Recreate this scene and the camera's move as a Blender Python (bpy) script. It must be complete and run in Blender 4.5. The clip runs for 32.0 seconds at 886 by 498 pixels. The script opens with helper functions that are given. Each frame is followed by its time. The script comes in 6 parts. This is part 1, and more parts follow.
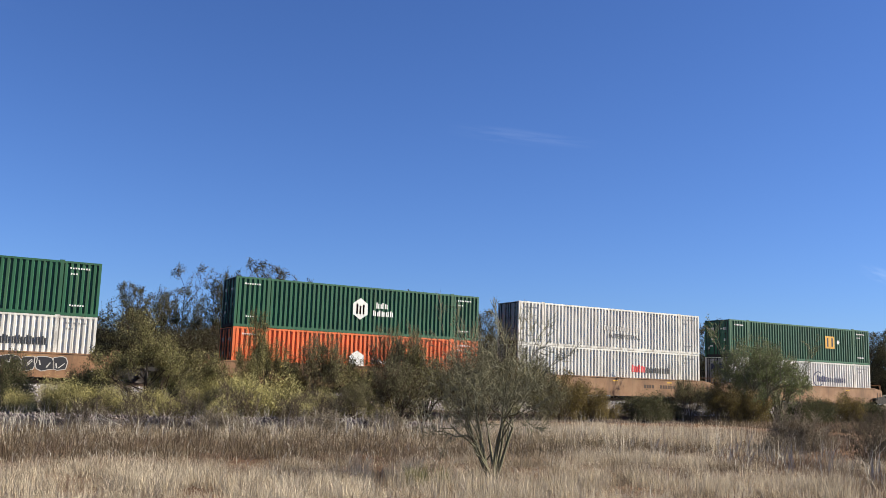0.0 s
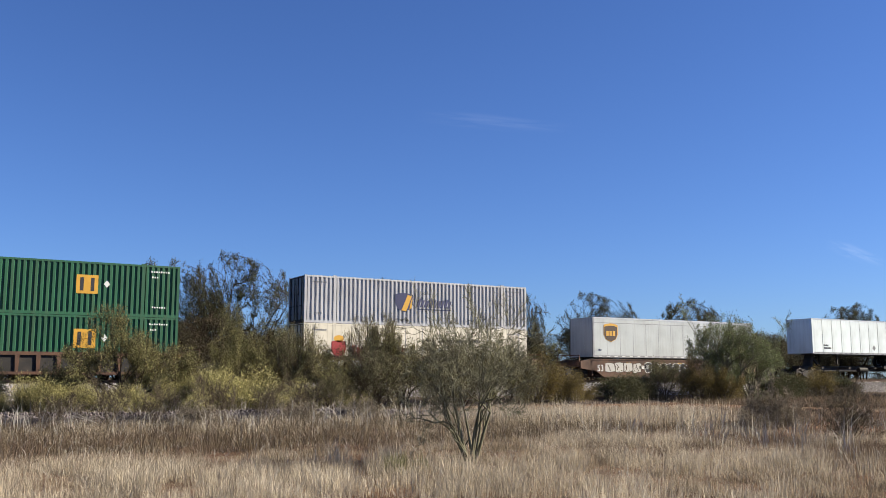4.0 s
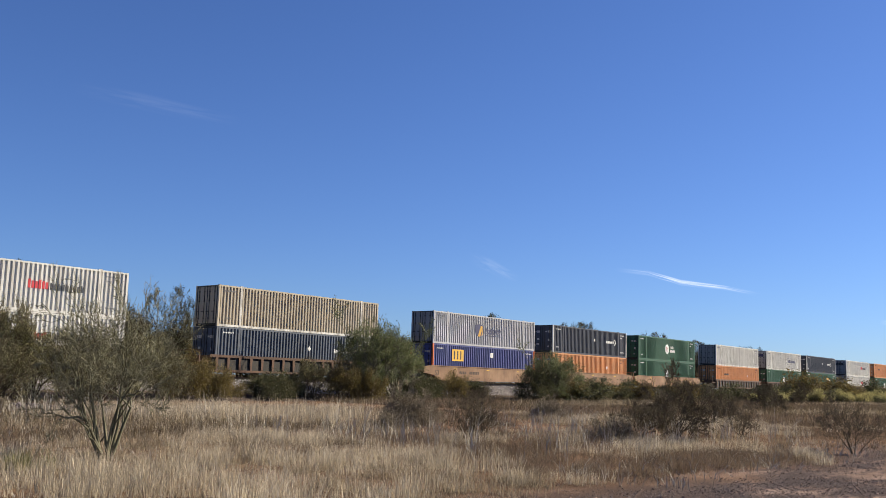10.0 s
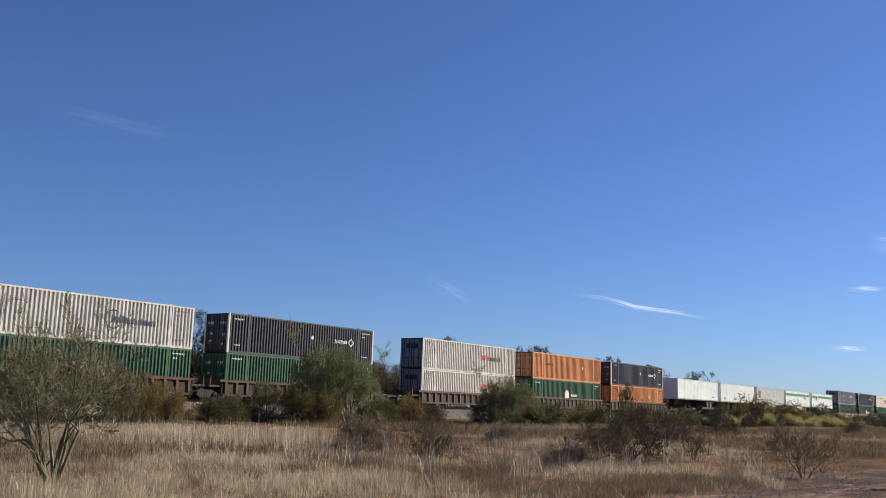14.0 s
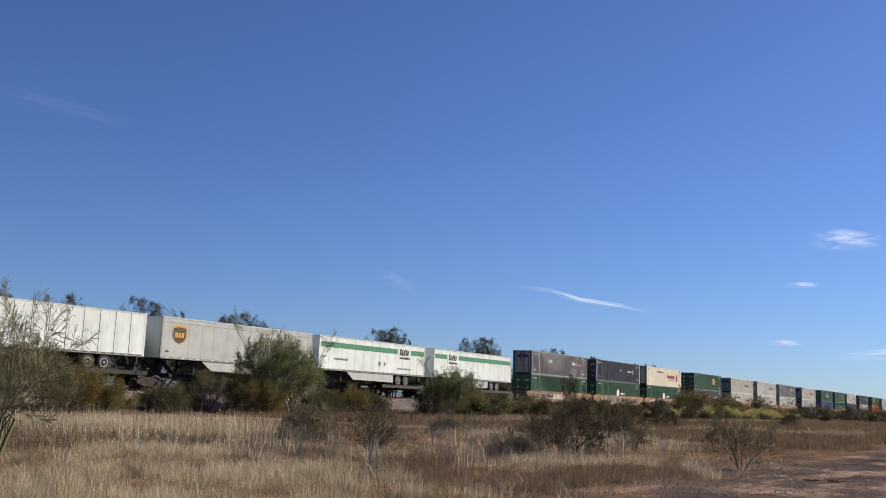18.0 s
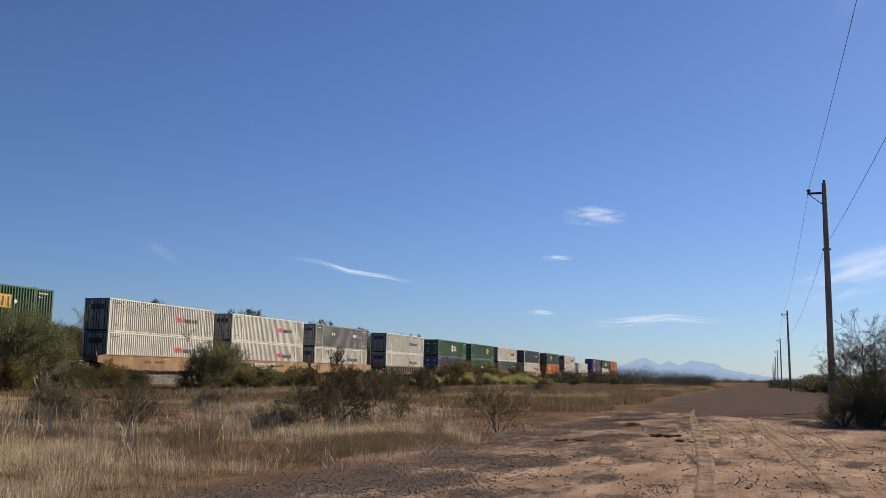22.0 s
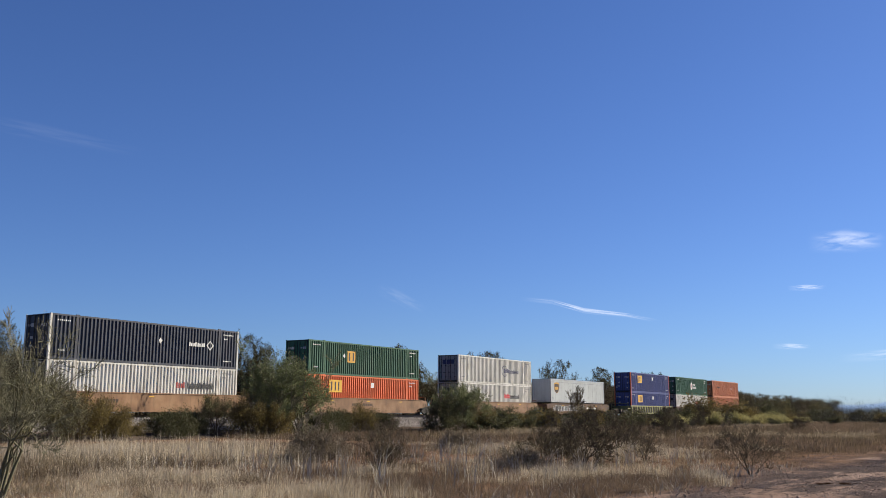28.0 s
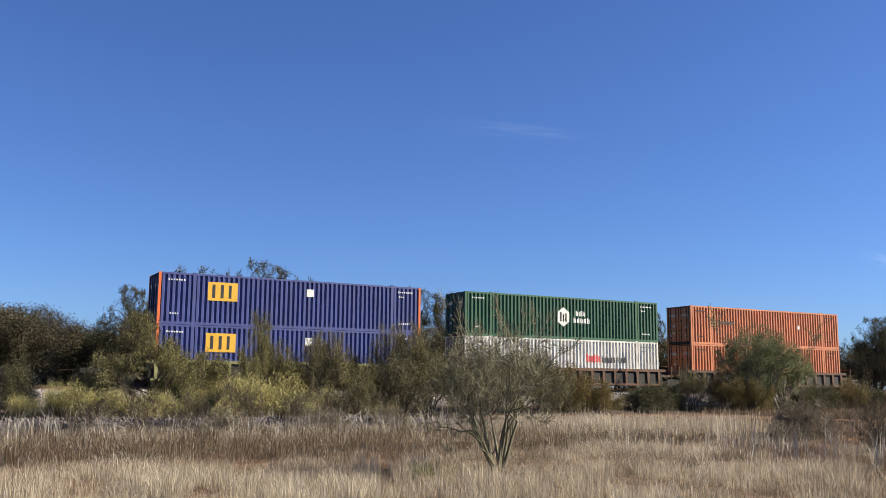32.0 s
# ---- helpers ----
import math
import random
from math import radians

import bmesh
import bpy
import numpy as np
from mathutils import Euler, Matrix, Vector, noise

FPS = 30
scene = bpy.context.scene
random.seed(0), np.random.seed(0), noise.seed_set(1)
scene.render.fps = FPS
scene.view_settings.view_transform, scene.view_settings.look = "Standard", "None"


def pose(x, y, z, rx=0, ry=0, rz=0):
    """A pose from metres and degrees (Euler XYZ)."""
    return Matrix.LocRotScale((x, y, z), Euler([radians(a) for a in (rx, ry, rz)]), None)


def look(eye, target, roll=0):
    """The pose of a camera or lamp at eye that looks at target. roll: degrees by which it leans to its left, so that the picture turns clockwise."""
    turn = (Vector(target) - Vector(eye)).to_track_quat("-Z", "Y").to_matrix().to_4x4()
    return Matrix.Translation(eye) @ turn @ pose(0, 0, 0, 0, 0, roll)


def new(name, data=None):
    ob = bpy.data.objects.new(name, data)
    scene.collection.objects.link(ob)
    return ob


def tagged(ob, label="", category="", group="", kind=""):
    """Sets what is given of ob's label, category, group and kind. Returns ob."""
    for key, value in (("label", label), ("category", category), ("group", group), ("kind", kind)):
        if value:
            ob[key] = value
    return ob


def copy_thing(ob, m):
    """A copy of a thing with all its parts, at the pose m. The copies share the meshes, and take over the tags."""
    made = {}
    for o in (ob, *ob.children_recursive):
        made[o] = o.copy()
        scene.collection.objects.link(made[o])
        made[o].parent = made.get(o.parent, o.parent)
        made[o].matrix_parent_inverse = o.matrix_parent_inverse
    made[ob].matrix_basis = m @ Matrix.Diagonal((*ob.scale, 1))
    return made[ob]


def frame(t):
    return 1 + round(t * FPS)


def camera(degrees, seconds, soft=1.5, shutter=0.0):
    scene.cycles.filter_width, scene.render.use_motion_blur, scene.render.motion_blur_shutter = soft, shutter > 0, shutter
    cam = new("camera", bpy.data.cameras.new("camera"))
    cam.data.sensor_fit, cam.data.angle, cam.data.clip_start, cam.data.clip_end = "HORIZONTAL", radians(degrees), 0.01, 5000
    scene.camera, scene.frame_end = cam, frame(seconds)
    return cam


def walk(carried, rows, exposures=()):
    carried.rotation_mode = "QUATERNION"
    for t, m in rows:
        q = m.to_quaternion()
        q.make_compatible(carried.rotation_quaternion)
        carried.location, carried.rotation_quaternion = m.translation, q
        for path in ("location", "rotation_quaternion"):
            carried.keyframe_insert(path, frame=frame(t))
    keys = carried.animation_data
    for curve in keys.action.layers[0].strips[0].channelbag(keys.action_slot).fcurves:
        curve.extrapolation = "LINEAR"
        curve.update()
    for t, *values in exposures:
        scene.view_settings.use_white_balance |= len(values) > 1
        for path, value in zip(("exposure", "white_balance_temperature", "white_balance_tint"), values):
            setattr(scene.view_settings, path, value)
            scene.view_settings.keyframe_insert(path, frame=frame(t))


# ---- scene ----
EYE = 1.6
cam = camera(50.75, 32.0, 0.45)
# seconds, yaw, pitch, roll
PATH = [
    (0, -28.86, 8.62, -1.80), (0.5, -29.18, 8.61, -1.86), (1, -29.69, 8.59, -1.90), (1.5, -32.79, 8.42, -1.88),
    (2, -36.53, 8.25, -1.36), (2.5, -38.82, 8.12, -0.91), (3, -39.00, 8.00, -0.49), (3.5, -35.77, 7.90, -0.19),
    (4, -30.27, 7.84, -0.04), (4.5, -23.68, 7.84, -0.08), (5, -16.92, 7.87, -0.22), (5.5, -10.02, 7.98, -0.06),
    (6, -3.90, 8.37, 0.08), (6.5, -0.61, 8.73, -0.11), (7, -7.65, 8.60, -0.93), (7.5, -17.92, 8.15, -1.34),
    (8, -26.87, 7.84, -1.81), (8.5, -34.42, 7.86, -2.19), (9, -40.78, 8.03, -1.96), (9.5, -46.30, 8.05, -2.01),
    (10, -51.32, 8.02, -1.68), (10.5, -55.04, 7.95, -1.67), (11, -56.96, 8.21, -1.69), (11.5, -57.64, 8.49, -1.39),
    (12, -57.89, 8.64, -1.29), (12.5, -57.81, 8.77, -1.20), (13, -57.09, 8.95, -1.39), (13.5, -55.75, 9.25, -1.72),
    (14, -54.03, 9.51, -1.87), (14.5, -52.10, 9.69, -1.74), (15, -50.83, 9.78, -1.45), (15.5, -51.06, 9.75, -1.08),
    (16, -52.34, 9.67, -0.71), (16.5, -54.34, 9.52, -0.62), (17, -56.12, 9.40, -0.93), (17.5, -57.11, 9.25, -1.45),
    (18, -57.35, 9.07, -2.20), (18.5, -57.26, 9.05, -2.63), (19, -57.00, 9.11, -2.90), (19.5, -56.93, 9.21, -2.88),
    (20, -57.38, 9.17, -2.67), (20.5, -59.02, 8.91, -2.37), (21, -62.29, 8.50, -1.91), (21.5, -67.11, 8.06, -1.33),
    (22, -71.40, 7.70, -0.89), (22.5, -73.75, 7.57, -0.60), (23, -71.67, 7.82, -0.33), (23.5, -67.84, 8.05, -0.17),
    (24, -64.76, 8.39, -0.17), (24.5, -62.75, 8.78, -0.30), (25, -61.83, 9.36, -0.46), (25.5, -61.38, 9.83, -0.53),
    (26, -61.06, 10.05, -0.47), (26.5, -60.64, 10.10, -0.37), (27, -60.00, 10.13, -0.30), (27.5, -58.79, 10.10, -0.26),
    (28, -56.91, 10.00, -0.23), (28.5, -54.21, 9.81, -0.20), (29, -51.07, 9.58, -0.16), (29.5, -47.33, 9.30, 0.32),
    (30, -43.42, 9.06, 0.21), (30.5, -39.57, 8.87, 0.39), (31, -36.10, 8.73, 0.18), (31.5, -32.69, 8.56, -0.14),
    (32, -28.64, 8.35, -0.46),
]
# seconds, stops, kelvin, tint
LIGHTING = [(0, 1.20, 6310, 14), (1, 1.13, 6310, 14), (2, 1.21, 6310, 14), (5, 1.04, 6310, 14), (6, 0.91, 6310, 14), (7, 0.91, 6310, 14), (8, 1.17, 6310, 14), (9, 1.19, 6310, 14), (10, 1.07, 6550, 14),
            (11, 0.89, 6700, 15), (12, 0.93, 6700, 15), (13, 0.87, 6700, 15), (16, 0.96, 6600, 15), (17, 0.85, 6700, 15), (19, 0.85, 6700, 15), (20, 0.87, 6700, 15), (21, 0.90, 6850, 16), (22, 0.78, 7270, 14),
            (22.6, 0.76, 7370, 15), (24, 0.93, 7170, 12), (25, 0.82, 6700, 15), (26, 0.84, 6650, 15), (29, 0.91, 6400, 14), (31, 1.09, 6400, 14), (32, 1.21, 6400, 14)]
walk(cam, [(t, pose(0, 0, EYE, 90 + p, r, y)) for t, y, p, r in PATH], LIGHTING)

# ---- light ----
SUN_AZ, SUN_EL = 118.0, 32.5      # degrees clockwise from the way to the track; height
world = bpy.data.worlds.new("world")
scene.world = world
world.use_nodes = True
wn = world.node_tree
sky = wn.nodes.new("ShaderNodeTexSky")
sky.sky_type = "NISHITA"
sky.sun_disc = False
sky.sun_elevation = radians(SUN_EL)
sky.sun_rotation = radians(SUN_AZ)
sky.altitude, sky.air_density, sky.dust_density, sky.ozone_density = 600, 1.0, 0.4, 2.6
tone = wn.nodes.new("ShaderNodeMix")
tone.data_type, tone.blend_type = "RGBA", "MULTIPLY"
tone.inputs[0].default_value = 1.0
tone.inputs[7].default_value = (0.675, 0.95, 1.47, 1)
wn.links.new(sky.outputs[0], tone.inputs[6])
wn.links.new(tone.outputs[2], wn.nodes["Background"].inputs[0])
wn.nodes["Background"].inputs[1].default_value = 0.0385
sun = new("sun", bpy.data.lights.new("sun", "SUN"))
sun.data.energy, sun.data.angle, sun.data.color = 5.0, radians(0.53), (1.0, 0.92, 0.715)
sdir = Vector((math.sin(radians(SUN_AZ)) * math.cos(radians(SUN_EL)), math.cos(radians(SUN_AZ)) * math.cos(radians(SUN_EL)), math.sin(radians(SUN_EL))))
sun.matrix_world = look(sdir * 50, (0, 0, 0))

# ---- materials ----
def mat(name, rgb, rough=0.8, metal=0.0, vary=0.25, scale=3.0, second=None, bump=0.0, fine=40.0, rand=0.0, spec=0.5, stretch=(1, 1, 1), streak=0.0):
    """A surface with two scales of mottling, random shift per object or island, and fine relief."""
    m = bpy.data.materials.new(name)
    m.use_nodes = True
    nt = m.node_tree
    n, l = nt.nodes, nt.links
    b = n["Principled BSDF"]
    b.inputs["Roughness"].default_value, b.inputs["Metallic"].default_value = rough, metal
    b.inputs["Specular IOR Level"].default_value = spec if rough < 0.9 else 0.03
    tc = n.new("ShaderNodeTexCoord")
    mp = n.new("ShaderNodeMapping")
    mp.inputs["Scale"].default_value = stretch
    l.new(tc.outputs["Object"], mp.inputs[0])
    big = n.new("ShaderNodeTexNoise")
    big.inputs["Scale"].default_value, big.inputs["Detail"].default_value = scale, 5
    small = n.new("ShaderNodeTexNoise")
    small.inputs["Scale"].default_value, small.inputs["Detail"].default_value = fine, 3
    l.new(mp.outputs[0], big.inputs["Vector"])
    l.new(mp.outputs[0], small.inputs["Vector"])
    dark = tuple(c * (1 - vary) for c in rgb)
    if second is None:
        second = tuple(min(1, c * (1 + vary * 0.6)) for c in rgb)
    ramp = n.new("ShaderNodeValToRGB")
    ramp.color_ramp.elements[0].position, ramp.color_ramp.elements[1].position = 0.3, 0.72
    ramp.color_ramp.elements[0].color, ramp.color_ramp.elements[1].color = (*dark, 1), (*second, 1)
    e = ramp.color_ramp.elements.new(0.52)
    e.color = (*rgb, 1)
    l.new(big.outputs[0], ramp.inputs[0])
    mul = n.new("ShaderNodeMix")
    mul.data_type, mul.blend_type = "RGBA", "MULTIPLY"
    mul.inputs[0].default_value = min(1.0, vary * 1.6)
    l.new(ramp.outputs[0], mul.inputs[6])
    l.new(small.outputs[0], mul.inputs[7])
    out = mul.outputs[2]
    gain = n.new("ShaderNodeHueSaturation")
    gain.inputs["Value"].default_value = 1 + vary * 0.8
    l.new(out, gain.inputs["Color"])
    out = gain.outputs[0]
    if rand:
        src = n.new("ShaderNodeObjectInfo").outputs["Random"] if rand > 0 else n.new("ShaderNodeNewGeometry").outputs["Random Per Island"]
        mr = n.new("ShaderNodeMapRange")
        mr.inputs[3].default_value, mr.inputs[4].default_value = 1 - abs(rand), 1 + abs(rand)
        l.new(src, mr.inputs[0])
        h = n.new("ShaderNodeHueSaturation")
        l.new(mr.outputs[0], h.inputs["Value"])
        l.new(out, h.inputs["Color"])
        out = h.outputs[0]
    if streak:
        # grime running down from the rails
        mp2 = n.new("ShaderNodeMapping")
        mp2.inputs["Scale"].default_value = (5.0, 5.0, 0.25)
        l.new(tc.outputs["Object"], mp2.inputs[0])
        st = n.new("ShaderNodeTexNoise")
        st.inputs["Scale"].default_value, st.inputs["Detail"].default_value = 1.0, 6
        l.new(mp2.outputs[0], st.inputs["Vector"])
        rp = n.new("ShaderNodeMapRange")
        rp.inputs[1].default_value, rp.inputs[2].default_value, rp.inputs[4].default_value = 0.5, 0.8, streak
        l.new(st.outputs[0], rp.inputs[0])
        mx = n.new("ShaderNodeMix")
        mx.data_type = "RGBA"
        mx.inputs[7].default_value = (0.10, 0.06, 0.035, 1)
        l.new(rp.outputs[0], mx.inputs[0])
        l.new(out, mx.inputs[6])
        out = mx.outputs[2]
    l.new(out, b.inputs["Base Color"])
    if bump:
        bp = n.new("ShaderNodeBump")
        bp.inputs["Strength"].default_value, bp.inputs["Distance"].default_value = bump, 0.02
        l.new(small.outputs[0], bp.inputs["Height"])
        l.new(bp.outputs[0], b.inputs["Normal"])
    return m


def leafy(name, rgb, vary=0.35, second=None, translucent=0.34):
    m = mat(name, rgb, 0.75, 0, 0.2, 0.6, second, rand=-vary, fine=9, spec=0.2)
    n, l = m.node_tree.nodes, m.node_tree.links
    b = n["Principled BSDF"]
    tr = n.new("ShaderNodeBsdfTranslucent")
    ad = n.new("ShaderNodeMixShader")
    ad.inputs[0].default_value = translucent
    l.new(b.inputs["Base Color"].links[0].from_socket, tr.inputs[0])
    l.new(b.outputs[0], ad.inputs[1])
    l.new(tr.outputs[0], ad.inputs[2])
    l.new(ad.outputs[0], n["Material Output"].inputs[0])
    return m


PAINTS = {
    "green": (0.0112, 0.08, 0.036), "white": (0.576, 0.56, 0.516), "cream": (0.576, 0.528, 0.424), "orange": (0.576, 0.12, 0.028),
    "amber": (0.54, 0.232, 0.083), "navy": (0.0224, 0.0288, 0.048), "slate": (0.06, 0.076, 0.104), "copper": (0.44, 0.145, 0.056), "blue": (0.040, 0.055, 0.19), "grey": (0.368, 0.368, 0.384),
    # the last grey is white paint darkened for the shaded door ends
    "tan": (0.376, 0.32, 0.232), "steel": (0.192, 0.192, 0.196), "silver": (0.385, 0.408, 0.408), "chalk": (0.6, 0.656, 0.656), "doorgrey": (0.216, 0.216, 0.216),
}
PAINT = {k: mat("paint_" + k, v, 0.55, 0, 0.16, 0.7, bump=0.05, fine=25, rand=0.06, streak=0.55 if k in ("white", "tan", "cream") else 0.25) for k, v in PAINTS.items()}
STAINED = mat("stained_white", PAINTS["white"], 0.6, 0, 0.4, 1.4, bump=0.05, fine=18, rand=0.1, streak=1.0)
INK = {k: mat("ink_" + k, v, 0.6, 0, 0.1, 2.0) for k, v in {
    "white": (0.6, 0.6, 0.576), "red": (0.44, 0.016, 0.024), "black": (0.016, 0.016, 0.02), "blue": (0.0112, 0.0144, 0.068), "yellow": (0.6, 0.336, 0.024),
    "gold": (0.496, 0.264, 0.024), "brown": (0.04, 0.0176, 0.0064), "purple": (0.0224, 0.0112, 0.06), "green": (0.008, 0.176, 0.088), "cobalt": (0.028, 0.024, 0.24),
    "crimson": (0.24, 0.016, 0.016), "grey": (0.16, 0.16, 0.168), "orange": (0.6, 0.16, 0.016), "faded": (0.42, 0.40, 0.37), "rim": (0.336, 0.344, 0.344), "teal": (0.096, 0.24, 0.256)}.items()}
M_RUST = mat("car_brown", (0.098, 0.047, 0.028), 0.8, 0, 0.45, 0.9, (0.165, 0.078, 0.04), 0.15, 30, 0.14, streak=0.6)
M_BUFF = mat("car_buff", (0.24, 0.124, 0.06), 0.75, 0, 0.4, 0.8, (0.304, 0.176, 0.092), 0.12, 30, 0.14, streak=0.7)
M_OLIVE = mat("car_olive", (0.24, 0.24, 0.096), 0.75, 0, 0.3, 1.0, (0.16, 0.104, 0.064), 0.1, 30, 0.1, streak=0.5)
M_BLACK = mat("car_black", (0.0224, 0.0192, 0.0176), 0.8, 0, 0.4, 1.5, (0.048, 0.036, 0.028), 0.15, 30, 0.15)
M_IRON = mat("truck_iron", (0.0208, 0.0168, 0.0144), 0.75, 0.2, 0.4, 4, (0.044, 0.0304, 0.024), 0.15, 40, 0.1)
# wheel and axle colour is darkened to hold the shade under the cars
M_STEEL = mat("wheel_steel", (0.04, 0.032, 0.028), 0.6, 0.5, 0.3, 5)
M_RUBBER = mat("tyre_rubber", (0.016, 0.016, 0.016), 0.85, 0, 0.3, 8)
M_ALLOY = mat("bare_alloy", (0.496, 0.496, 0.488), 0.4, 0.6, 0.2, 4)
M_SEAM = mat("seam_strip", (0.24, 0.24, 0.248), 0.5, 0.3, 0.2, 5)
M_GAP = mat("dark_joint", (0.06, 0.0624, 0.068), 0.6, 0.2, 0.2, 5)
M_RAIL = mat("rail_steel", (0.16, 0.104, 0.072), 0.45, 0.6, 0.3, 2)
M_TIE = mat("tie_wood", (0.072, 0.052, 0.04), 0.9, 0, 0.4, 3, rand=0.2, bump=0.3, stretch=(1, 0.2, 1))
M_STONE = mat("ballast_stone", (0.313, 0.285, 0.276), 0.9, 0, 0.25, 1.5, (0.405, 0.368, 0.359), rand=-0.4)
M_GRAVEL = mat("dark_gravel", (0.138, 0.117, 0.115), 0.9, 0, 0.25, 1.5, rand=-0.65)
M_POLE = mat("weathered_pole", (0.313, 0.243, 0.189), 0.9, 0, 0.35, 1.5, (0.389, 0.313, 0.248), 0.3, 30, stretch=(3, 3, 0.3))
M_WIRE = mat("wire", (0.064, 0.064, 0.068), 0.5, 0.6, 0.1, 1)
M_POST = mat("white_post", (0.576, 0.576, 0.56), 0.6, 0, 0.2, 5)
M_STRAW = leafy("straw", (0.277, 0.222, 0.15), 0.6, (0.366, 0.301, 0.212), 0.3)
M_STRAWP = leafy("pale_straw", (0.44, 0.372, 0.273), 0.5, (0.55, 0.479, 0.369), 0.35)
M_WEED = leafy("brown_weed", (0.145, 0.104, 0.0707), 0.6, (0.204, 0.152, 0.106), 0.35)
M_TWIG = mat("grey_twig", (0.106, 0.0848, 0.0589), 0.9, 0, 0.3, 3, rand=0.1)
M_DRYTWIG = mat("dry_twig", (0.216, 0.18, 0.132), 0.9, 0, 0.3, 3, rand=0.1)
M_DEADWEED = leafy("dead_weed", (0.096, 0.0512, 0.032), 0.5, (0.128, 0.0736, 0.048), 0.3)
M_STEM = mat("olive_stem", (0.142, 0.132, 0.0744), 0.85, 0, 0.4, 3, (0.228, 0.214, 0.132))
M_STICK = mat("bleached_stick", (0.4, 0.368, 0.312), 0.9, 0, 0.3, 3)
M_BARK = mat("dark_bark", (0.048, 0.0358, 0.0269), 0.95, 0, 0.4, 4, (0.0768, 0.0608, 0.0448), 0.4, 30)
M_GBARK = mat("green_bark", (0.128, 0.118, 0.0704), 0.85, 0, 0.35, 3, (0.173, 0.16, 0.0992), 0.3, 30)
M_LEAF = {
    "olive": leafy("leaf_olive", (0.17, 0.155, 0.0667), 0.45, (0.231, 0.208, 0.0987)),
    "dark": leafy("leaf_dark", (0.0799, 0.0807, 0.0379), 0.45, (0.115, 0.111, 0.058)),
    "grey": leafy("leaf_grey", (0.142, 0.132, 0.0729), 0.45, (0.193, 0.176, 0.106)),
    "yellow": leafy("leaf_yellow", (0.396, 0.356, 0.151), 0.45, (0.491, 0.443, 0.23)),
    "tawny": leafy("leaf_tawny", (0.126, 0.0944, 0.0592), 0.45, (0.174, 0.138, 0.0902)),
    "rust": leafy("leaf_rust", (0.151, 0.116, 0.04), 0.45, (0.208, 0.159, 0.064)),
    "far": leafy("leaf_far", (0.0296, 0.0308, 0.0213), 0.3, (0.0444, 0.0432, 0.0296), 0.1),
    "plume": leafy("leaf_plume", (0.146, 0.168, 0.0736), 0.4, (0.217, 0.231, 0.113)),
    "hedge": leafy("leaf_hedge", (0.0829, 0.074, 0.0429), 0.3, (0.118, 0.105, 0.0651), 0.35),
    "pale": leafy("leaf_pale", (0.179, 0.166, 0.0829), 0.4, (0.245, 0.225, 0.123)),
}


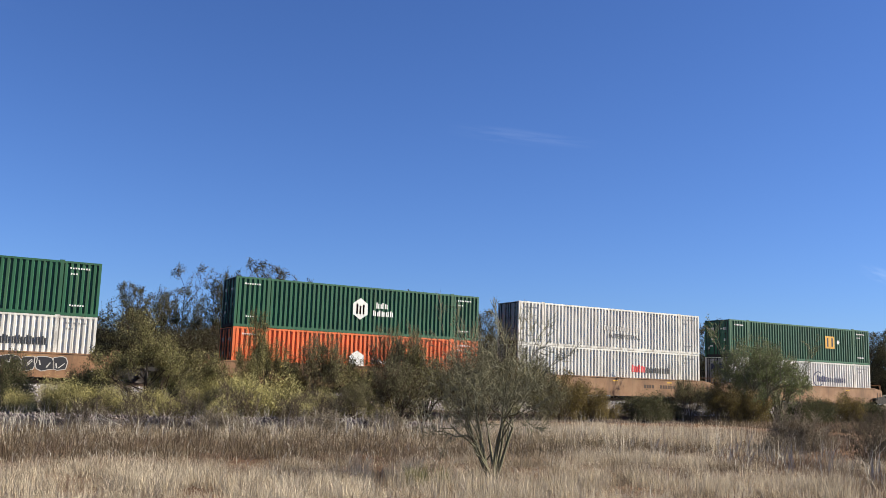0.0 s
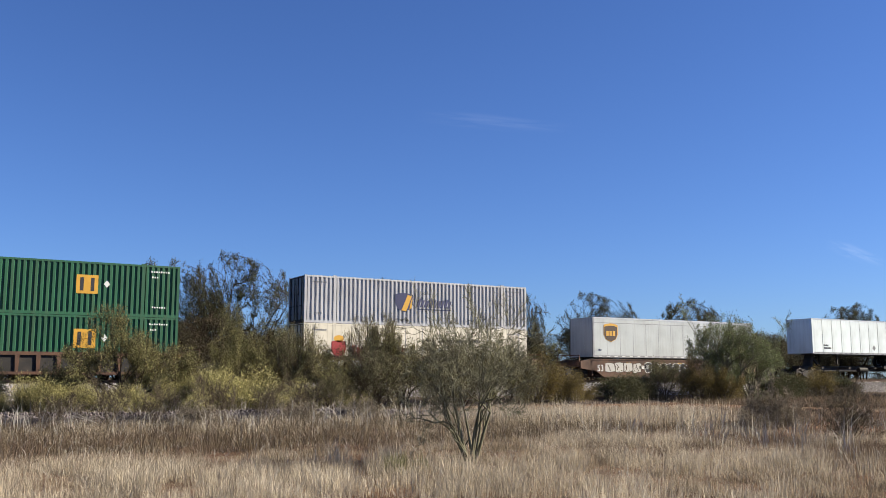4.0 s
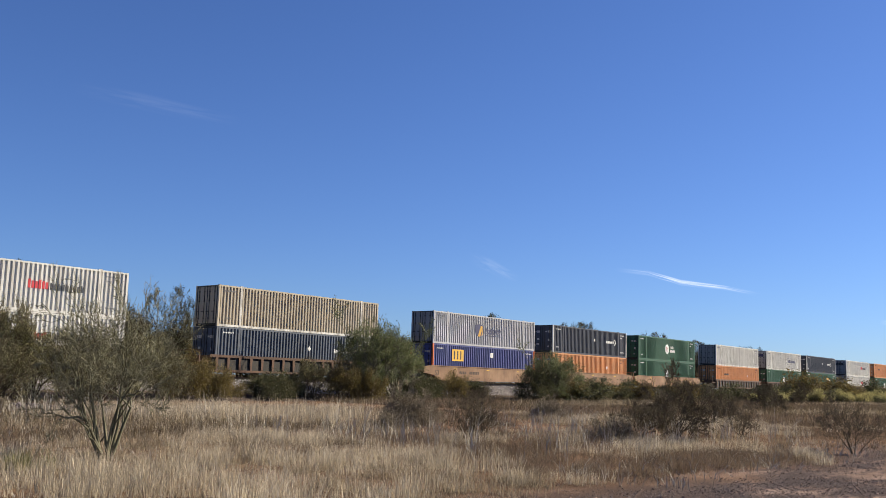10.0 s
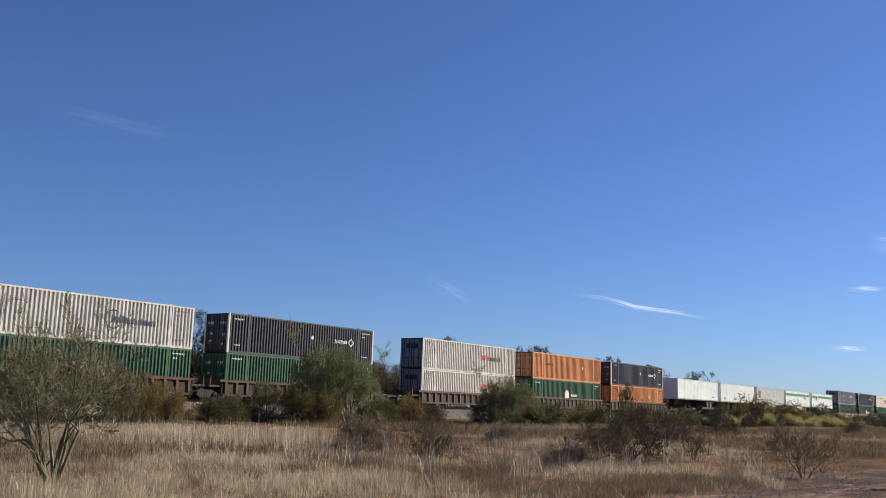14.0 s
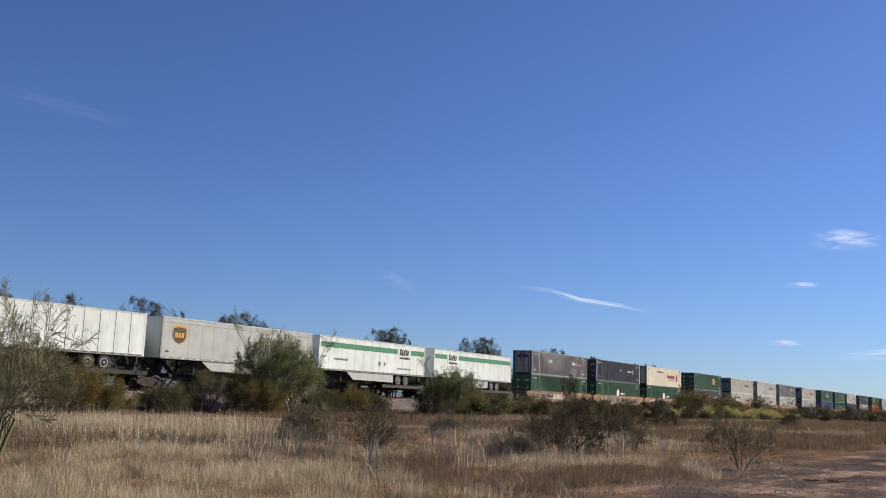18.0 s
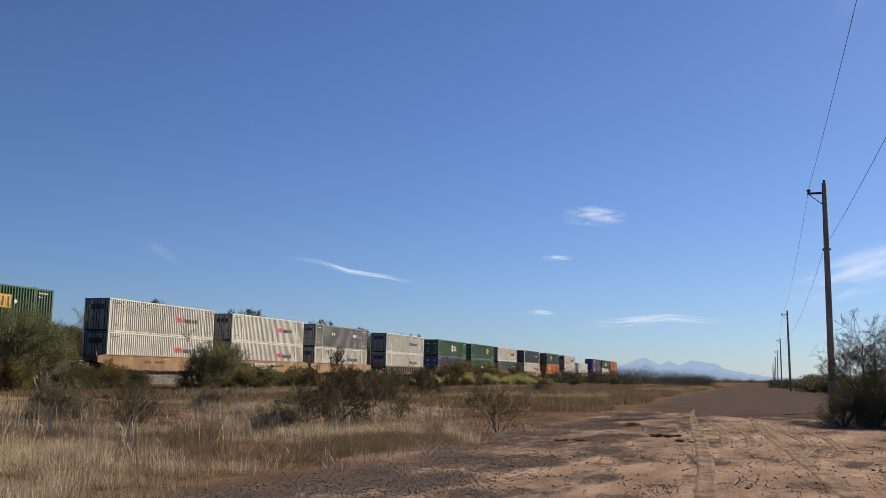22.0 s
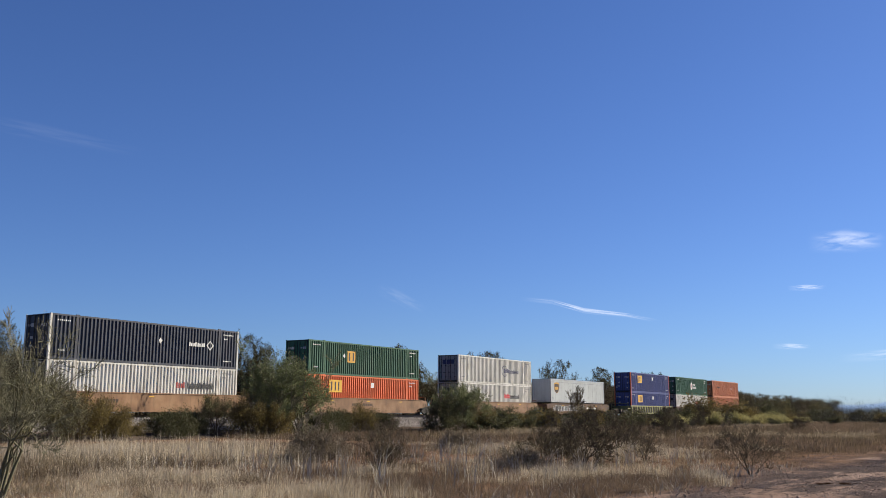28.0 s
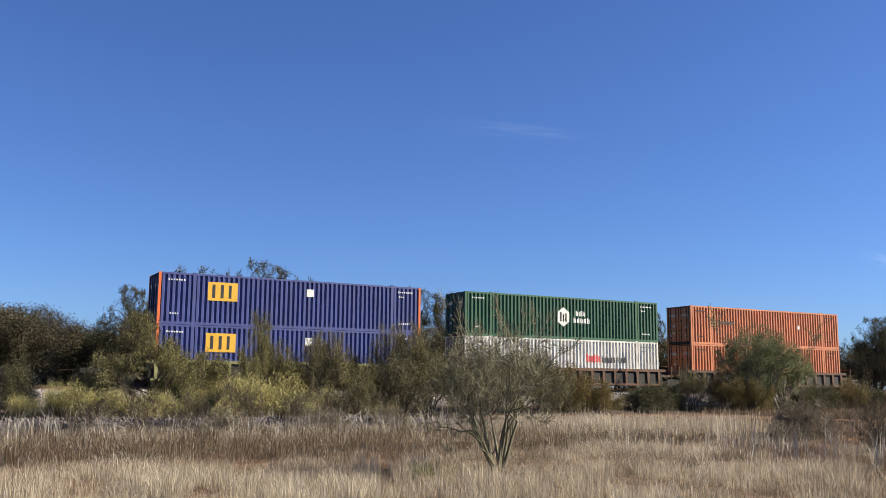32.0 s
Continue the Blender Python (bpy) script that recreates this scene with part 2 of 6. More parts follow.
def ground_material():
    m = bpy.data.materials.new("desert_soil")
    m.use_nodes = True
    n, l = m.node_tree.nodes, m.node_tree.links
    b = n["Principled BSDF"]
    b.inputs["Roughness"].default_value = 0.95
    b.inputs["Specular IOR Level"].default_value = 0.0
    tc = n.new("ShaderNodeTexCoord")

    def noise_of(scale, detail=5, stretch=(1, 1, 1), rough=0.5):
        mp = n.new("ShaderNodeMapping")
        mp.inputs["Scale"].default_value = stretch
        l.new(tc.outputs["Object"], mp.inputs[0])
        t = n.new("ShaderNodeTexNoise")
        t.inputs["Scale"].default_value, t.inputs["Detail"].default_value, t.inputs["Roughness"].default_value = scale, detail, rough
        l.new(mp.outputs[0], t.inputs["Vector"])
        return t.outputs[0]

    def ramp_of(src, stops):
        r = n.new("ShaderNodeValToRGB")
        r.color_ramp.elements[0].position, r.color_ramp.elements[0].color = stops[0][0], (*stops[0][1], 1)
        r.color_ramp.elements[1].position, r.color_ramp.elements[1].color = stops[-1][0], (*stops[-1][1], 1)
        for p, c in stops[1:-1]:
            r.color_ramp.elements.new(p).color = (*c, 1)
        l.new(src, r.inputs[0])
        return r.outputs[0]

    def blend(fac, a, c, mode="MIX"):
        x = n.new("ShaderNodeMix")
        x.data_type, x.blend_type = "RGBA", mode
        if isinstance(fac, float):
            x.inputs[0].default_value = fac
        else:
            l.new(fac, x.inputs[0])
        l.new(a, x.inputs[6])
        l.new(c, x.inputs[7])
        return x.outputs[2]

    sep = n.new("ShaderNodeSeparateXYZ")
    l.new(tc.outputs["Object"], sep.inputs[0])
    soil = ramp_of(noise_of(0.5, 9, (0.6, 1.4, 1), 0.65), [(0.34, (0.150, 0.106, 0.086)), (0.5, (0.238, 0.170, 0.139)), (0.62, (0.315, 0.232, 0.193))])
    # gravel lies in drifts, and covers the far road
    far_road = n.new("ShaderNodeMapRange")
    far_road.inputs[1].default_value, far_road.inputs[2].default_value, far_road.inputs[4].default_value = 40.0, 50.0, 0.34
    skew = n.new("ShaderNodeMath")
    skew.operation = "MULTIPLY_ADD"
    skew.inputs[1].default_value = -1.2
    l.new(sep.outputs[1], skew.inputs[0])
    l.new(sep.outputs[0], skew.inputs[2])
    l.new(skew.outputs[0], far_road.inputs[0])
    drift = n.new("ShaderNodeMath")
    l.new(far_road.outputs[0], drift.inputs[0])
    l.new(noise_of(0.45, 12, (0.6, 1.5, 1), 0.7), drift.inputs[1])
    verge = n.new("ShaderNodeMapRange")
    verge.inputs[1].default_value, verge.inputs[2].default_value, verge.inputs[3].default_value, verge.inputs[4].default_value = 1.5, 5.5, -0.045, 0.07
    l.new(sep.outputs[1], verge.inputs[0])
    heap = n.new("ShaderNodeMath")
    l.new(drift.outputs[0], heap.inputs[0])
    l.new(verge.outputs[0], heap.inputs[1])
    grit = ramp_of(heap.outputs[0], [(0.47, (0, 0, 0)), (0.56, (0.9, 0.9, 0.9))])
    dark = ramp_of(noise_of(26, 6, (1, 1, 1), 0.8), [(0.36, (0.0216, 0.018, 0.0189)), (0.5, (0.054, 0.045, 0.046)), (0.64, (0.135, 0.112, 0.106))])
    lot = blend(grit, soil, dark)
    litter = ramp_of(noise_of(0.5, 8), [(0.3, (0.075, 0.047, 0.032)), (0.5, (0.13, 0.082, 0.055)), (0.7, (0.22, 0.135, 0.088))])
    far = ramp_of(noise_of(0.02, 6), [(0.35, (0.0571, 0.049, 0.0294)), (0.65, (0.139, 0.0979, 0.0653))])
    wob = n.new("ShaderNodeMath")
    wob.operation = "MULTIPLY_ADD"
    wob.inputs[1].default_value, wob.inputs[2].default_value = 5.0, -2.5
    l.new(noise_of(0.25, 5), wob.inputs[0])
    add = n.new("ShaderNodeMath")
    l.new(sep.outputs[1], add.inputs[0])
    l.new(wob.outputs[0], add.inputs[1])
    edge = n.new("ShaderNodeMapRange")
    edge.inputs[1].default_value, edge.inputs[2].default_value = 6.0, 8.5
    l.new(add.outputs[0], edge.inputs[0])
    field = blend(edge.outputs[0], lot, litter)
    away = n.new("ShaderNodeMapRange")
    away.inputs[1].default_value, away.inputs[2].default_value = 220.0, 600.0
    ln = n.new("ShaderNodeVectorMath")
    ln.operation = "LENGTH"
    l.new(tc.outputs["Object"], ln.inputs[0])
    l.new(ln.outputs["Value"], away.inputs[0])
    col = blend(away.outputs[0], field, far)
    speck = ramp_of(noise_of(30, 6, (1, 1, 1), 0.75), [(0.34, (0.32, 0.31, 0.31)), (0.66, (1.4, 1.4, 1.4))])
    l.new(blend(0.7, col, speck, "MULTIPLY"), b.inputs["Base Color"])
    bp = n.new("ShaderNodeBump")
    bp.inputs["Strength"].default_value, bp.inputs["Distance"].default_value = 0.7, 0.03
    l.new(noise_of(7, 10, (1, 1, 1), 0.8), bp.inputs["Height"])
    l.new(bp.outputs[0], b.inputs["Normal"])
    return m


def fixed_glow(name, rgb, alpha=None, strength=1.0):
    """Far distance: cloud and mountain backdrop, an even glow in place of daylight."""
    m = bpy.data.materials.new(name)
    m.use_nodes = True
    n, l = m.node_tree.nodes, m.node_tree.links
    n.remove(n["Principled BSDF"])
    em = n.new("ShaderNodeEmission")
    em.inputs[0].default_value, em.inputs[1].default_value = (*rgb, 1), strength
    if not alpha:
        l.new(em.outputs[0], n["Material Output"].inputs[0])
        return m
    tr = n.new("ShaderNodeBsdfTransparent")
    mx = n.new("ShaderNodeMixShader")
    tc = n.new("ShaderNodeTexCoord")
    mp = n.new("ShaderNodeMapping")
    mp.inputs["Scale"].default_value = (3, 4, 1)
    l.new(tc.outputs["UV"], mp.inputs[0])
    no = n.new("ShaderNodeTexNoise")
    no.inputs["Scale"].default_value, no.inputs["Detail"].default_value, no.inputs["Distortion"].default_value = 1.0, 7, 0.6
    l.new(mp.outputs[0], no.inputs["Vector"])
    uv = n.new("ShaderNodeSeparateXYZ")
    l.new(tc.outputs["UV"], uv.inputs[0])
    fade = None
    for k in (0, 1):
        c = n.new("ShaderNodeMath")
        c.operation = "SUBTRACT"
        c.inputs[1].default_value = 0.5
        l.new(uv.outputs[k], c.inputs[0])
        a = n.new("ShaderNodeMath")
        a.operation = "ABSOLUTE"
        l.new(c.outputs[0], a.inputs[0])
        r = n.new("ShaderNodeMapRange")
        r.interpolation_type = "SMOOTHSTEP"
        r.inputs[1].default_value, r.inputs[2].default_value, r.inputs[3].default_value, r.inputs[4].default_value = 0.05, 0.5, 1, 0
        l.new(a.outputs[0], r.inputs[0])
        if fade is None:
            fade = r.outputs[0]
        else:
            p = n.new("ShaderNodeMath")
            p.operation = "MULTIPLY"
            l.new(fade, p.inputs[0])
            l.new(r.outputs[0], p.inputs[1])
            fade = p.outputs[0]
    rr = n.new("ShaderNodeMapRange")
    rr.inputs[1].default_value, rr.inputs[2].default_value, rr.inputs[4].default_value = 0.36, 0.72, alpha * 1.6
    l.new(no.outputs[0], rr.inputs[0])
    p = n.new("ShaderNodeMath")
    p.operation, p.use_clamp = "MULTIPLY", True
    l.new(fade, p.inputs[0])
    l.new(rr.outputs[0], p.inputs[1])
    l.new(p.outputs[0], mx.inputs[0])
    l.new(tr.outputs[0], mx.inputs[1])
    l.new(em.outputs[0], mx.inputs[2])
    l.new(mx.outputs[0], n["Material Output"].inputs[0])
    return m


# ---- mesh helpers ----
class Geo:
    """Vertices and faces of one mesh."""

    def __init__(self):
        self.v, self.f = [], []

    def add(self, verts, faces):
        k = len(self.v)
        self.v += verts
        self.f += [tuple(i + k for i in q) for q in faces]
        return self

    def box(self, x0, x1, y0, y1, z0, z1):
        return self.add([(x0, y0, z0), (x1, y0, z0), (x1, y1, z0), (x0, y1, z0), (x0, y0, z1), (x1, y0, z1), (x1, y1, z1), (x0, y1, z1)],
                        [(0, 3, 2, 1), (4, 5, 6, 7), (0, 1, 5, 4), (1, 2, 6, 5), (2, 3, 7, 6), (3, 0, 4, 7)])

    def slab(self, pts, y0, y1):
        """A polygon in x and z, given counter-clockwise, with depth from y0 to y1."""
        n = len(pts)
        return self.add([(x, y0, z) for x, z in pts] + [(x, y1, z) for x, z in pts],
                        [tuple(range(n)), tuple(range(2 * n - 1, n - 1, -1))] + [(i, n + i, n + (i + 1) % n, (i + 1) % n) for i in range(n)])

    def ring(self, rows, closed=True):
        """Skin over rows of equally many points."""
        n = len(rows[0])
        verts = [p for r in rows for p in r]
        faces = []
        for i in range(len(rows) - 1):
            for j in range(n if closed else n - 1):
                faces.append((i * n + j, i * n + (j + 1) % n, (i + 1) * n + (j + 1) % n, (i + 1) * n + j))
        if closed:
            faces += [tuple(range(n - 1, -1, -1)), tuple(range((len(rows) - 1) * n, len(rows) * n))]
        return self.add(verts, faces)

    def rod(self, a, b, r0, r1=None, n=8):
        a, b = Vector(a), Vector(b)
        d = (b - a).normalized()
        u = d.orthogonal().normalized()
        w = d.cross(u)
        r1 = r0 if r1 is None else r1
        return self.ring([[tuple(p + (u * math.cos(k * math.tau / n) + w * math.sin(k * math.tau / n)) * r) for k in range(n)] for p, r in ((a, r0), (b, r1))])

    def mesh(self, name, material, smooth=False):
        me = bpy.data.meshes.new(name)
        me.from_pydata(self.v, [], self.f)
        me.materials.append(material)
        if smooth:
            me.polygons.foreach_set("use_smooth", [True] * len(me.polygons))
        me.update()
        return me


def part(name, me, parent, label="", at=(0, 0, 0), kind=""):
    ob = new(name, me)
    ob.parent = parent
    ob.location = at
    return tagged(ob, label, kind=kind)


CACHE = {}


def cached(key, make):
    if key not in CACHE:
        CACHE[key] = make()
    return CACHE[key]


def array_mesh(name, verts, quads, tris, material, mats=None, index=None):
    me = bpy.data.meshes.new(name)
    nq, nt = len(quads), len(tris)
    me.vertices.add(len(verts))
    me.vertices.foreach_set("co", np.asarray(verts, dtype=np.float32).ravel())
    loops = np.concatenate([np.asarray(quads, dtype=np.int32).ravel(), np.asarray(tris, dtype=np.int32).ravel()])
    me.loops.add(len(loops))
    me.loops.foreach_set("vertex_index", loops)
    me.polygons.add(nq + nt)
    me.polygons.foreach_set("loop_start", np.concatenate([np.arange(nq) * 4, nq * 4 + np.arange(nt) * 3]).astype(np.int32))
    for m in mats or [material]:
        me.materials.append(m)
    if index is not None:
        me.polygons.foreach_set("material_index", np.asarray(index, dtype=np.int32))
    me.update(calc_edges=True)
    me.validate()
    return me

# ---- the setting ----
TRACK_Y, RAIL_Z, SPEED = 53.45, 1.45, 29.87


def ground_height(x, y):
    h = 0.05 * noise.noise(Vector((x * 0.22, y * 0.22, 0))) + 0.03 * noise.noise(Vector((x * 0.9, y * 0.9, 3)))
    return h * min(1.0, math.hypot(x, y) / 8)


def make_ground():
    xs = sorted(set([-4000, -2000, -1000, -500, -250, -120, -80, -60] + [-50 + 0.8 * i for i in range(73)] + [8.4 + 0.25 * i for i in range(170)] + [51 + 0.8 * i for i in range(52)] + [92 + 4 * i for i in range(40)] + [270, 350, 500, 800, 1400, 2400, 4200]))
    ys = sorted(set([-4000, -1500, -600, -250, -120, -60, -30, -20, -14] + [-10 + 0.3 * i for i in range(63)] + [9 + 0.8 * i for i in range(52)] + [52, 56, 62, 70, 85, 110, 160, 260, 500, 1000, 2000, 4200]))
    g = Geo()
    for y in ys:
        for x in xs:
            near = -50 <= x <= 250 and -10 <= y <= 50
            g.v.append((x, y, ground_height(x, y) if near else 0.0))
    n = len(xs)
    g.f = [(j * n + i, j * n + i + 1, (j + 1) * n + i + 1, (j + 1) * n + i) for j in range(len(ys) - 1) for i in range(n - 1)]
    tagged(new("ground", g.mesh("ground", ground_material(), True)), "dry reddish desert soil with dark gravel and straw litter", "ground", kind="structure")


make_ground()


def stones(name, pts, lo, hi, material, seed):
    """Angular stones, one mesh."""
    rng = np.random.default_rng(seed)
    n = len(pts)
    base = np.array([(1, 0, 0), (-1, 0, 0), (0, 1, 0), (0, -1, 0), (0, 0, 1), (0, 0, -0.6)], dtype=float)
    s = rng.uniform(lo, hi, (n, 1, 1)) * rng.uniform(0.6, 1.3, (n, 1, 3))
    v = (base[None] + rng.normal(0, 0.22, (n, 6, 3))) * s
    a = rng.uniform(0, 6.28, n)
    c, q = np.cos(a)[:, None], np.sin(a)[:, None]
    v[..., 0], v[..., 1] = v[..., 0] * c - v[..., 1] * q, v[..., 0] * q + v[..., 1] * c
    v += np.asarray(pts)[:, None]
    f = np.array([(0, 2, 4), (2, 1, 4), (1, 3, 4), (3, 0, 4), (2, 0, 5), (1, 2, 5), (3, 1, 5), (0, 3, 5)])
    tris = (f[None] + 6 * np.arange(n)[:, None, None]).reshape(-1, 3)
    return array_mesh(name, v.reshape(-1, 3), np.zeros((0, 4)), tris, material)


def make_embankment():
    prof = [(-3.7, 0.10), (-3.3, 0.35), (-1.75, 1.18), (-1.55, 1.22), (1.55, 1.22), (1.75, 1.18), (3.3, 0.35), (3.9, 0.0)]
    xs = [-900, -300] + [-60 + 1.5 * i for i in range(180)] + [230, 300, 400, 700, 1500]
    rows = []
    for x in xs:
        rows.append([(x, TRACK_Y + y + 0.06 * noise.noise(Vector((x * 0.7, y, 1))), z + 0.05 * noise.noise(Vector((x * 0.6, y * 2, 5)))) for y, z in prof])
    g = Geo().ring(rows, closed=False)
    g.f = [q[::-1] for q in g.f]
    bed = mat("ballast", (0.16, 0.145, 0.138), 0.95, 0, 0.5, 0.5, (0.23, 0.205, 0.198), 0.8, 7)
    tagged(new("embankment", g.mesh("embankment", bed)), "long railway embankment of pale grey crushed stone ballast", "embankment", kind="structure")
    foot = []
    for x in xs:
        foot.append([(x, TRACK_Y + y, z + 0.08 * noise.noise(Vector((x * 0.3, y, 8)))) for y, z in ((-9.5, -0.12), (-7.5, 0.1), (-5.0, 0.36), (-3.2, 0.42))])
    g = Geo().ring(foot, closed=False)
    g.f = [q[::-1] for q in g.f]
    tagged(new("bank_foot", g.mesh("bank_foot", mat("bank_soil", (0.075, 0.056, 0.045), 0.95, 0, 0.5, 0.35, (0.13, 0.094, 0.07), 0.8, 5), True)), "earthen foot of the railway bank with brown soil", "embankment", kind="structure")
    rng = np.random.default_rng(4)
    n = 38000
    u = rng.uniform(0, 1, n)
    x = np.concatenate([rng.uniform(-30, 30, n * 2 // 3), rng.uniform(30, 110, n - n * 2 // 3)])
    y = -3.6 + u * 2.1
    z = np.interp(y, [p[0] for p in prof], [p[1] for p in prof]) + 0.02
    tagged(new("ballast_stones", stones("ballast_stones", np.stack([x, TRACK_Y + y, z], 1), 0.03, 0.068, M_STONE, 5)), "loose grey crushed stones on the embankment's shoulder", "ballast", kind="stuff")
    # dark gravel berm at the foot of the bank
    xs = [-60 + 1.0 * i for i in range(88)]
    rows = []
    for x in xs:
        w = (0.6 + 0.4 * noise.noise(Vector((x * 0.12, 7, 0)))) * min(1.0, (27 - x) / 12)
        c = 33.2 + 0.5 * noise.noise(Vector((x * 0.08, 2, 9)))
        rows.append([(x, c + d * 1.7, (h * w * 0.72 if x > -59 else 0) - 0.06) for d, h in ((-1, 0), (-0.5, 0.7), (0, 1), (0.5, 0.8), (1, 0))])
    g = Geo().ring(rows, closed=False)
    g.f = [q[::-1] for q in g.f]
    tagged(new("gravel_berm", g.mesh("gravel_berm", mat("berm", (0.06, 0.052, 0.05), 0.95, 0, 0.4, 0.7, (0.10, 0.084, 0.077), 0.6, 14), True)), "low berm of dark gravel along the foot of the bank", "gravel", kind="structure")
    n = 14000
    x = rng.uniform(-28, 20, n)
    d = rng.normal(0, 0.5, n)
    y = np.array([33.2 + 0.5 * noise.noise(Vector((a * 0.08, 2, 9))) for a in x]) + d * 1.7
    w = np.array([(0.6 + 0.4 * noise.noise(Vector((a * 0.12, 7, 0)))) * min(1.0, (27 - a) / 12) for a in x])
    z = np.clip(1 - np.abs(d), 0, 1) * w * 0.72 - 0.03
    tagged(new("berm_stones", stones("berm_stones", np.stack([x, y, z], 1), 0.03, 0.08, M_GRAVEL, 6)), "dark loose stones scattered on the low berm", "gravel", kind="stuff")


make_embankment()


def make_track():
    track = tagged(new("railway_track"), "straight railway track with worn steel rails on wooden ties", "track", kind="structure")
    track.location = (0, TRACK_Y, 1.22)
    h = RAIL_Z - 1.22
    for s in (-1, 1):
        g = Geo()
        sec = [(-0.075, 0.06), (0.075, 0.06), (0.075, 0.075), (0.012, 0.09), (0.012, h - 0.05), (0.037, h - 0.04), (0.037, h), (-0.037, h), (-0.037, h - 0.05), (-0.012, h - 0.05), (-0.012, 0.09), (-0.075, 0.075)]
        g.ring([[(x, s * 0.755 + a, b) for a, b in sec] for x in (-900, 0, 1500)])
        part("rail", g.mesh("rail", M_RAIL), track, "worn steel rail")
    tie = cached("tie", lambda: Geo().box(-0.115, 0.115, -1.3, 1.3, -0.06, 0.06).mesh("tie", M_TIE))
    for i in range(150):
        part("tie", tie, track, at=(-26 + i * 0.53, 0, 0.002))
    g = Geo()
    for i in range(500):
        x = -26 + 150 * 0.53 + i * 0.53
        g.box(x - 0.115, x + 0.115, -1.3, 1.3, -0.06, 0.06)
    part("far_ties", g.mesh("far_ties", M_TIE), track, kind="stuff")


make_track()


def polar(az, el, r):
    """A point seen from the camera at degrees right of the way to the track, degrees up, metres."""
    a, e = radians(az), radians(el)
    return Vector((math.sin(a) * math.cos(e) * r, math.cos(a) * math.cos(e) * r, EYE + math.sin(e) * r))


def make_mountains():
    # flat glowing colours hold the daylight and the blue haze of distance
    haze_blue = fixed_glow("far_mountain", (0.185, 0.268, 0.40))
    near_haze_blue = fixed_glow("near_mountain", (0.16, 0.24, 0.365))
    ridges = [("mountain_range", 3900, 74, 101, [(74, 0.1), (77, 0.35), (79, 0.6), (80.5, 0.55), (81.8, 0.68), (82.2, 0.79), (82.9, 1.05), (83.4, 1.25), (84.0, 0.98), (84.4, 0.78), (84.9, 1.06), (85.5, 0.79), (86.1, 1.1), (86.8, 1.0), (87.4, 0.94), (88.2, 0.58), (89.4, 0.36), (90.6, 0.2), (93, 0.08), (101, 0.0)], 0.05, haze_blue),
              ("mountain_foothills", 3500, 74, 95, [(74, 0.1), (78, 0.3), (82, 0.5), (83, 0.62), (83.6, 0.9), (84.2, 0.55), (85.2, 0.5), (85.9, 0.72), (86.5, 0.5), (87.6, 0.55), (88.6, 0.3), (90.5, 0.1), (95, 0.0)], 0.07, near_haze_blue)]
    for name, r, a0, a1, prof, rough, stone in ridges:
        rows = []
        n = 300
        for i in range(n + 1):
            a = a0 + (a1 - a0) * i / n
            e = np.interp(a, [p[0] for p in prof], [p[1] for p in prof]) + rough * noise.noise(Vector((a * 2.3, 1, 0))) + rough * 0.5 * noise.noise(Vector((a * 7, 2, 0)))
            top = polar(a, max(e, 0.02), r)
            rows.append([tuple(polar(a, 0, r - 250)[:2]) + (-3.0,), tuple(top), tuple(polar(a, 0, r + 250)[:2]) + (-3.0,)])
        g = Geo().ring(rows, closed=False)
        tagged(new(name, g.mesh(name, stone)), "blue mountain range far beyond the plain, haze put into its glow", "mountains", kind="structure")


make_mountains()


def make_cloud(name, pts, width, alpha, label):
    """A streak of thin cloud along points of the sky, each degrees right and up."""
    r = 4500
    m = fixed_glow("cloud_" + name, (0.86, 0.92, 1.0), alpha, 0.7)
    rows, us = [], []
    n = 24
    for i in range(n + 1):
        u = i / n * (len(pts) - 1)
        k = min(int(u), len(pts) - 2)
        a = pts[k][0] + (pts[k + 1][0] - pts[k][0]) * (u - k)
        e = pts[k][1] + (pts[k + 1][1] - pts[k][1]) * (u - k)
        rows.append([tuple(polar(a, e - width / 2, r)), tuple(polar(a, e + width / 2, r))])
        us.append(i / n)
    g = Geo().ring(rows, closed=False)
    me = g.mesh(name, m)
    uv = me.uv_layers.new(name="uv")
    for lo in me.loops:
        uv.data[lo.index].uv = (us[lo.vertex_index // 2], lo.vertex_index % 2)
    ob = new("cloud", me)
    ob.visible_shadow = False
    tagged(ob, label, "cloud", "thin clouds", "structure")


make_cloud("streak", [(61.5, 6.95), (63.6, 6.75), (65.5, 6.2), (68, 5.9), (70.2, 5.45)], 0.40, 0.5, "thin white streak of high cloud")
make_cloud("wisp", [(52.6, 7.6), (54.2, 7.0), (56, 6.2)], 1.1, 0.06, "faint diagonal wisp of cloud")
make_cloud("tuft", [(78.4, 9.7), (80.6, 9.75), (82.8, 9.6)], 1.5, 0.36, "feathery tuft of white cloud")
make_cloud("small", [(77.2, 7.2), (79.4, 7.2)], 0.42, 0.42, "small flat white cloud")
make_cloud("low", [(79.5, 3.1), (82, 3.3), (85, 3.6), (89, 3.3)], 0.75, 0.36, "low flat bank of thin cloud")
make_cloud("low_small", [(76.2, 3.9), (78.4, 3.85)], 0.42, 0.4, "small flat thin cloud")
make_cloud("bank", [(91, 4.6), (94, 5.6), (98, 6.8), (103, 7.4)], 3.2, 0.34, "broad soft bank of white cloud")
make_cloud("high", [(94, 20), (99, 24), (104, 28)], 3.0, 0.18, "faint high cloud veil")
make_cloud("trail", [(4, 20.2), (-3, 20.8), (-9.8, 21.6), (-16, 23)], 0.8, 0.035, "faint old vapour trail")
make_cloud("veil", [(28, 16), (33, 15.6), (39, 15)], 1.2, 0.026, "faint veil of high cloud")


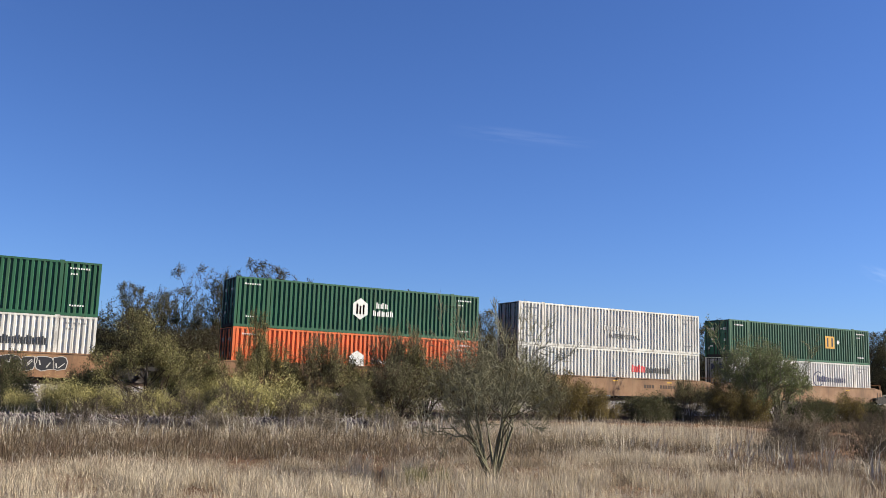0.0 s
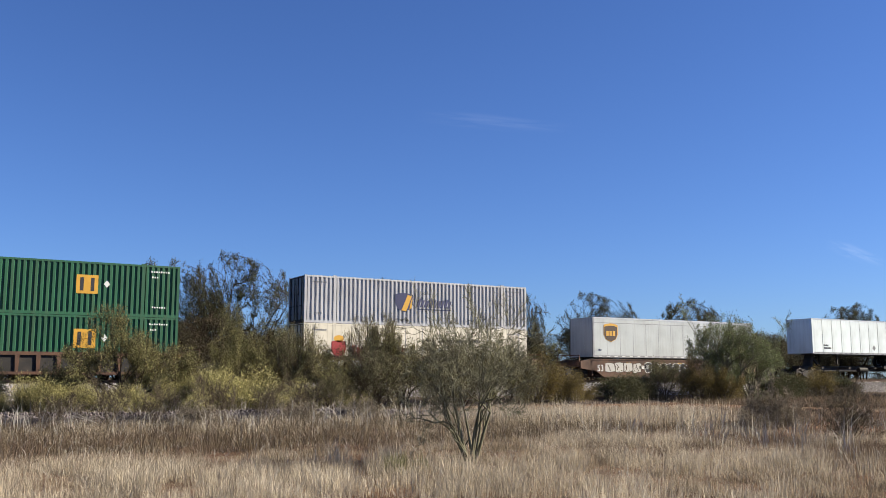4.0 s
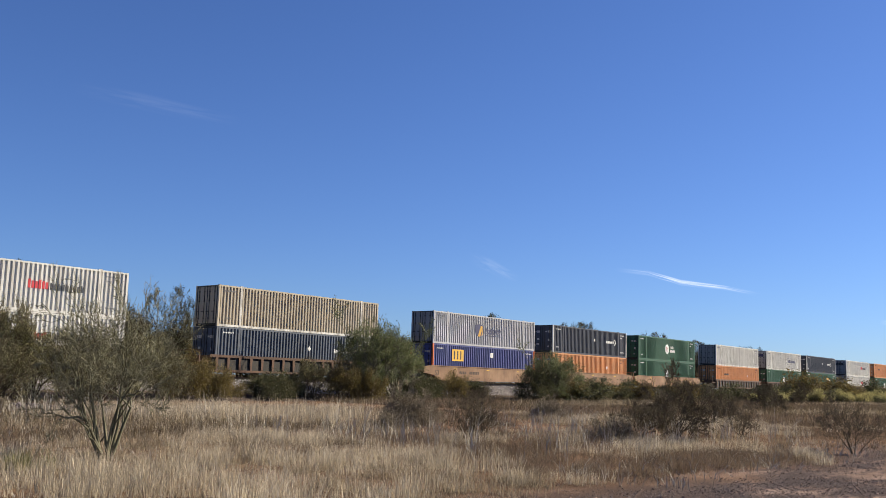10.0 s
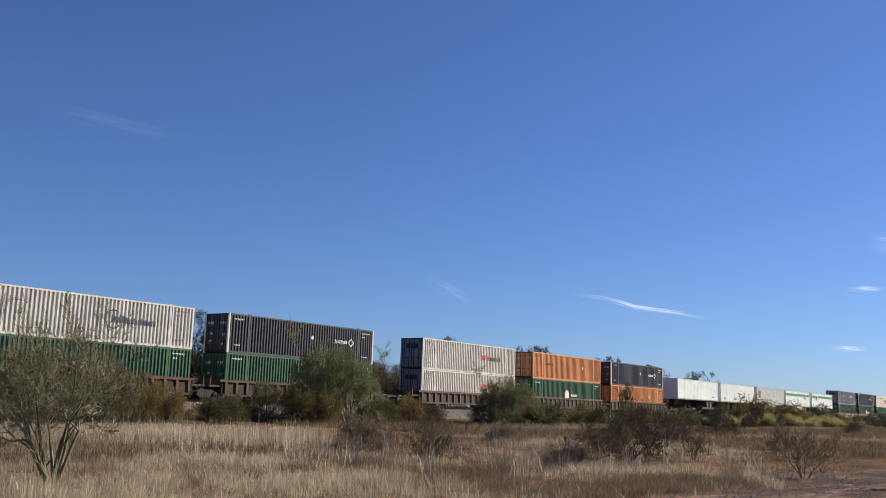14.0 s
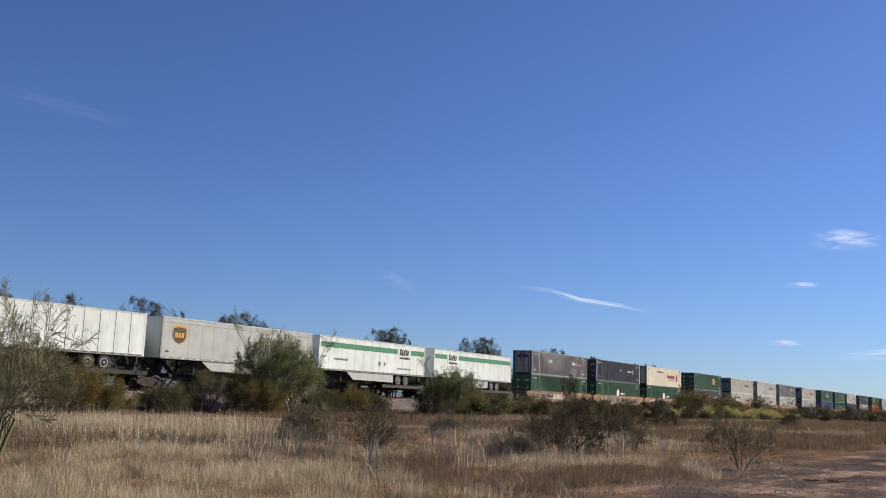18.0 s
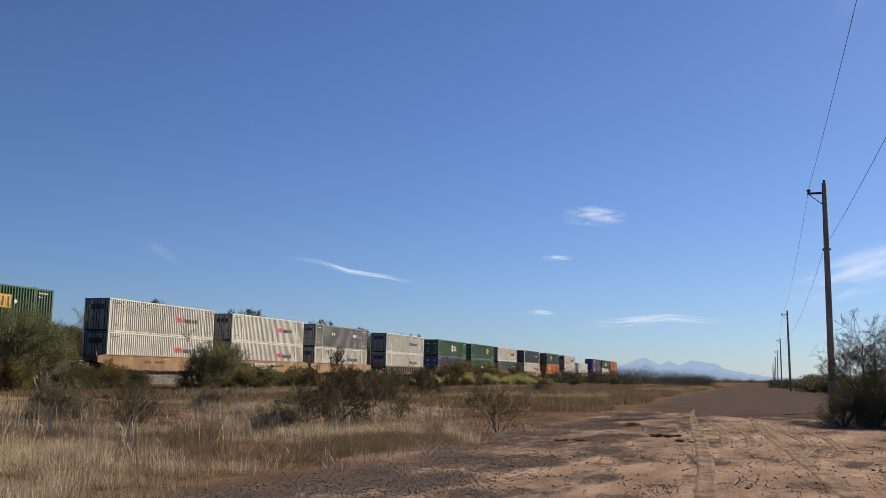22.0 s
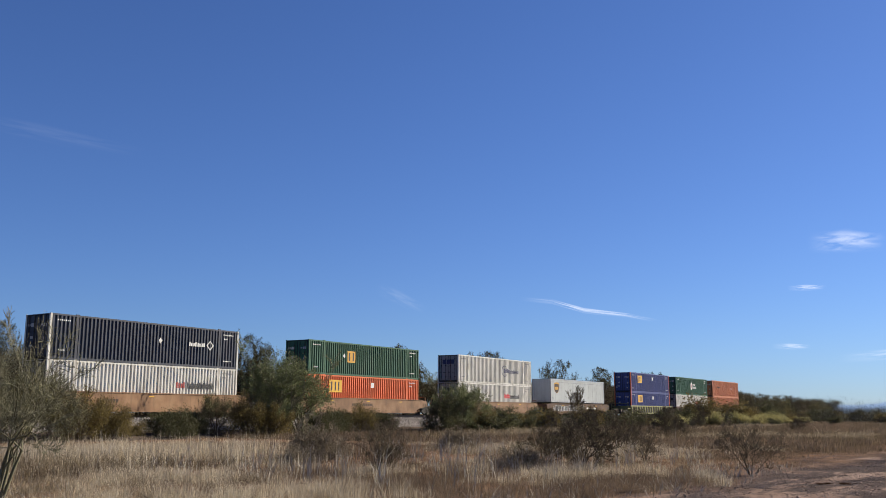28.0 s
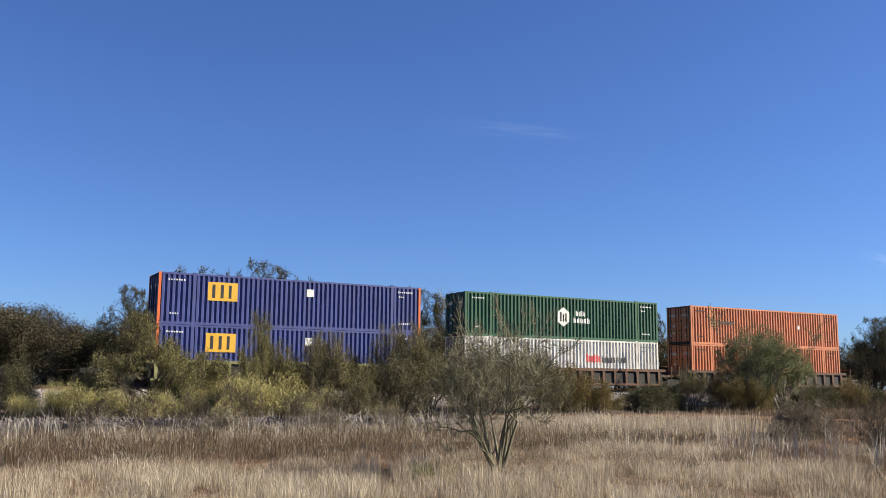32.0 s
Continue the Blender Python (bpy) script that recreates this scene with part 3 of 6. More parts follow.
# ---- poles, wires, markers ----
def power_pole():
    pole = new("power_pole")
    g = Geo().ring([[(r * math.cos(k * math.tau / 10), r * math.sin(k * math.tau / 10), z) for k in range(10)] for z, r in ((-0.3, 0.19), (2.5, 0.175), (7, 0.155), (12.15, 0.125))])
    part("shaft", g.mesh("shaft", M_POLE, True), pole)
    part("bracket", Geo().box(-0.05, 0.05, -0.06, 0.86, 11.55, 11.65).rod((0, 0.12, 11.0), (0, 0.78, 11.55), 0.026).mesh("bracket", M_IRON), pole, "short steel bracket")
    part("insulator", Geo().rod((0, 0.78, 11.65), (0, 0.78, 11.82), 0.06).rod((0, 0.78, 11.72), (0, 0.78, 11.79), 0.11).mesh("insulator", M_BLACK), pole, "dark porcelain insulator")
    part("top_insulator", Geo().rod((0, 0, 12.15), (0, 0, 12.3), 0.06).mesh("top_insulator", M_BLACK), pole, "dark porcelain insulator")
    part("lower_clamp", Geo().rod((0, -0.21, 8.55), (0, 0.21, 8.55), 0.055).mesh("lower_clamp", M_IRON), pole, "iron clamp")
    return tagged(pole, "tall weathered wooden power pole beside the dirt road", "pole", "power poles along the road")


POLES = [(53.0 + 99.5 * i, -3.53 - 0.78 * i) for i in range(-1, 8)]


def make_poles():
    proto = power_pole()
    proto.matrix_basis = pose(POLES[0][0], POLES[0][1], 0)
    for i, (x, y) in enumerate(POLES[1:]):
        copy_thing(proto, pose(x, y, 0, 0.6 * math.sin(i * 5), 0.8 * math.cos(i * 3 + 1), 0))
    for (dy, z), label in (((0.78, 11.82), "thin sagging power line strung between the poles"), ((0.12, 8.6), "thin sagging lower line strung between the poles")):
        for (x0, y0), (x1, y1) in zip(POLES[:5], POLES[1:6]):
            cu = bpy.data.curves.new("power_line", "CURVE")
            cu.dimensions, cu.bevel_depth, cu.bevel_resolution = "3D", 0.009, 1
            sp = cu.splines.new("POLY")
            sp.points.add(24)
            for k in range(25):
                u = k / 24
                sp.points[k].co = (x0 + (x1 - x0) * u, y0 + dy + (y1 - y0) * u, z - 4 * 1.05 * u * (1 - u), 1)
            cu.materials.append(M_WIRE)
            tagged(new("power_line", cu), label, "power line", "power lines")


make_poles()


def marker_post(x, y, h, r, base=0.0, lean=0.0):
    post = new("marker_post")
    post.matrix_basis = pose(x, y, base, 0, lean, 0)
    part("stake", Geo().rod((0, 0, -0.2), (0, 0, h), r, r * 0.9, 8).mesh("stake", M_POST), post)
    part("cap", Geo().rod((0, 0, h), (0, 0, h + 0.04), r * 1.2, r * 0.7, 8).mesh("cap", M_POST), post)
    tagged(post, "slim white marker post standing by the track", "post")


marker_post(-1.66, 47.3, 3.2, 0.035, 0.2)
marker_post(0.72, 24.7, 1.05, 0.018, 0, 2.5)
marker_post(79.5, 47.0, 1.6, 0.05, 0.2)


def make_ruts():
    sand = mat("rut_sand", (0.195, 0.137, 0.108), 0.95, 0, 0.6, 1.6, (0.27, 0.195, 0.16), 0.9, 22)
    lines = [[(11.0, 0.62), (13.1, 0.73), (16.1, 0.86), (21.3, 1.17), (28.3, 1.75), (38, 2.5), (50.6, 3.43)], [(11.5, -1.3), (13.8, -1.19), (16.8, -0.99), (21.3, -0.78), (27.7, -0.29), (35, 0.1), (43.6, 0.55)],
             [(23.6, 0.86), (25.5, 0.88), (30.3, 1.13), (34.5, 1.55), (39.3, 2.06)], [(22.1, 0.57), (23.4, 0.3), (24.9, 0.22), (29, 0.38), (33, 0.75), (37, 1.15)],
             [(21.2, -0.74), (22.2, -0.84), (24.3, -1.11), (28.1, -1.04), (33.1, -0.56)], [(22, -1.44), (23.2, -1.7), (24.7, -1.79), (28.5, -1.8), (32.5, -1.31)]]
    for line in lines:
        rows = []
        n = 420
        ts = np.linspace(0, len(line) - 1, n)
        xs = np.interp(ts, range(len(line)), [p[0] for p in line])
        ys = np.interp(ts, range(len(line)), [p[1] for p in line])
        for k in range(3):
            ys = np.convolve(np.pad(ys, 20, mode="edge"), np.ones(41) / 41, "valid")
        for i, (x, y) in enumerate(zip(xs, ys)):
            end = min(1.0, i / 40, (n - 1 - i) / 60)
            w = ((0.115 if len(line) > 4 and line[0][0] < 15 else 0.085) + 0.02 * noise.noise(Vector((x * 1.3, y, 0))) + 0.02 * noise.noise(Vector((x * 6, y, 5)))) * (0.25 + 0.75 * end)
            tread = 0.006 * (i % 2) + 0.006 * noise.noise(Vector((x * 5, y * 5, 2)))
            rows.append([(x, y + s * w, ground_height(x, y + s * w) + h) for s, h in ((-1.6, -0.012), (-1.1, 0.010 + 0.012 * end), (-0.7, 0.008 + tread), (0, 0.006 + tread), (0.7, 0.008 + tread), (1.1, 0.010 + 0.012 * end), (1.6, -0.012))])
        g = Geo().ring(rows, closed=False)
        g.f = [q[::-1] for q in g.f]
        tagged(new("tyre_track", g.mesh("tyre_track", sand, True)), "tyre track pressed into pale reddish sand", "tyre track", "tyre tracks", "structure")
    earth = mat("path_earth", (0.17, 0.108, 0.074), 0.95, 0, 0.55, 1.6, (0.235, 0.158, 0.112), 0.8, 15)
    # a bare two-wheel path through the grass
    for x0 in (-2.6, -1.0):
        rows = []
        for k in range(40):
            y = 9 + k * 0.5
            x = x0 - 0.105 * (y - 15) + 0.15 * noise.noise(Vector((y * 0.3, x0, 0)))
            w = 0.36 + 0.34 * noise.noise(Vector((y * 0.7, x0, 4)))
            rows.append([(x + s * w, y, ground_height(x + s * w, y) + h) for s, h in ((-1, 0.01), (-0.4, 0.022), (0.4, 0.022), (1, 0.01))])
        tagged(new("dirt_path", Geo().ring(rows, closed=False).mesh("dirt_path", earth, True)), "bare reddish wheel path through the dry grass", "path", "wheel paths", "structure")
    rng = np.random.default_rng(8)
    n = 130000
    x = 9 + 36 * rng.uniform(0, 1, n) ** 1.5
    y = rng.uniform(-6, 8.8, n)
    drift = np.array([noise.noise(Vector((a * 0.22, b * 0.55, 2))) + 0.6 * noise.noise(Vector((a * 0.9, b * 1.6, 6))) for a, b in zip(x, y)])
    # a heap by the wheel tracks, and a drift along the edge of the grass
    drift += 1.0 * np.exp(-((x - 14.4) / 1.6) ** 2 - ((y - 1.45) / 0.5) ** 2) + 0.55 * np.exp(-((y - 4.8) / 1.8) ** 2) - 0.25 * np.exp(-((y - 0.2) / 1.6) ** 2)
    keep = drift > rng.uniform(0.0, 0.75, n)
    x, y = x[keep], y[keep]
    z = np.array([ground_height(a, b) for a, b in zip(x, y)])
    me = stones("lot_gravel", np.stack([x, y, z + 0.003], 1), 0.0045, 0.0145, M_GRAVEL, 9)
    tagged(new("lot_gravel", me), "dark gravel strewn over the dirt road", "gravel", kind="stuff")
    n = 3600
    x, y = 9 + 32 * rng.uniform(0, 1, n) ** 1.3, rng.uniform(-6, 9, n)
    z = np.array([ground_height(a, b) for a, b in zip(x, y)])
    clod = mat("clod", (0.21, 0.158, 0.132), 0.95, 0, 0.4, 2, rand=-0.5)
    tagged(new("clods", stones("clods", np.stack([x, y, z + 0.004], 1), 0.008, 0.032, clod, 12)), "small brown clods and stones on the dirt road", "stones", kind="stuff")


make_ruts()

# ---- the train ----
LEN, HGT, HALF = 16.15, 2.86, 1.295
PITCH = 0.287


def corrugated(side):
    """Pressed steel side wall between the rails, ribs upright."""
    g = Geo()
    xs = [(-8.0, 0.0)]
    for a, b in ((-7.92, -6.2), (-6.0, 6.0), (6.2, 7.92)):
        n = max(1, round((b - a) / PITCH))
        p = (b - a) / n
        for i in range(n):
            x = a + i * p
            xs += [(x + p * 0.04, 0.0), (x + p * 0.16, 0.07), (x + p * 0.56, 0.07), (x + p * 0.72, 0.0)]
    xs.append((8.0, 0.0))
    y0 = -(HALF - 0.074)
    rows = [[(x, side * -(y0 - d), 0.15), (x, side * -(y0 - d), HGT - 0.1)] for x, d in xs]
    g.ring(rows, closed=False)
    if side > 0:
        g.f = [q[::-1] for q in g.f]
    # inner skin closes the wall
    g.box(-8.0, 8.0, *sorted((side * (HALF - 0.085), side * (HALF - 0.1))), 0.15, HGT - 0.1)
    return g


def container(color, marks, label, posts=None, smooth=False):
    """A 53 foot domestic container; its doors face the way the train runs."""
    box = new("shipping_container")
    P, Q = PAINT[color], PAINT[posts or color]
    W = STAINED if color in ("white", "tan") else P
    for s in (-1, 1):
        if smooth:
            part("side_wall", cached(("smooth", color, s), lambda: Geo().box(-8.0, 8.0, *sorted((s * (HALF - 0.012), s * (HALF - 0.07))), 0.15, HGT - 0.1).mesh("side_wall", P)), box)
            for i in range(13):
                x = -7.4 + i * 1.233
                part("seam", cached(("cseam", color, s), lambda: Geo().box(-0.02, 0.02, *sorted((s * (HALF - 0.012), s * (HALF - 0.004))), 0.16, HGT - 0.11).mesh("seam", M_SEAM)), box, at=(x, 0, 0))
        else:
            part("side_wall", cached(("corr", color, s), lambda: corrugated(s).mesh("side_wall", P)), box, "corrugated steel side wall")
        part("top_rail", cached(("trail", color, s), lambda: Geo().box(-8.05, 8.05, *sorted((s * (HALF - 0.07), s * HALF)), HGT - 0.11, HGT - 0.005).mesh("top_rail", P)), box)
        part("bottom_rail", cached(("brail", color, s), lambda: Geo().box(-8.05, 8.05, *sorted((s * (HALF - 0.07), s * HALF)), 0.0, 0.155).mesh("bottom_rail", W)), box)
        for x in (-6.1, 6.1):
            part("support_post", cached(("spost", color, s), lambda: Geo().box(-0.09, 0.09, *sorted((s * (HALF - 0.07), s * (HALF + 0.002))), 0.02, HGT - 0.02).box(-0.12, 0.12, *sorted((s * (HALF - 0.09), s * (HALF + 0.004))), HGT - 0.13, HGT + 0.045).mesh("support_post", W)), box, at=(x, 0, 0))
        for x in (-1, 1):
            part("corner_post", cached(("cpost", posts or color, s, x), lambda: Geo().box(*sorted((x * 7.93, x * 8.07)), *sorted((s * (HALF - 0.14), s * (HALF + 0.003))), 0.0, HGT).mesh("corner_post", Q)), box)
    part("roof", cached(("roof", color), lambda: Geo().box(-8.05, 8.05, -HALF + 0.07, HALF - 0.07, HGT - 0.05, HGT - 0.02).mesh("roof", P)), box)
    part("floor", cached(("floor",), lambda: Geo().box(-8.05, 8.05, -HALF + 0.07, HALF - 0.07, 0.04, 0.14).mesh("floor", M_BLACK)), box, "dark underframe")
    part("front_wall", cached(("front", color), lambda: Geo().box(8.0, 8.06, -HALF + 0.14, HALF - 0.14, 0.14, HGT - 0.06).mesh("front_wall", P)), box)
    for s in (-1, 1):
        # doors of white boxes take a darker grey that paints in the end's shade
        part("door", cached(("door", color, s), lambda: Geo().box(-8.05, -8.0, *sorted((s * 0.012, s * (HALF - 0.145))), 0.14, HGT - 0.06).box(-8.062, -8.045, *sorted((s * 0.1, s * (HALF - 0.25))), 0.3, 0.9).box(-8.062, -8.045, *sorted((s * 0.1, s * (HALF - 0.25))), 1.05, 1.7).box(-8.062, -8.045, *sorted((s * 0.1, s * (HALF - 0.25))), 1.85, 2.6).mesh("door", PAINT["doorgrey"] if color in ("white", "grey", "steel") and smooth is False else P)), box, "white door with its shade painted in" if color == "white" else "")
        for k in (0.28, 0.85):
            part("locking_bar", cached(("bar",), lambda: Geo().rod((-8.085, 0, 0.16), (-8.085, 0, HGT - 0.12), 0.03, n=6).box(-8.1, -8.05, -0.02, 0.3, 1.0, 1.05).box(-8.1, -8.06, -0.06, 0.06, 0.5, 0.6).box(-8.1, -8.06, -0.06, 0.06, 1.7, 1.8).box(-8.1, -8.06, -0.06, 0.06, 2.35, 2.45).mesh("locking_bar", M_BLACK)), box, "dark steel locking bar", at=(0, s * k, 0))
    part("door_seal", cached(("seal",), lambda: Geo().box(-8.07, -8.052, -0.03, 0.03, 0.16, HGT - 0.08).box(-8.07, -8.052, -1.15, 1.15, HGT - 0.12, HGT - 0.07).box(-8.07, -8.052, -1.15, 1.15, 0.13, 0.2).box(-8.066, -8.052, -1.15, -1.06, 0.2, HGT - 0.12).box(-8.066, -8.052, 1.06, 1.15, 0.2, HGT - 0.12).mesh("door_seal", M_RUBBER)), box, "black rubber door seal")
    if color in ("green", "navy", "slate", "blue", "orange", "amber", "copper"):
        def plates():
            g = Geo()
            for y, z, w, h in ((-0.95, 2.05, 0.3, 0.2), (-0.55, 2.1, 0.2, 0.12), (0.35, 2.05, 0.32, 0.22), (0.75, 2.1, 0.22, 0.14), (-0.9, 1.2, 0.2, 0.2), (0.4, 1.3, 0.25, 0.16), (0.45, 0.8, 0.3, 0.12), (-0.85, 0.55, 0.22, 0.14), (0.8, 0.6, 0.14, 0.2)):
                g.box(-8.074, -8.06, y, y + w, z, z + h)
            return g.mesh("door_data_lettering", INK["faded"])
        part("door_data_lettering", cached(("plates",), plates), box, "small pale data plates", kind="stuff")
    for name, geo, ink, lab in marks:
        part(name, geo, box, lab, kind="stuff" if name in ("data_lettering", "lettering", "emblem_bars", "door_lettering", "emblem_core", "bracket_emblem", "emblem_stripe") else "")
    return tagged(box, label, "container")


YN = -(HALF + 0.006)          # face of a marking on the near side


def plate(x0, x1, z0, z1, slant=0.0):
    return Geo().slab([(x0, z0), (x1, z0), (x1 + slant, z1), (x0 + slant, z1)], YN, YN + 0.01)


def bars(x0, z0, h, widths, gap, slant=0.0):
    """A row of plain bars, two to a character, with the height of a line of print."""
    g = Geo()
    x = x0
    for i, w in enumerate(widths):
        cuts = ((0, w),) if w < 0.14 or w > 0.6 else ((0, w * 0.43), (w * 0.58, w))
        for k, (a, b) in enumerate(cuts):
            top = h * (1.0, 0.82, 0.9, 0.78)[(i * 3 + k) % 4]
            g.slab([(x + a, z0), (x + b, z0), (x + b + slant, z0 + top), (x + a + slant, z0 + top)], YN, YN + 0.01)
        x += w + gap
    return g


def disc(x, z, rx, rz, n=6, y=0.0, turn=0.0):
    return Geo().slab([(x + rx * math.cos(math.tau * k / n + turn), z + rz * math.sin(math.tau * k / n + turn)) for k in range(n)], YN - y, YN + 0.01)


def hoop(x, z, r, w, a0=0.0, a1=math.tau, n=20):
    g = Geo()
    for k in range(n):
        a, b = a0 + (a1 - a0) * k / n, a0 + (a1 - a0) * (k + 1) / n
        g.slab([(x + (r - w) * math.cos(a), z + (r - w) * math.sin(a)), (x + r * math.cos(a), z + r * math.sin(a)), (x + r * math.cos(b), z + r * math.sin(b)), (x + (r - w) * math.cos(b), z + (r - w) * math.sin(b))], YN, YN + 0.01)
    return g


def shield(x, z, w, h, y=0.0):
    return Geo().slab([(x, z - h / 2), (x + w * 0.36, z - h * 0.34), (x + w / 2, z - h * 0.08), (x + w / 2, z + h * 0.42), (x + w * 0.25, z + h * 0.48), (x, z + h / 2), (x - w * 0.25, z + h * 0.48), (x - w / 2, z + h * 0.42), (x - w / 2, z - h * 0.08), (x - w * 0.36, z - h * 0.34)], YN - y, YN + 0.01)


def lift(g):
    g.v = [(x, y - 0.006, z) for x, y, z in g.v]
    return g


def mk(name, geo, ink, label=""):
    return (name, geo.mesh(name, INK[ink]), ink, label)


def end_bars(z, h, w, ink, n=3):
    """A word on the door end."""
    g = Geo()
    for k in range(n):
        y0 = -0.75 + k * (w + 0.08)
        g.box(-8.112, -8.092, y0, y0 + w, z, z + h)
    return mk("door_lettering", g, ink)


def words(text, x, z, size, ink, y=None):
    """Lettering that can be read, flat on the near side."""
    cu = bpy.data.curves.new("words", "FONT")
    cu.body, cu.size, cu.extrude = text, size, 0.004
    ob = bpy.data.objects.new("words", cu)
    scene.collection.objects.link(ob)
    me = bpy.data.meshes.new_from_object(ob.evaluated_get(bpy.context.evaluated_depsgraph_get()))
    bpy.data.objects.remove(ob)
    me.transform(Matrix.Translation((x, YN if y is None else y, z)) @ Matrix.Rotation(math.pi / 2, 4, "X"))
    me.materials.clear()
    me.materials.append(INK[ink])
    return me


def small_print(ink):
    """Reporting marks and data lines near the corners."""
    g = bars(-7.55, 2.42, 0.10, [0.09] * 7, 0.05)
    for a, z, n in ((6.5, 2.45, 8), (6.55, 2.15, 3), (-7.4, 0.55, 4), (6.6, 0.5, 6)):
        g2 = bars(a, z, 0.10, [0.08] * n, 0.05)
        g.add(g2.v, g2.f)
    return mk("data_lettering", g, ink)


def diamond(x, z, ink="white"):
    return mk("placard", disc(x, z, 0.17, 0.2, 4), ink)


def seg(n, w):
    return [w] * n


def logo(kind):
    k = kind
    if k == "hub":
        m = [mk("emblem", disc(-0.3, 1.5, 0.56, 0.66, 6, 0, math.pi / 6), "white"), mk("emblem_core", bars(-0.57, 1.18, 0.64, [0.12, 0.12, 0.12], 0.09), "red")]
        g = bars(0.75, 1.6, 0.36, seg(3, 0.2), 0.09)
        h = bars(0.55, 1.12, 0.36, seg(5, 0.2), 0.09)
        g.add(h.v, h.f)
        return m + [mk("lettering", g, "white"), small_print("white")]
    if k == "hublow":
        return [mk("emblem", disc(-0.4, 1.25, 0.55, 0.6, 6, 0, math.pi / 6), "white"), mk("lettering", bars(0.6, 1.1, 0.3, seg(6, 0.18), 0.08), "white"), small_print("white")]
    if k == "xpo":
        return [mk("lettering", bars(1.6, 1.35, 0.52, seg(3, 0.36), 0.07), "red"), mk("lettering", bars(2.95, 1.33, 0.42, seg(9, 0.17), 0.075), "black"), end_bars(1.9, 0.42, 0.4, "black"), small_print("grey")]
    if k == "stg":
        return [mk("ring_emblem", hoop(1.7, 1.5, 0.62, 0.08, 0.9, 5.6), "blue"), mk("lettering", bars(1.55, 1.3, 0.5, seg(3, 0.33), 0.07), "blue"), mk("lettering", bars(2.8, 1.28, 0.4, seg(9, 0.17), 0.075), "blue"), end_bars(1.9, 0.45, 0.42, "blue"), small_print("grey")]
    if k == "emp":
        g = Geo()
        for x0, x1 in ((-5.1, -4.93), (-4.62, -4.45), (-4.16, -4.0)):
            g.slab([(x0, 1.55), (x1, 1.55), (x1, 2.3), (x0, 2.3)], YN - 0.004, YN)
        return [mk("emblem", plate(-5.35, -3.65, 1.4, 2.45), "yellow"), mk("emblem_bars", g, "black"), mk("placard", plate(0.5, 0.95, 1.9, 2.35), "white"), small_print("white")]
    if k in ("empr", "empm"):
        x = 3.2 if k == "empr" else -2.4
        return [mk("emblem", plate(x - 0.55, x + 0.55, 1.15, 2.15), "gold"), mk("emblem_bars", Geo().slab([(x - 0.36, 1.3), (x - 0.18, 1.3), (x - 0.18, 2.0), (x - 0.36, 2.0)], YN - 0.004, YN).slab([(x + 0.18, 1.3), (x + 0.36, 1.3), (x + 0.36, 2.0), (x + 0.18, 2.0)], YN - 0.004, YN), "black"), diamond(x + (1.0 if k == "empr" else -1.0), 1.7), small_print("white")]
    if k in ("umax", "umaxl"):
        x = 3.2 if k == "umax" else -4.6
        g = hoop(x + 2.0, 1.62, 0.36, 0.11, n=4)
        return [mk("lettering", bars(x, 1.48, 0.3, seg(4, 0.3), 0.09), "white"), mk("emblem", g, "white"), diamond(0.6, 1.7), small_print("white")]
    if k == "csx":
        g = bars(0.55, 1.05, 1.0, [0.1], 0.1)
        for q in (bars(0.6, 1.97, 0.1, [0.35], 0), bars(0.6, 1.0, 0.1, [0.35], 0), bars(3.55, 1.05, 1.0, [0.1], 0), bars(3.3, 1.97, 0.1, [0.3], 0), bars(3.3, 1.0, 0.1, [0.3], 0)):
            g.add(q.v, q.f)
        return [mk("bracket_emblem", g, "white"), mk("lettering", bars(1.05, 1.35, 0.55, seg(3, 0.55), 0.12), "white"), mk("lettering", bars(1.1, 1.05, 0.18, seg(8, 0.2), 0.05), "gold"), mk("lettering", bars(-3.6, 1.45, 0.2, seg(16, 0.14), 0.06), "white"), small_print("white")]
    if k == "swift":
        return [mk("emblem", shield(-1.35, 1.45, 1.25, 1.2), "blue"), mk("emblem_stripe", Geo().slab([(-1.55, 0.95), (-1.2, 0.9), (-0.8, 1.85), (-1.1, 1.95)], YN - 0.004, YN).slab([(-1.0, 1.0), (-0.82, 1.1), (-0.75, 1.75), (-0.85, 1.6)], YN - 0.004, YN), "gold"), mk("lettering", bars(-0.45, 1.2, 0.55, [0.42, 0.6, 0.2, 0.42, 0.42], 0.09, 0.18), "blue"), mk("lettering", bars(-0.3, 1.02, 0.07, [2.4], 0), "blue"), diamond(5.1, 1.6, "grey"), small_print("grey")]
    if k == "cre":
        return [mk("crest", shield(-5.8, 1.35, 0.95, 1.0), "crimson"), mk("crest_crown", disc(-5.8, 1.95, 0.35, 0.22, 8), "gold"), mk("lettering", bars(-4.9, 0.95, 0.62, [0.5, 0.5, 0.5, 0.22, 0.22, 0.22, 0.22, 0.22, 0.22], 0.1), "crimson"), mk("lettering", bars(1.4, 1.85, 0.22, seg(9, 0.26), 0.07), "black"), mk("lettering", bars(1.5, 1.66, 0.06, seg(20, 0.1), 0.05), "grey"), small_print("grey")]
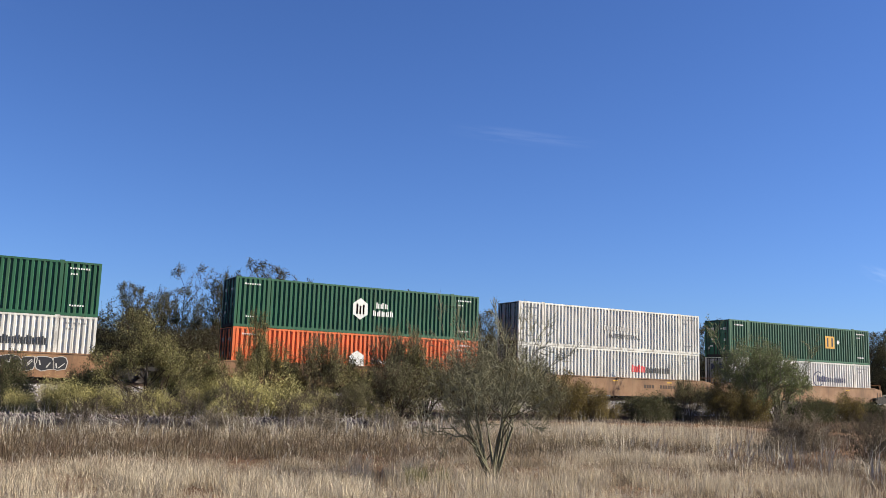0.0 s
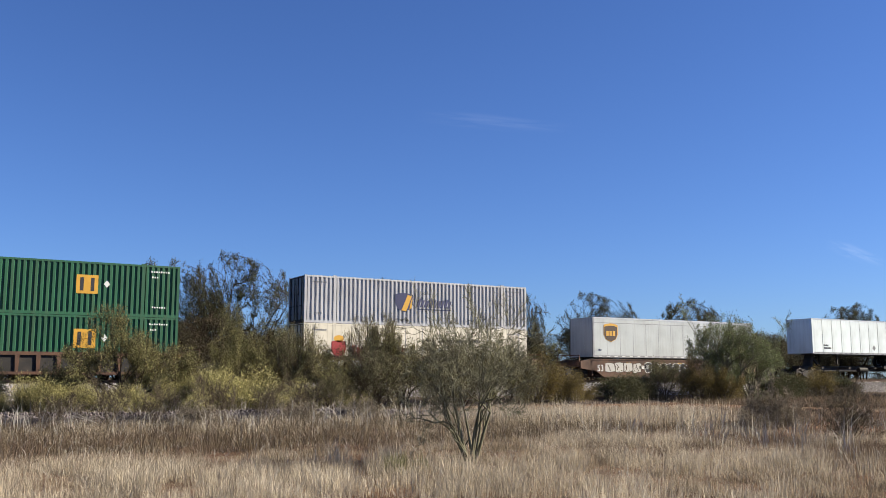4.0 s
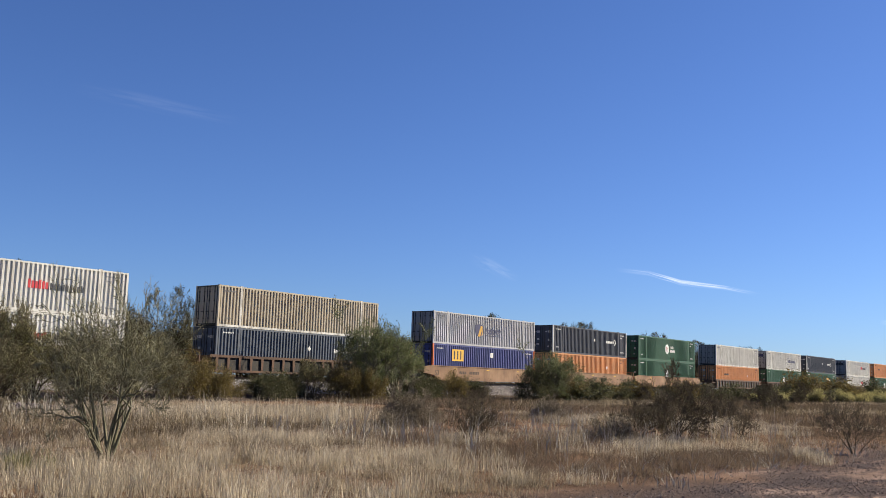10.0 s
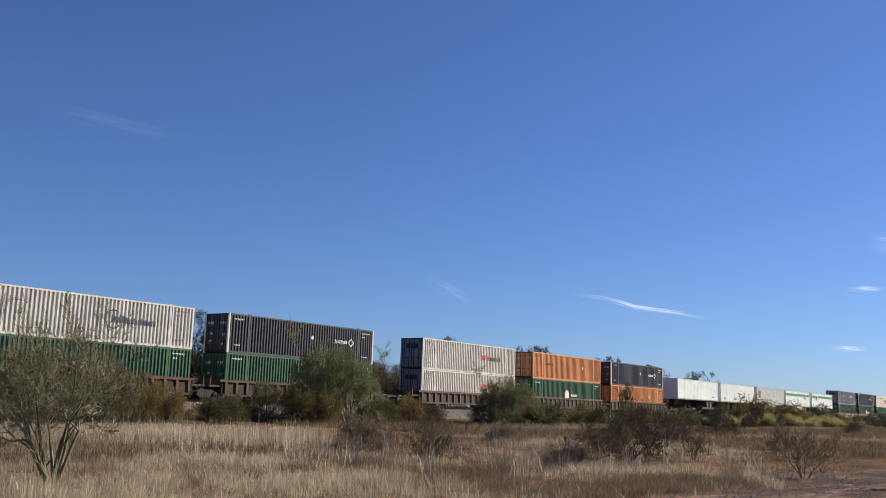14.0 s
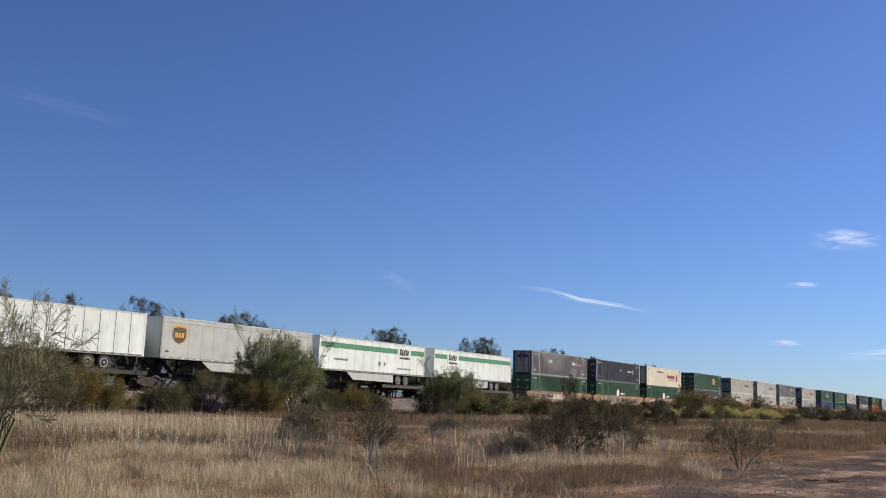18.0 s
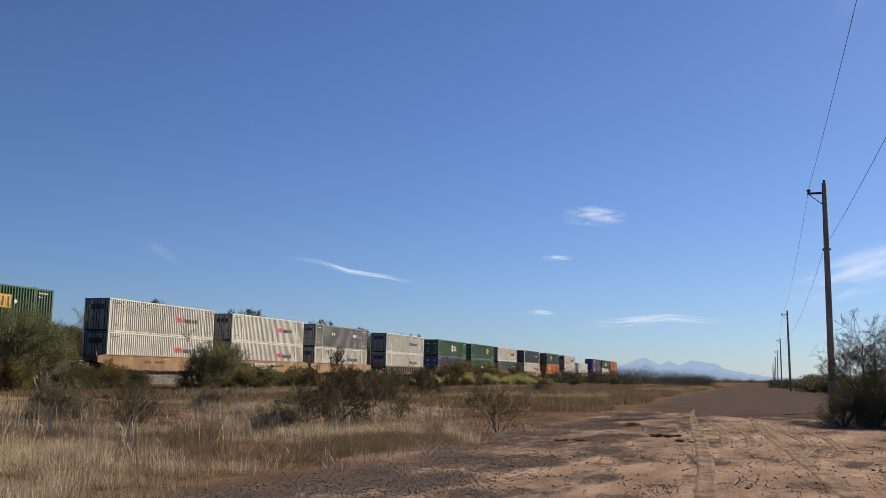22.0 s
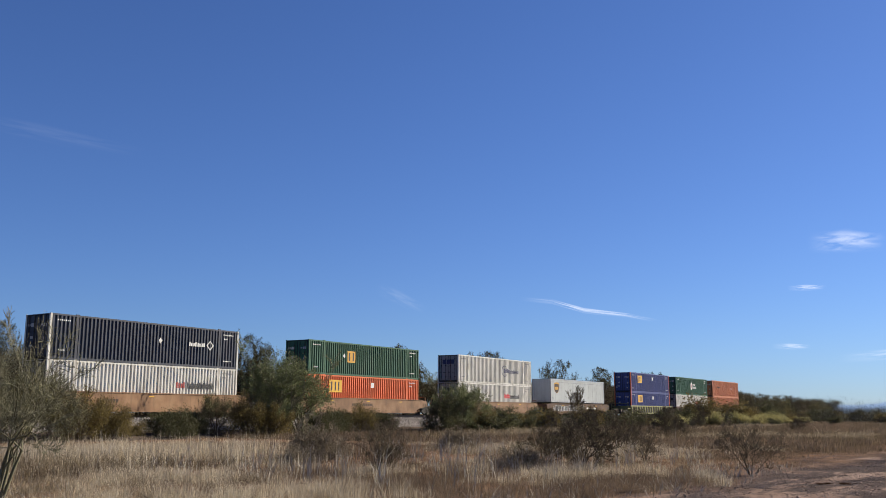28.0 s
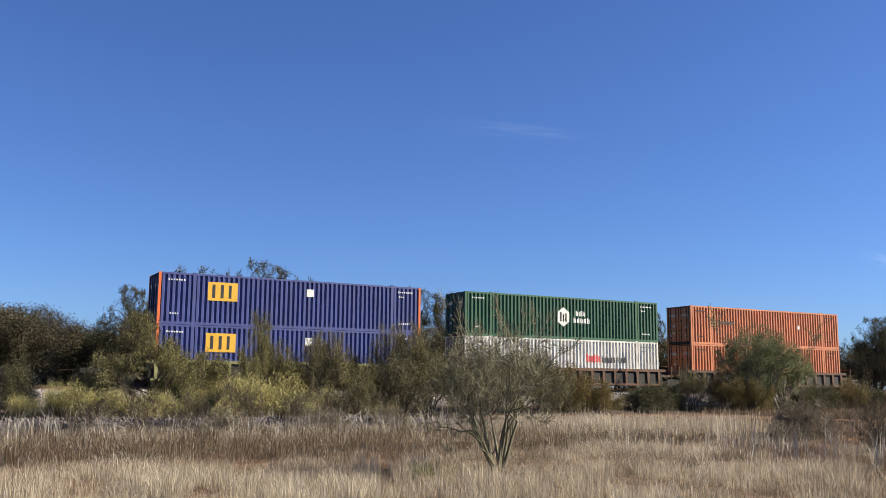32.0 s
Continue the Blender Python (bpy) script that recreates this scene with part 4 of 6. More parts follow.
    if k == "crer":
        return [mk("crest", shield(5.8, 1.35, 0.85, 1.1), "crimson"), mk("crest_crown", disc(5.8, 1.95, 0.3, 0.2, 8), "gold"), mk("lettering", bars(1.2, 1.3, 0.6, [0.45, 0.45, 0.45, 0.22, 0.22, 0.22, 0.22, 0.22, 0.22], 0.1), "crimson"), mk("lettering", bars(1.4, 1.0, 0.12, seg(18, 0.13), 0.05), "grey"), mk("lettering", bars(-3.6, 2.1, 0.2, seg(9, 0.26), 0.07), "black"), small_print("grey")]
    if k == "fedex":
        return [mk("sign_plate", plate(3.0, 6.6, 1.2, 2.35), "purple"), mk("lettering", lift(bars(3.3, 1.6, 0.42, seg(3, 0.22), 0.09)), "white"), mk("lettering", lift(bars(4.25, 1.6, 0.42, seg(2, 0.2), 0.08)), "orange"), mk("lettering", lift(bars(4.95, 1.6, 0.24, seg(7, 0.13), 0.06)), "grey"), diamond(-3.2, 1.8), diamond(-2.7, 1.8), small_print("white"), end_bars(2.0, 0.36, 0.4, "purple")]
    if k == "orange":
        return [mk("lettering", bars(-5.3, 1.55, 0.28, seg(7, 0.2), 0.04), "brown"), diamond(3.4, 1.6, "white"), small_print("brown")]
    if k == "inter":
        return [("lettering", words("INTERMODAL", -0.5, 0.78, 0.46, "black"), "black", "weathered grey lettering"), mk("lettering", bars(-0.9, 1.32, 0.34, seg(11, 0.2), 0.09), "faded"), small_print("grey")]
    if k == "logis":
        return [mk("lettering", bars(3.2, 1.3, 0.45, seg(9, 0.2), 0.08), "black"), mk("lettering", bars(2.2, 1.35, 0.4, seg(2, 0.35), 0.08), "crimson"), small_print("grey")]
    return [small_print("white" if k == "plainw" else "grey")]


# stack by stack: place of the front end along the train, upper and lower box, car
STACKS = [
    (-8.4, ("green", "empm"), ("white", "logis"), "smooth", "graf"), (15.06, ("green", "hub"), ("orange", "hublow"), "smooth", ""), (34.32, ("white", "inter"), ("white", "xpo"), "smooth", ""),
    (53.58, ("green", "empr"), ("white", "stg"), "smooth", ""), (77.7, ("green", "empm"), ("white", "plain"), "smooth", ""), (97.32, ("slate", "csx"), ("slate", "umax"), "rib", ""),
    (116.78, ("green", "empr"), ("green", "empr"), "rib", ""), (140.35, ("grey", "swift"), ("cream", "cre"), "rust", "graf"),
    (277.07, ("navy", "umaxl"), ("green", "empr"), "rust", "graf"), (296.55, ("navy", "umax"), ("white", "xpo"), "rust", "graf"), (315.75, ("white", "xpo"), ("white", "logis"), "rust", "graf"),
    (338.94, ("tan", "plain"), ("slate", "umax"), "ribd", ""), (362.32, ("grey", "swift"), ("blue", "emp"), "smooth", ""), (381.96, ("navy", "umax"), ("amber", "orange"), "smooth", ""), (401.19, ("green", "hub"), ("green", "hublow"), "smooth", ""),
    (424.46, ("white", "plain"), ("amber", "orange"), "rib", ""), (444.16, ("white", "stg"), ("green", "hublow"), "rib", ""), (463.45, ("navy", "umax"), ("green", "empr"), "rib", ""),
    (486.6, ("white", "xpo"), ("white", "xpo"), "rib", ""), (506.45, ("amber", "orange"), ("green", "hublow"), "rib", ""), (525.55, ("navy", "umax"), ("amber", "orange"), "rib", ""),
    (638.54, ("steel", "fedex"), ("green", "plainw"), "buffg", "graf"), (657.93, ("navy", "umax"), ("green", "hublow"), "buffg", "graf"), (677.12, ("cream", "crer"), ("green", "hublow"), "buffg", "graf"),
    (700.26, ("green", "empr"), ("slate", "umax"), "rib", ""), (723.16, ("white", "xpo"), ("white", "xpo"), "smooth", ""), (742.86, ("white", "xpo"), ("white", "xpo"), "smooth", "graf"), (762.32, ("steel", "fedex"), ("white", "stg"), "smooth", ""),
    (785.77, ("white", "stg"), ("white", "stg"), "rib", ""), (809.38, ("green", "hub"), ("blue", "plainw"), "smooth", ""), (828.66, ("green", "empr"), ("green", "hublow"), "smooth", ""), (848.09, ("white", "logis"), ("slate", "umax"), "smooth", ""),
    (871.6, ("navy", "umax"), ("white", "logis"), "smooth", ""), (895.84, ("green", "empm"), ("orange", "emp"), "smooth", ""), (919.32, ("white", "stg"), ("white", "xpo"), "smooth", ""),
    (966.52, ("blue", "emp"), ("blue", "emp"), "oliv", ""), (985.89, ("green", "hub"), ("white", "xpo"), "rib", ""), (1005.26, ("copper", "orange"), ("copper", "orange"), "rib", ""),
]
# trailers: place of the front end, colour, mark, mount, skirt
TRAILERS = [
    (162.28, "silver", "ups", "well", False), (185.72, "chalk", "panel", "spine", False), (203.05, "silver", "ups", "spine", True), (220.31, "silver", "averitt", "spine", True),
    (237.89, "silver", "ups", "spine", True), (255.74, "chalk", "plain", "spine", False), (547.0, "chalk", "plain", "spine", False), (564.63, "chalk", "panel", "spine", False),
    (582.21, "silver", "ups", "spine", True), (599.26, "chalk", "stripe", "spine", True), (617.18, "chalk", "split", "spine", True), (940.59, "silver", "ups", "well", False),
]
COLOR_WORD = {"green": "dark green", "white": "dirty white", "cream": "cream", "orange": "bright orange", "amber": "faded orange", "copper": "burnt orange", "navy": "near-black navy", "slate": "slate blue", "blue": "deep blue", "grey": "pale grey", "tan": "rust-streaked tan", "steel": "dark grey", "silver": "silver grey", "chalk": "clean white"}
MARK_WORD = {"hub": "a white hexagon emblem", "hublow": "a white hexagon emblem", "xpo": "red and black lettering", "stg": "a blue ring emblem and lettering", "emp": "a yellow square emblem", "empr": "a gold square emblem", "empm": "a gold square emblem", "umax": "a white ring emblem", "umaxl": "a white ring emblem", "csx": "a white bracketed emblem", "swift": "a shield emblem and blue lettering", "cre": "a crest and red lettering", "crer": "a crest and red lettering", "fedex": "a purple sign plate", "orange": "small brown lettering", "inter": "weathered grey lettering", "logis": "dark lettering", "plain": "small grey data lines", "plainw": "small white data lines"}

MOVING = []      # thing, place along the train, height
UNITS = sorted([(s, c, g, None) for s, a, b, c, g in STACKS] + [(s, m, "", None) for s, c, k, m, q in TRAILERS])


def wheel_mesh():
    g = Geo()
    prof = [(-0.07, 0.1), (-0.07, 0.16), (-0.035, 0.2), (-0.035, 0.36), (-0.07, 0.40), (-0.07, 0.455), (0.045, 0.445), (0.07, 0.48), (0.085, 0.44), (0.06, 0.36), (0.02, 0.3), (0.02, 0.2), (0.06, 0.16), (0.06, 0.1)]
    g.ring([[(r * math.cos(k * math.tau / 20), y, r * math.sin(k * math.tau / 20)) for k in range(20)] for y, r in prof])
    return g.mesh("wheel", M_STEEL)


def sideframe_mesh(s):
    g = Geo()
    y0, y1 = sorted((s * 0.93, s * 1.1))
    g.slab([(-1.15, 0.40), (-1.0, 0.36), (-0.75, 0.36), (-0.35, 0.16), (0.35, 0.16), (0.75, 0.36), (1.0, 0.36), (1.15, 0.40), (1.15, 0.58), (0.8, 0.62), (0.45, 0.78), (-0.45, 0.78), (-0.8, 0.62), (-1.15, 0.58)], y0, y1)
    for x in (-0.2, 0, 0.2):
        g.rod((x, s * 1.04, 0.2), (x, s * 1.04, 0.6), 0.07, n=8)
    for x in (-0.89, 0.89):
        g.rod((x, s * 1.0, 0.46), (x, s * 1.2, 0.46), 0.13, n=10)
    return g.mesh("side_frame", M_IRON)


def add_truck(parent, x):
    """A two-axle truck under a car."""
    truck = part("truck", cached("bolster", lambda: Geo().box(-0.25, 0.25, -1.0, 1.0, 0.42, 0.72).box(-0.3, 0.3, -0.4, 0.4, 0.7, 0.9).mesh("truck", M_IRON)), parent, "two-axle cast iron truck", at=(x, 0, 0))
    for s in (-1, 1):
        part("side_frame", cached(("sf", s), lambda: sideframe_mesh(s)), truck)
    for a in (-0.89, 0.89):
        part("axle", cached("axle", lambda: Geo().rod((0, -0.9, 0), (0, 0.9, 0), 0.09).mesh("axle", M_STEEL)), truck, at=(a, 0, 0.457))
        for s in (-1, 1):
            w = part("wheel", cached("wheel", wheel_mesh), truck, at=(a, s * 0.76, 0.457))
            w.rotation_euler = (0, 0, math.pi if s < 0 else 0)


def scrawl(seed, x0, x1, z0, z1):
    """Unreadable spray paint: overlapping slanted strokes."""
    rng = random.Random(seed)
    g, e = Geo(), Geo()
    x = x0
    y = -1.438
    while x < x1:
        w = rng.uniform(0.6, 0.95)
        h0, h1 = z0 + rng.uniform(0, 0.08), z1 - rng.uniform(0, 0.12)
        cx, cz, tilt = x + w / 2, (h0 + h1) / 2, rng.uniform(-0.12, 0.12)
        fat = [(1, 0.25), (0.85, 0.8), (0.3, 1), (-0.4, 0.95), (-0.95, 0.8), (-1, 0.1), (-0.9, -0.8), (-0.3, -1), (0.35, -0.92), (0.95, -0.75)]
        blob = [(cx + a * w * 0.56 * rng.uniform(0.85, 1.1) + b * tilt, cz + b * (h1 - h0) / 2 * rng.uniform(0.9, 1.05)) for a, b in fat]
        g.slab(blob, y, y + 0.01)
        # the outline runs round each letter, with one or two strokes inside
        for (ax, az), (bx, bz) in zip(blob, blob[1:] + blob[:1]):
            ux, uz = (cx - ax) * 0.1, (cz - az) * 0.09
            vx, vz = (cx - bx) * 0.1, (cz - bz) * 0.09
            e.slab([(ax, az), (bx, bz), (bx + vx, bz + vz), (ax + ux, az + uz)], y - 0.006, y)
        for _ in range(2):
            px, pz, k = cx + rng.uniform(-0.22, 0.12), cz + rng.uniform(-0.25, 0.0), rng.uniform(-0.22, 0.3)
            e.slab([(px, pz), (px + 0.07, pz), (px + 0.07 + k, pz + 0.26), (px + k, pz + 0.26)], y - 0.006, y)
        x += w * 0.98
    return g, e


def well_car(style, graf, left, right, seed):
    """A well car: deep side sills, end platforms, trucks where given."""
    car = new("well_car")
    body = {"smooth": M_BUFF, "rib": M_RUST, "rust": M_RUST, "ribd": M_RUST, "buffg": M_BUFF, "oliv": M_OLIVE, "well": M_RUST}[style]
    ribbed = style in ("rib", "ribd", "oliv")
    for s in (-1, 1):
        def sill():
            g = Geo()
            if ribbed:
                g.box(-8.6, 8.6, *sorted((s * 1.30, s * 1.43)), 1.28, 1.46).box(-8.3, 8.3, *sorted((s * 1.30, s * 1.43)), 0.30, 0.44)
            else:
                a, b = sorted((s * 1.31, s * 1.43))
                g.slab([(-7.3, 0.22), (7.3, 0.22), (8.0, 0.62), (9.35, 0.8), (9.35, 1.3), (8.5, 1.44), (-8.5, 1.44), (-9.35, 1.3), (-9.35, 0.8), (-8.0, 0.62)], a, b)
                g.box(-8.5, 8.5, *sorted((s * 1.28, s * 1.46)), 1.40, 1.47).box(-7.3, 7.3, *sorted((s * 1.28, s * 1.46)), 0.18, 0.26)
            return g.mesh("side_sill", body)
        part("side_sill", cached(("sill", ribbed, body.name, s), sill), car)
        if ribbed:
            # a black sheet stands in for the shaded openings between the stakes
            part("web_plate", cached(("web", s), lambda: Geo().box(-8.35, 8.35, *sorted((s * 1.315, s * 1.33)), 0.44, 1.28).mesh("web_plate", M_BLACK)), car, "black sheet standing for the shaded gaps between the stakes")
            for i in range(17):
                part("stake", cached(("stake", body.name, s), lambda: Geo().slab([(-0.075, 0.44), (0.075, 0.44), (0.11, 1.28), (-0.11, 1.28)], *sorted((s * 1.33, s * 1.425))).mesh("stake", body)), car, at=(-8.0 + i, 0, 0))
    part("well_floor", cached(("wfloor", body.name), lambda: Geo().box(-7.9, 7.9, -1.3, 1.3, 0.26, 0.36).mesh("well_floor", body)), car)
    for s in (-1, 1):
        def platform():
            g = Geo()
            x0, x1 = sorted((s * 8.2, s * 9.45))
            g.box(x0, x1, -1.25, 1.25, 0.92, 1.06).box(*sorted((s * 8.15, s * 8.25)), -1.3, 1.3, 0.3, 1.4).box(*sorted((s * 9.2, s * 9.5)), -0.35, 0.35, 0.7, 1.0)
            for y in (-1.28, 1.22):
                g.box(*sorted((s * 9.3, s * 9.36)), y, y + 0.06, 0.9, 1.75)
            g.box(*sorted((s * 9.3, s * 9.36)), -1.28, 1.28, 1.69, 1.75)
            return g.mesh("end_platform", body)
        part("end_platform", cached(("plat", body.name, s), platform), car)
    part("step_box", cached("step", lambda: Geo().box(8.7, 9.1, -1.46, -1.2, 0.5, 0.56).box(8.7, 8.74, -1.46, -1.42, 0.5, 1.1).box(9.06, 9.1, -1.46, -1.42, 0.5, 1.1).mesh("step_box", M_BLACK)), car)
    if left is not None:
        add_truck(car, left)
        if left < -9 and left > -9.64:
            part("coupler", cached(("cp", -1), lambda: Geo().box(-11.7, -9.4, -0.12, 0.12, 0.72, 0.95).mesh("coupler", M_IRON)), car)
    if right is not None:
        add_truck(car, right)
        if right < 9.64:
            part("coupler", cached(("cp", 1), lambda: Geo().box(9.4, 11.7, -0.12, 0.12, 0.72, 0.95).mesh("coupler", M_IRON)), car)
    if not ribbed:
        g = Geo()
        rng = random.Random(seed)
        x = rng.uniform(-6.0, 3.0)
        for i in range(4):
            g.slab([(x + i * 0.25, 0.78), (x + i * 0.25 + 0.18, 0.78), (x + i * 0.25 + 0.18, 1.02), (x + i * 0.25, 1.02)], -1.438, -1.428)
        part("reporting_mark", g.mesh("reporting_mark", INK["white" if body is M_RUST else "brown"]), car, kind="stuff")
        g = Geo()
        for i in range(6):
            g.slab([(x + 1.5 + i * 0.25, 0.78), (x + i * 0.25 + 1.68, 0.78), (x + i * 0.25 + 1.68, 1.02), (x + 1.5 + i * 0.25, 1.02)], -1.438, -1.428)
        part("car_number", g.mesh("car_number", INK["white" if body is M_RUST else "brown"]), car, kind="stuff")
        part("length_mark", cached(("fifty", body.name), lambda: words("53", -7.9, 0.62, 0.62, "white" if body is M_RUST else "brown", -1.434)), car, "painted length figure")
        for i in range(3):
            part("reflector", cached("refl", lambda: Geo().box(-0.22, 0.22, -1.438, -1.428, 1.18, 1.25).mesh("reflector", INK["yellow"])), car, "yellow reflector strip", at=(-5 + i * 5, 0, 0))
    if graf:
        rng = random.Random(seed + 5)
        for i, (a, b) in enumerate(((-7.2, -4.0), (-3.4, 0.6), (3.6, 6.4))[: rng.choice((2, 3))]):
            fill, line = scrawl(seed * 7 + i, a, b, 0.45, 1.3)
            c = rng.choice((("black", "faded"), ("black", "white"), ("faded", "brown"), ("black", "faded")))
            ob = part("graffiti", fill.mesh("graffiti", INK[c[0]]), car, "spray-painted scrawl", kind="stuff")
            part("graffiti_outline", line.mesh("graffiti_outline", INK[c[1]]), ob, kind="stuff")
    word = {"smooth": "buff-painted", "rib": "rusty brown ribbed", "rust": "rusty brown", "ribd": "dark rusty ribbed", "buffg": "graffiti-covered buff", "oliv": "faded yellow ribbed", "well": "graffiti-covered brown"}[style]
    return tagged(car, word + " railway well car with deep side sills", "rail car", "cars of the freight train")


def spine_car(left, right):
    car = new("spine_car")
    part("centre_sill", cached("spine", lambda: Geo().box(-8.7, 8.7, -0.3, 0.3, 0.72, 1.12).box(-8.7, 8.7, -0.42, 0.42, 1.08, 1.14).mesh("centre_sill", M_BLACK)), car)
    for s in (-1, 1):
        part("wheel_deck", cached(("deck", s), lambda: Geo().box(1.0, 8.4, *sorted((s * 0.45, s * 1.42)), 1.04, 1.12).box(1.0, 8.4, *sorted((s * 1.34, s * 1.44)), 0.92, 1.2).mesh("wheel_deck", M_BLACK)), car, "dark steel wheel platform")
        for x in (-7.0, -3.5, 0.0):
            part("outrigger", cached(("outr", s), lambda: Geo().box(-0.12, 0.12, *sorted((s * 0.3, s * 1.3)), 0.9, 1.05).mesh("outrigger", M_BLACK)), car, at=(x, 0, 0))
    part("hitch_stand", cached("hitch", lambda: Geo().slab([(-7.5, 1.1), (-7.1, 1.1), (-6.9, 2.1), (-7.15, 2.1)], -0.35, 0.35).slab([(-5.8, 1.1), (-5.6, 1.1), (-6.8, 2.05), (-6.95, 1.95)], -0.1, 0.1).box(-7.4, -6.6, -0.5, 0.5, 2.08, 2.16).mesh("hitch_stand", M_BLACK)), car, "trailer hitch stand")
    part("air_tank", cached("tank", lambda: Geo().rod((-1.6, -0.75, 0.85), (-0.5, -0.75, 0.85), 0.2, n=12).mesh("air_tank", M_IRON)), car)
    for x in (left, right):
        if x is not None:
            add_truck(car, x)
    return tagged(car, "black steel spine car carrying a highway trailer", "rail car", "cars of the freight train")


def dual_wheel(trailer, x, s):
    w = part("tyre", cached("tyre", lambda: Geo().ring([[(r * math.cos(k * math.tau / 24), y, r * math.sin(k * math.tau / 24)) for k in range(24)] for y, r in ((-0.14, 0.27), (-0.15, 0.42), (-0.11, 0.51), (0.11, 0.51), (0.15, 0.42), (0.14, 0.27))]).mesh("tyre", M_RUBBER)), trailer, "black tyre", at=(x, s * 1.1, -0.58))
    part("rim", cached("rim", lambda: Geo().ring([[(r * math.cos(k * math.tau / 20), y, r * math.sin(k * math.tau / 20)) for k in range(20)] for y, r in ((-0.141, 0.315), (-0.16, 0.31), (-0.165, 0.265), (-0.146, 0.25))], False).ring([[(0.315 * math.cos(k * math.tau / 20), -0.141, 0.315 * math.sin(k * math.tau / 20)), (0.25 * math.cos(k * math.tau / 20), -0.141, 0.25 * math.sin(k * math.tau / 20))] for k in range(21)], False).mesh("rim", INK["rim"])), w, "pale painted wheel rim")
    part("hub", cached("hub", lambda: Geo().rod((0, -0.14, 0), (0, -0.19, 0), 0.085, 0.06, 10).mesh("hub", M_ALLOY)), w, "metal wheel hub")


def trailer(color, mark, mount, skirt):
    t = new("highway_trailer")
    h = 2.93 if mount == "spine" else 2.83
    P = PAINT[color]
    z1 = h
    if mark == "panel":
        for s in (-1, 1):
            part("side_core", cached(("tcore", s), lambda: Geo().box(-8.02, 8.02, *sorted((s * 1.2, s * 1.27)), 0.1, z1 - 0.1).mesh("side_core", M_GAP)), t)
            for i in range(13):
                part("panel", cached(("tpan", color, s), lambda: Geo().box(-0.592, 0.592, *sorted((s * 1.26, s * 1.285)), 0.1, z1 - 0.1).mesh("panel", P)), t, at=(-7.41 + i * 1.235, 0, 0))
    else:
        for s in (-1, 1):
            part("side_wall", cached(("twall", color, s, h), lambda: Geo().box(-8.02, 8.02, *sorted((s * 1.2, s * 1.28)), 0.1, z1 - 0.08).mesh("side_wall", P)), t)
            for i in range(12):
                part("seam", cached(("tseam", color, s, h), lambda: Geo().box(-0.012, 0.012, *sorted((s * 1.28, s * 1.2835)), 0.12, z1 - (0.45 if color == "silver" else 0.1)).mesh("seam", M_SEAM)), t, at=(-6.8 + i * 1.235, 0, 0))
    for s in (-1, 1):
        part("top_rail", cached(("ttop", color, s, h), lambda: Geo().box(-8.07, 8.07, *sorted((s * 1.19, s * 1.295)), z1 - 0.1, z1).mesh("top_rail", M_ALLOY)), t)
        part("bottom_rail", cached(("tbot", color, s), lambda: Geo().box(-8.07, 8.07, *sorted((s * 1.19, s * 1.295)), -0.04, 0.11).mesh("bottom_rail", M_SEAM)), t, "grey metal lower rail")
        if color == "silver":
            part("upper_band", cached(("tband", s, h), lambda: Geo().box(-8.03, 8.03, *sorted((s * 1.28, s * 1.287)), z1 - 0.42, z1 - 0.38).mesh("upper_band", M_SEAM)), t)
    g = Geo()
    for i in range(22):
        x = -7.6 + i * 0.72
        g.box(x, x + 0.3, -1.302, -1.294, 0.02, 0.07)
    part("reflector_tape", g.mesh("reflector_tape", INK["white" if color == "silver" else "black"]), t, "row of short reflective strips", kind="stuff")
    part("roof", cached(("troof", color, h), lambda: Geo().box(-8.05, 8.05, -1.19, 1.19, z1 - 0.03, z1 - 0.008).mesh("roof", P)), t)
    part("floor", cached("tfloor", lambda: Geo().box(-8.05, 8.05, -1.19, 1.19, -0.03, 0.06).mesh("floor", M_BLACK)), t)
    part("front_wall", cached(("tfront", color, h), lambda: Geo().box(-8.1, -8.03, -1.2, 1.2, 0.0, z1 - 0.02).box(-8.13, -8.1, -0.35, 0.35, 0.5, 0.8).mesh("front_wall", P)), t)
    for s in (-1, 1):
        part("rear_door", cached(("tdoor", color, s, h), lambda: Geo().box(8.03, 8.09, *sorted((s * 0.01, s * 1.19)), 0.05, z1 - 0.05).mesh("rear_door", P)), t)
        for x in (-8.11, 7.97):
            part("corner_post", cached(("tcp", s, x, h, color), lambda: Geo().box(x, x + 0.13, *sorted((s * 1.19, s * 1.297)), 0, z1).mesh("corner_post", M_SEAM if color == "silver" else P)), t)
    if mount == "spine":
        for s in (-1, 1):
            part("landing_leg", cached("leg", lambda: Geo().box(-0.07, 0.07, -0.07, 0.07, -0.85, 0.0).box(-0.14, 0.14, -0.14, 0.14, -0.9, -0.85).mesh("landing_leg", M_IRON)), t, at=(-4.6, s * 0.9, 0))
            for x in (3.7, 4.95):
                dual_wheel(t, x, s)
        part("suspension", cached("susp", lambda: Geo().box(2.9, 5.8, -0.8, 0.8, -0.35, -0.03).box(3.6, 3.8, -1, 1, -0.65, -0.5).box(4.85, 5.05, -1, 1, -0.65, -0.5).mesh("suspension", M_BLACK)), t)
        part("leg_brace", cached("brace", lambda: Geo().rod((-4.6, 0.9, -0.6), (-3.3, 0.3, -0.05), 0.03).rod((-4.6, -0.9, -0.6), (-3.3, -0.3, -0.05), 0.03).mesh("leg_brace", M_IRON)), t)
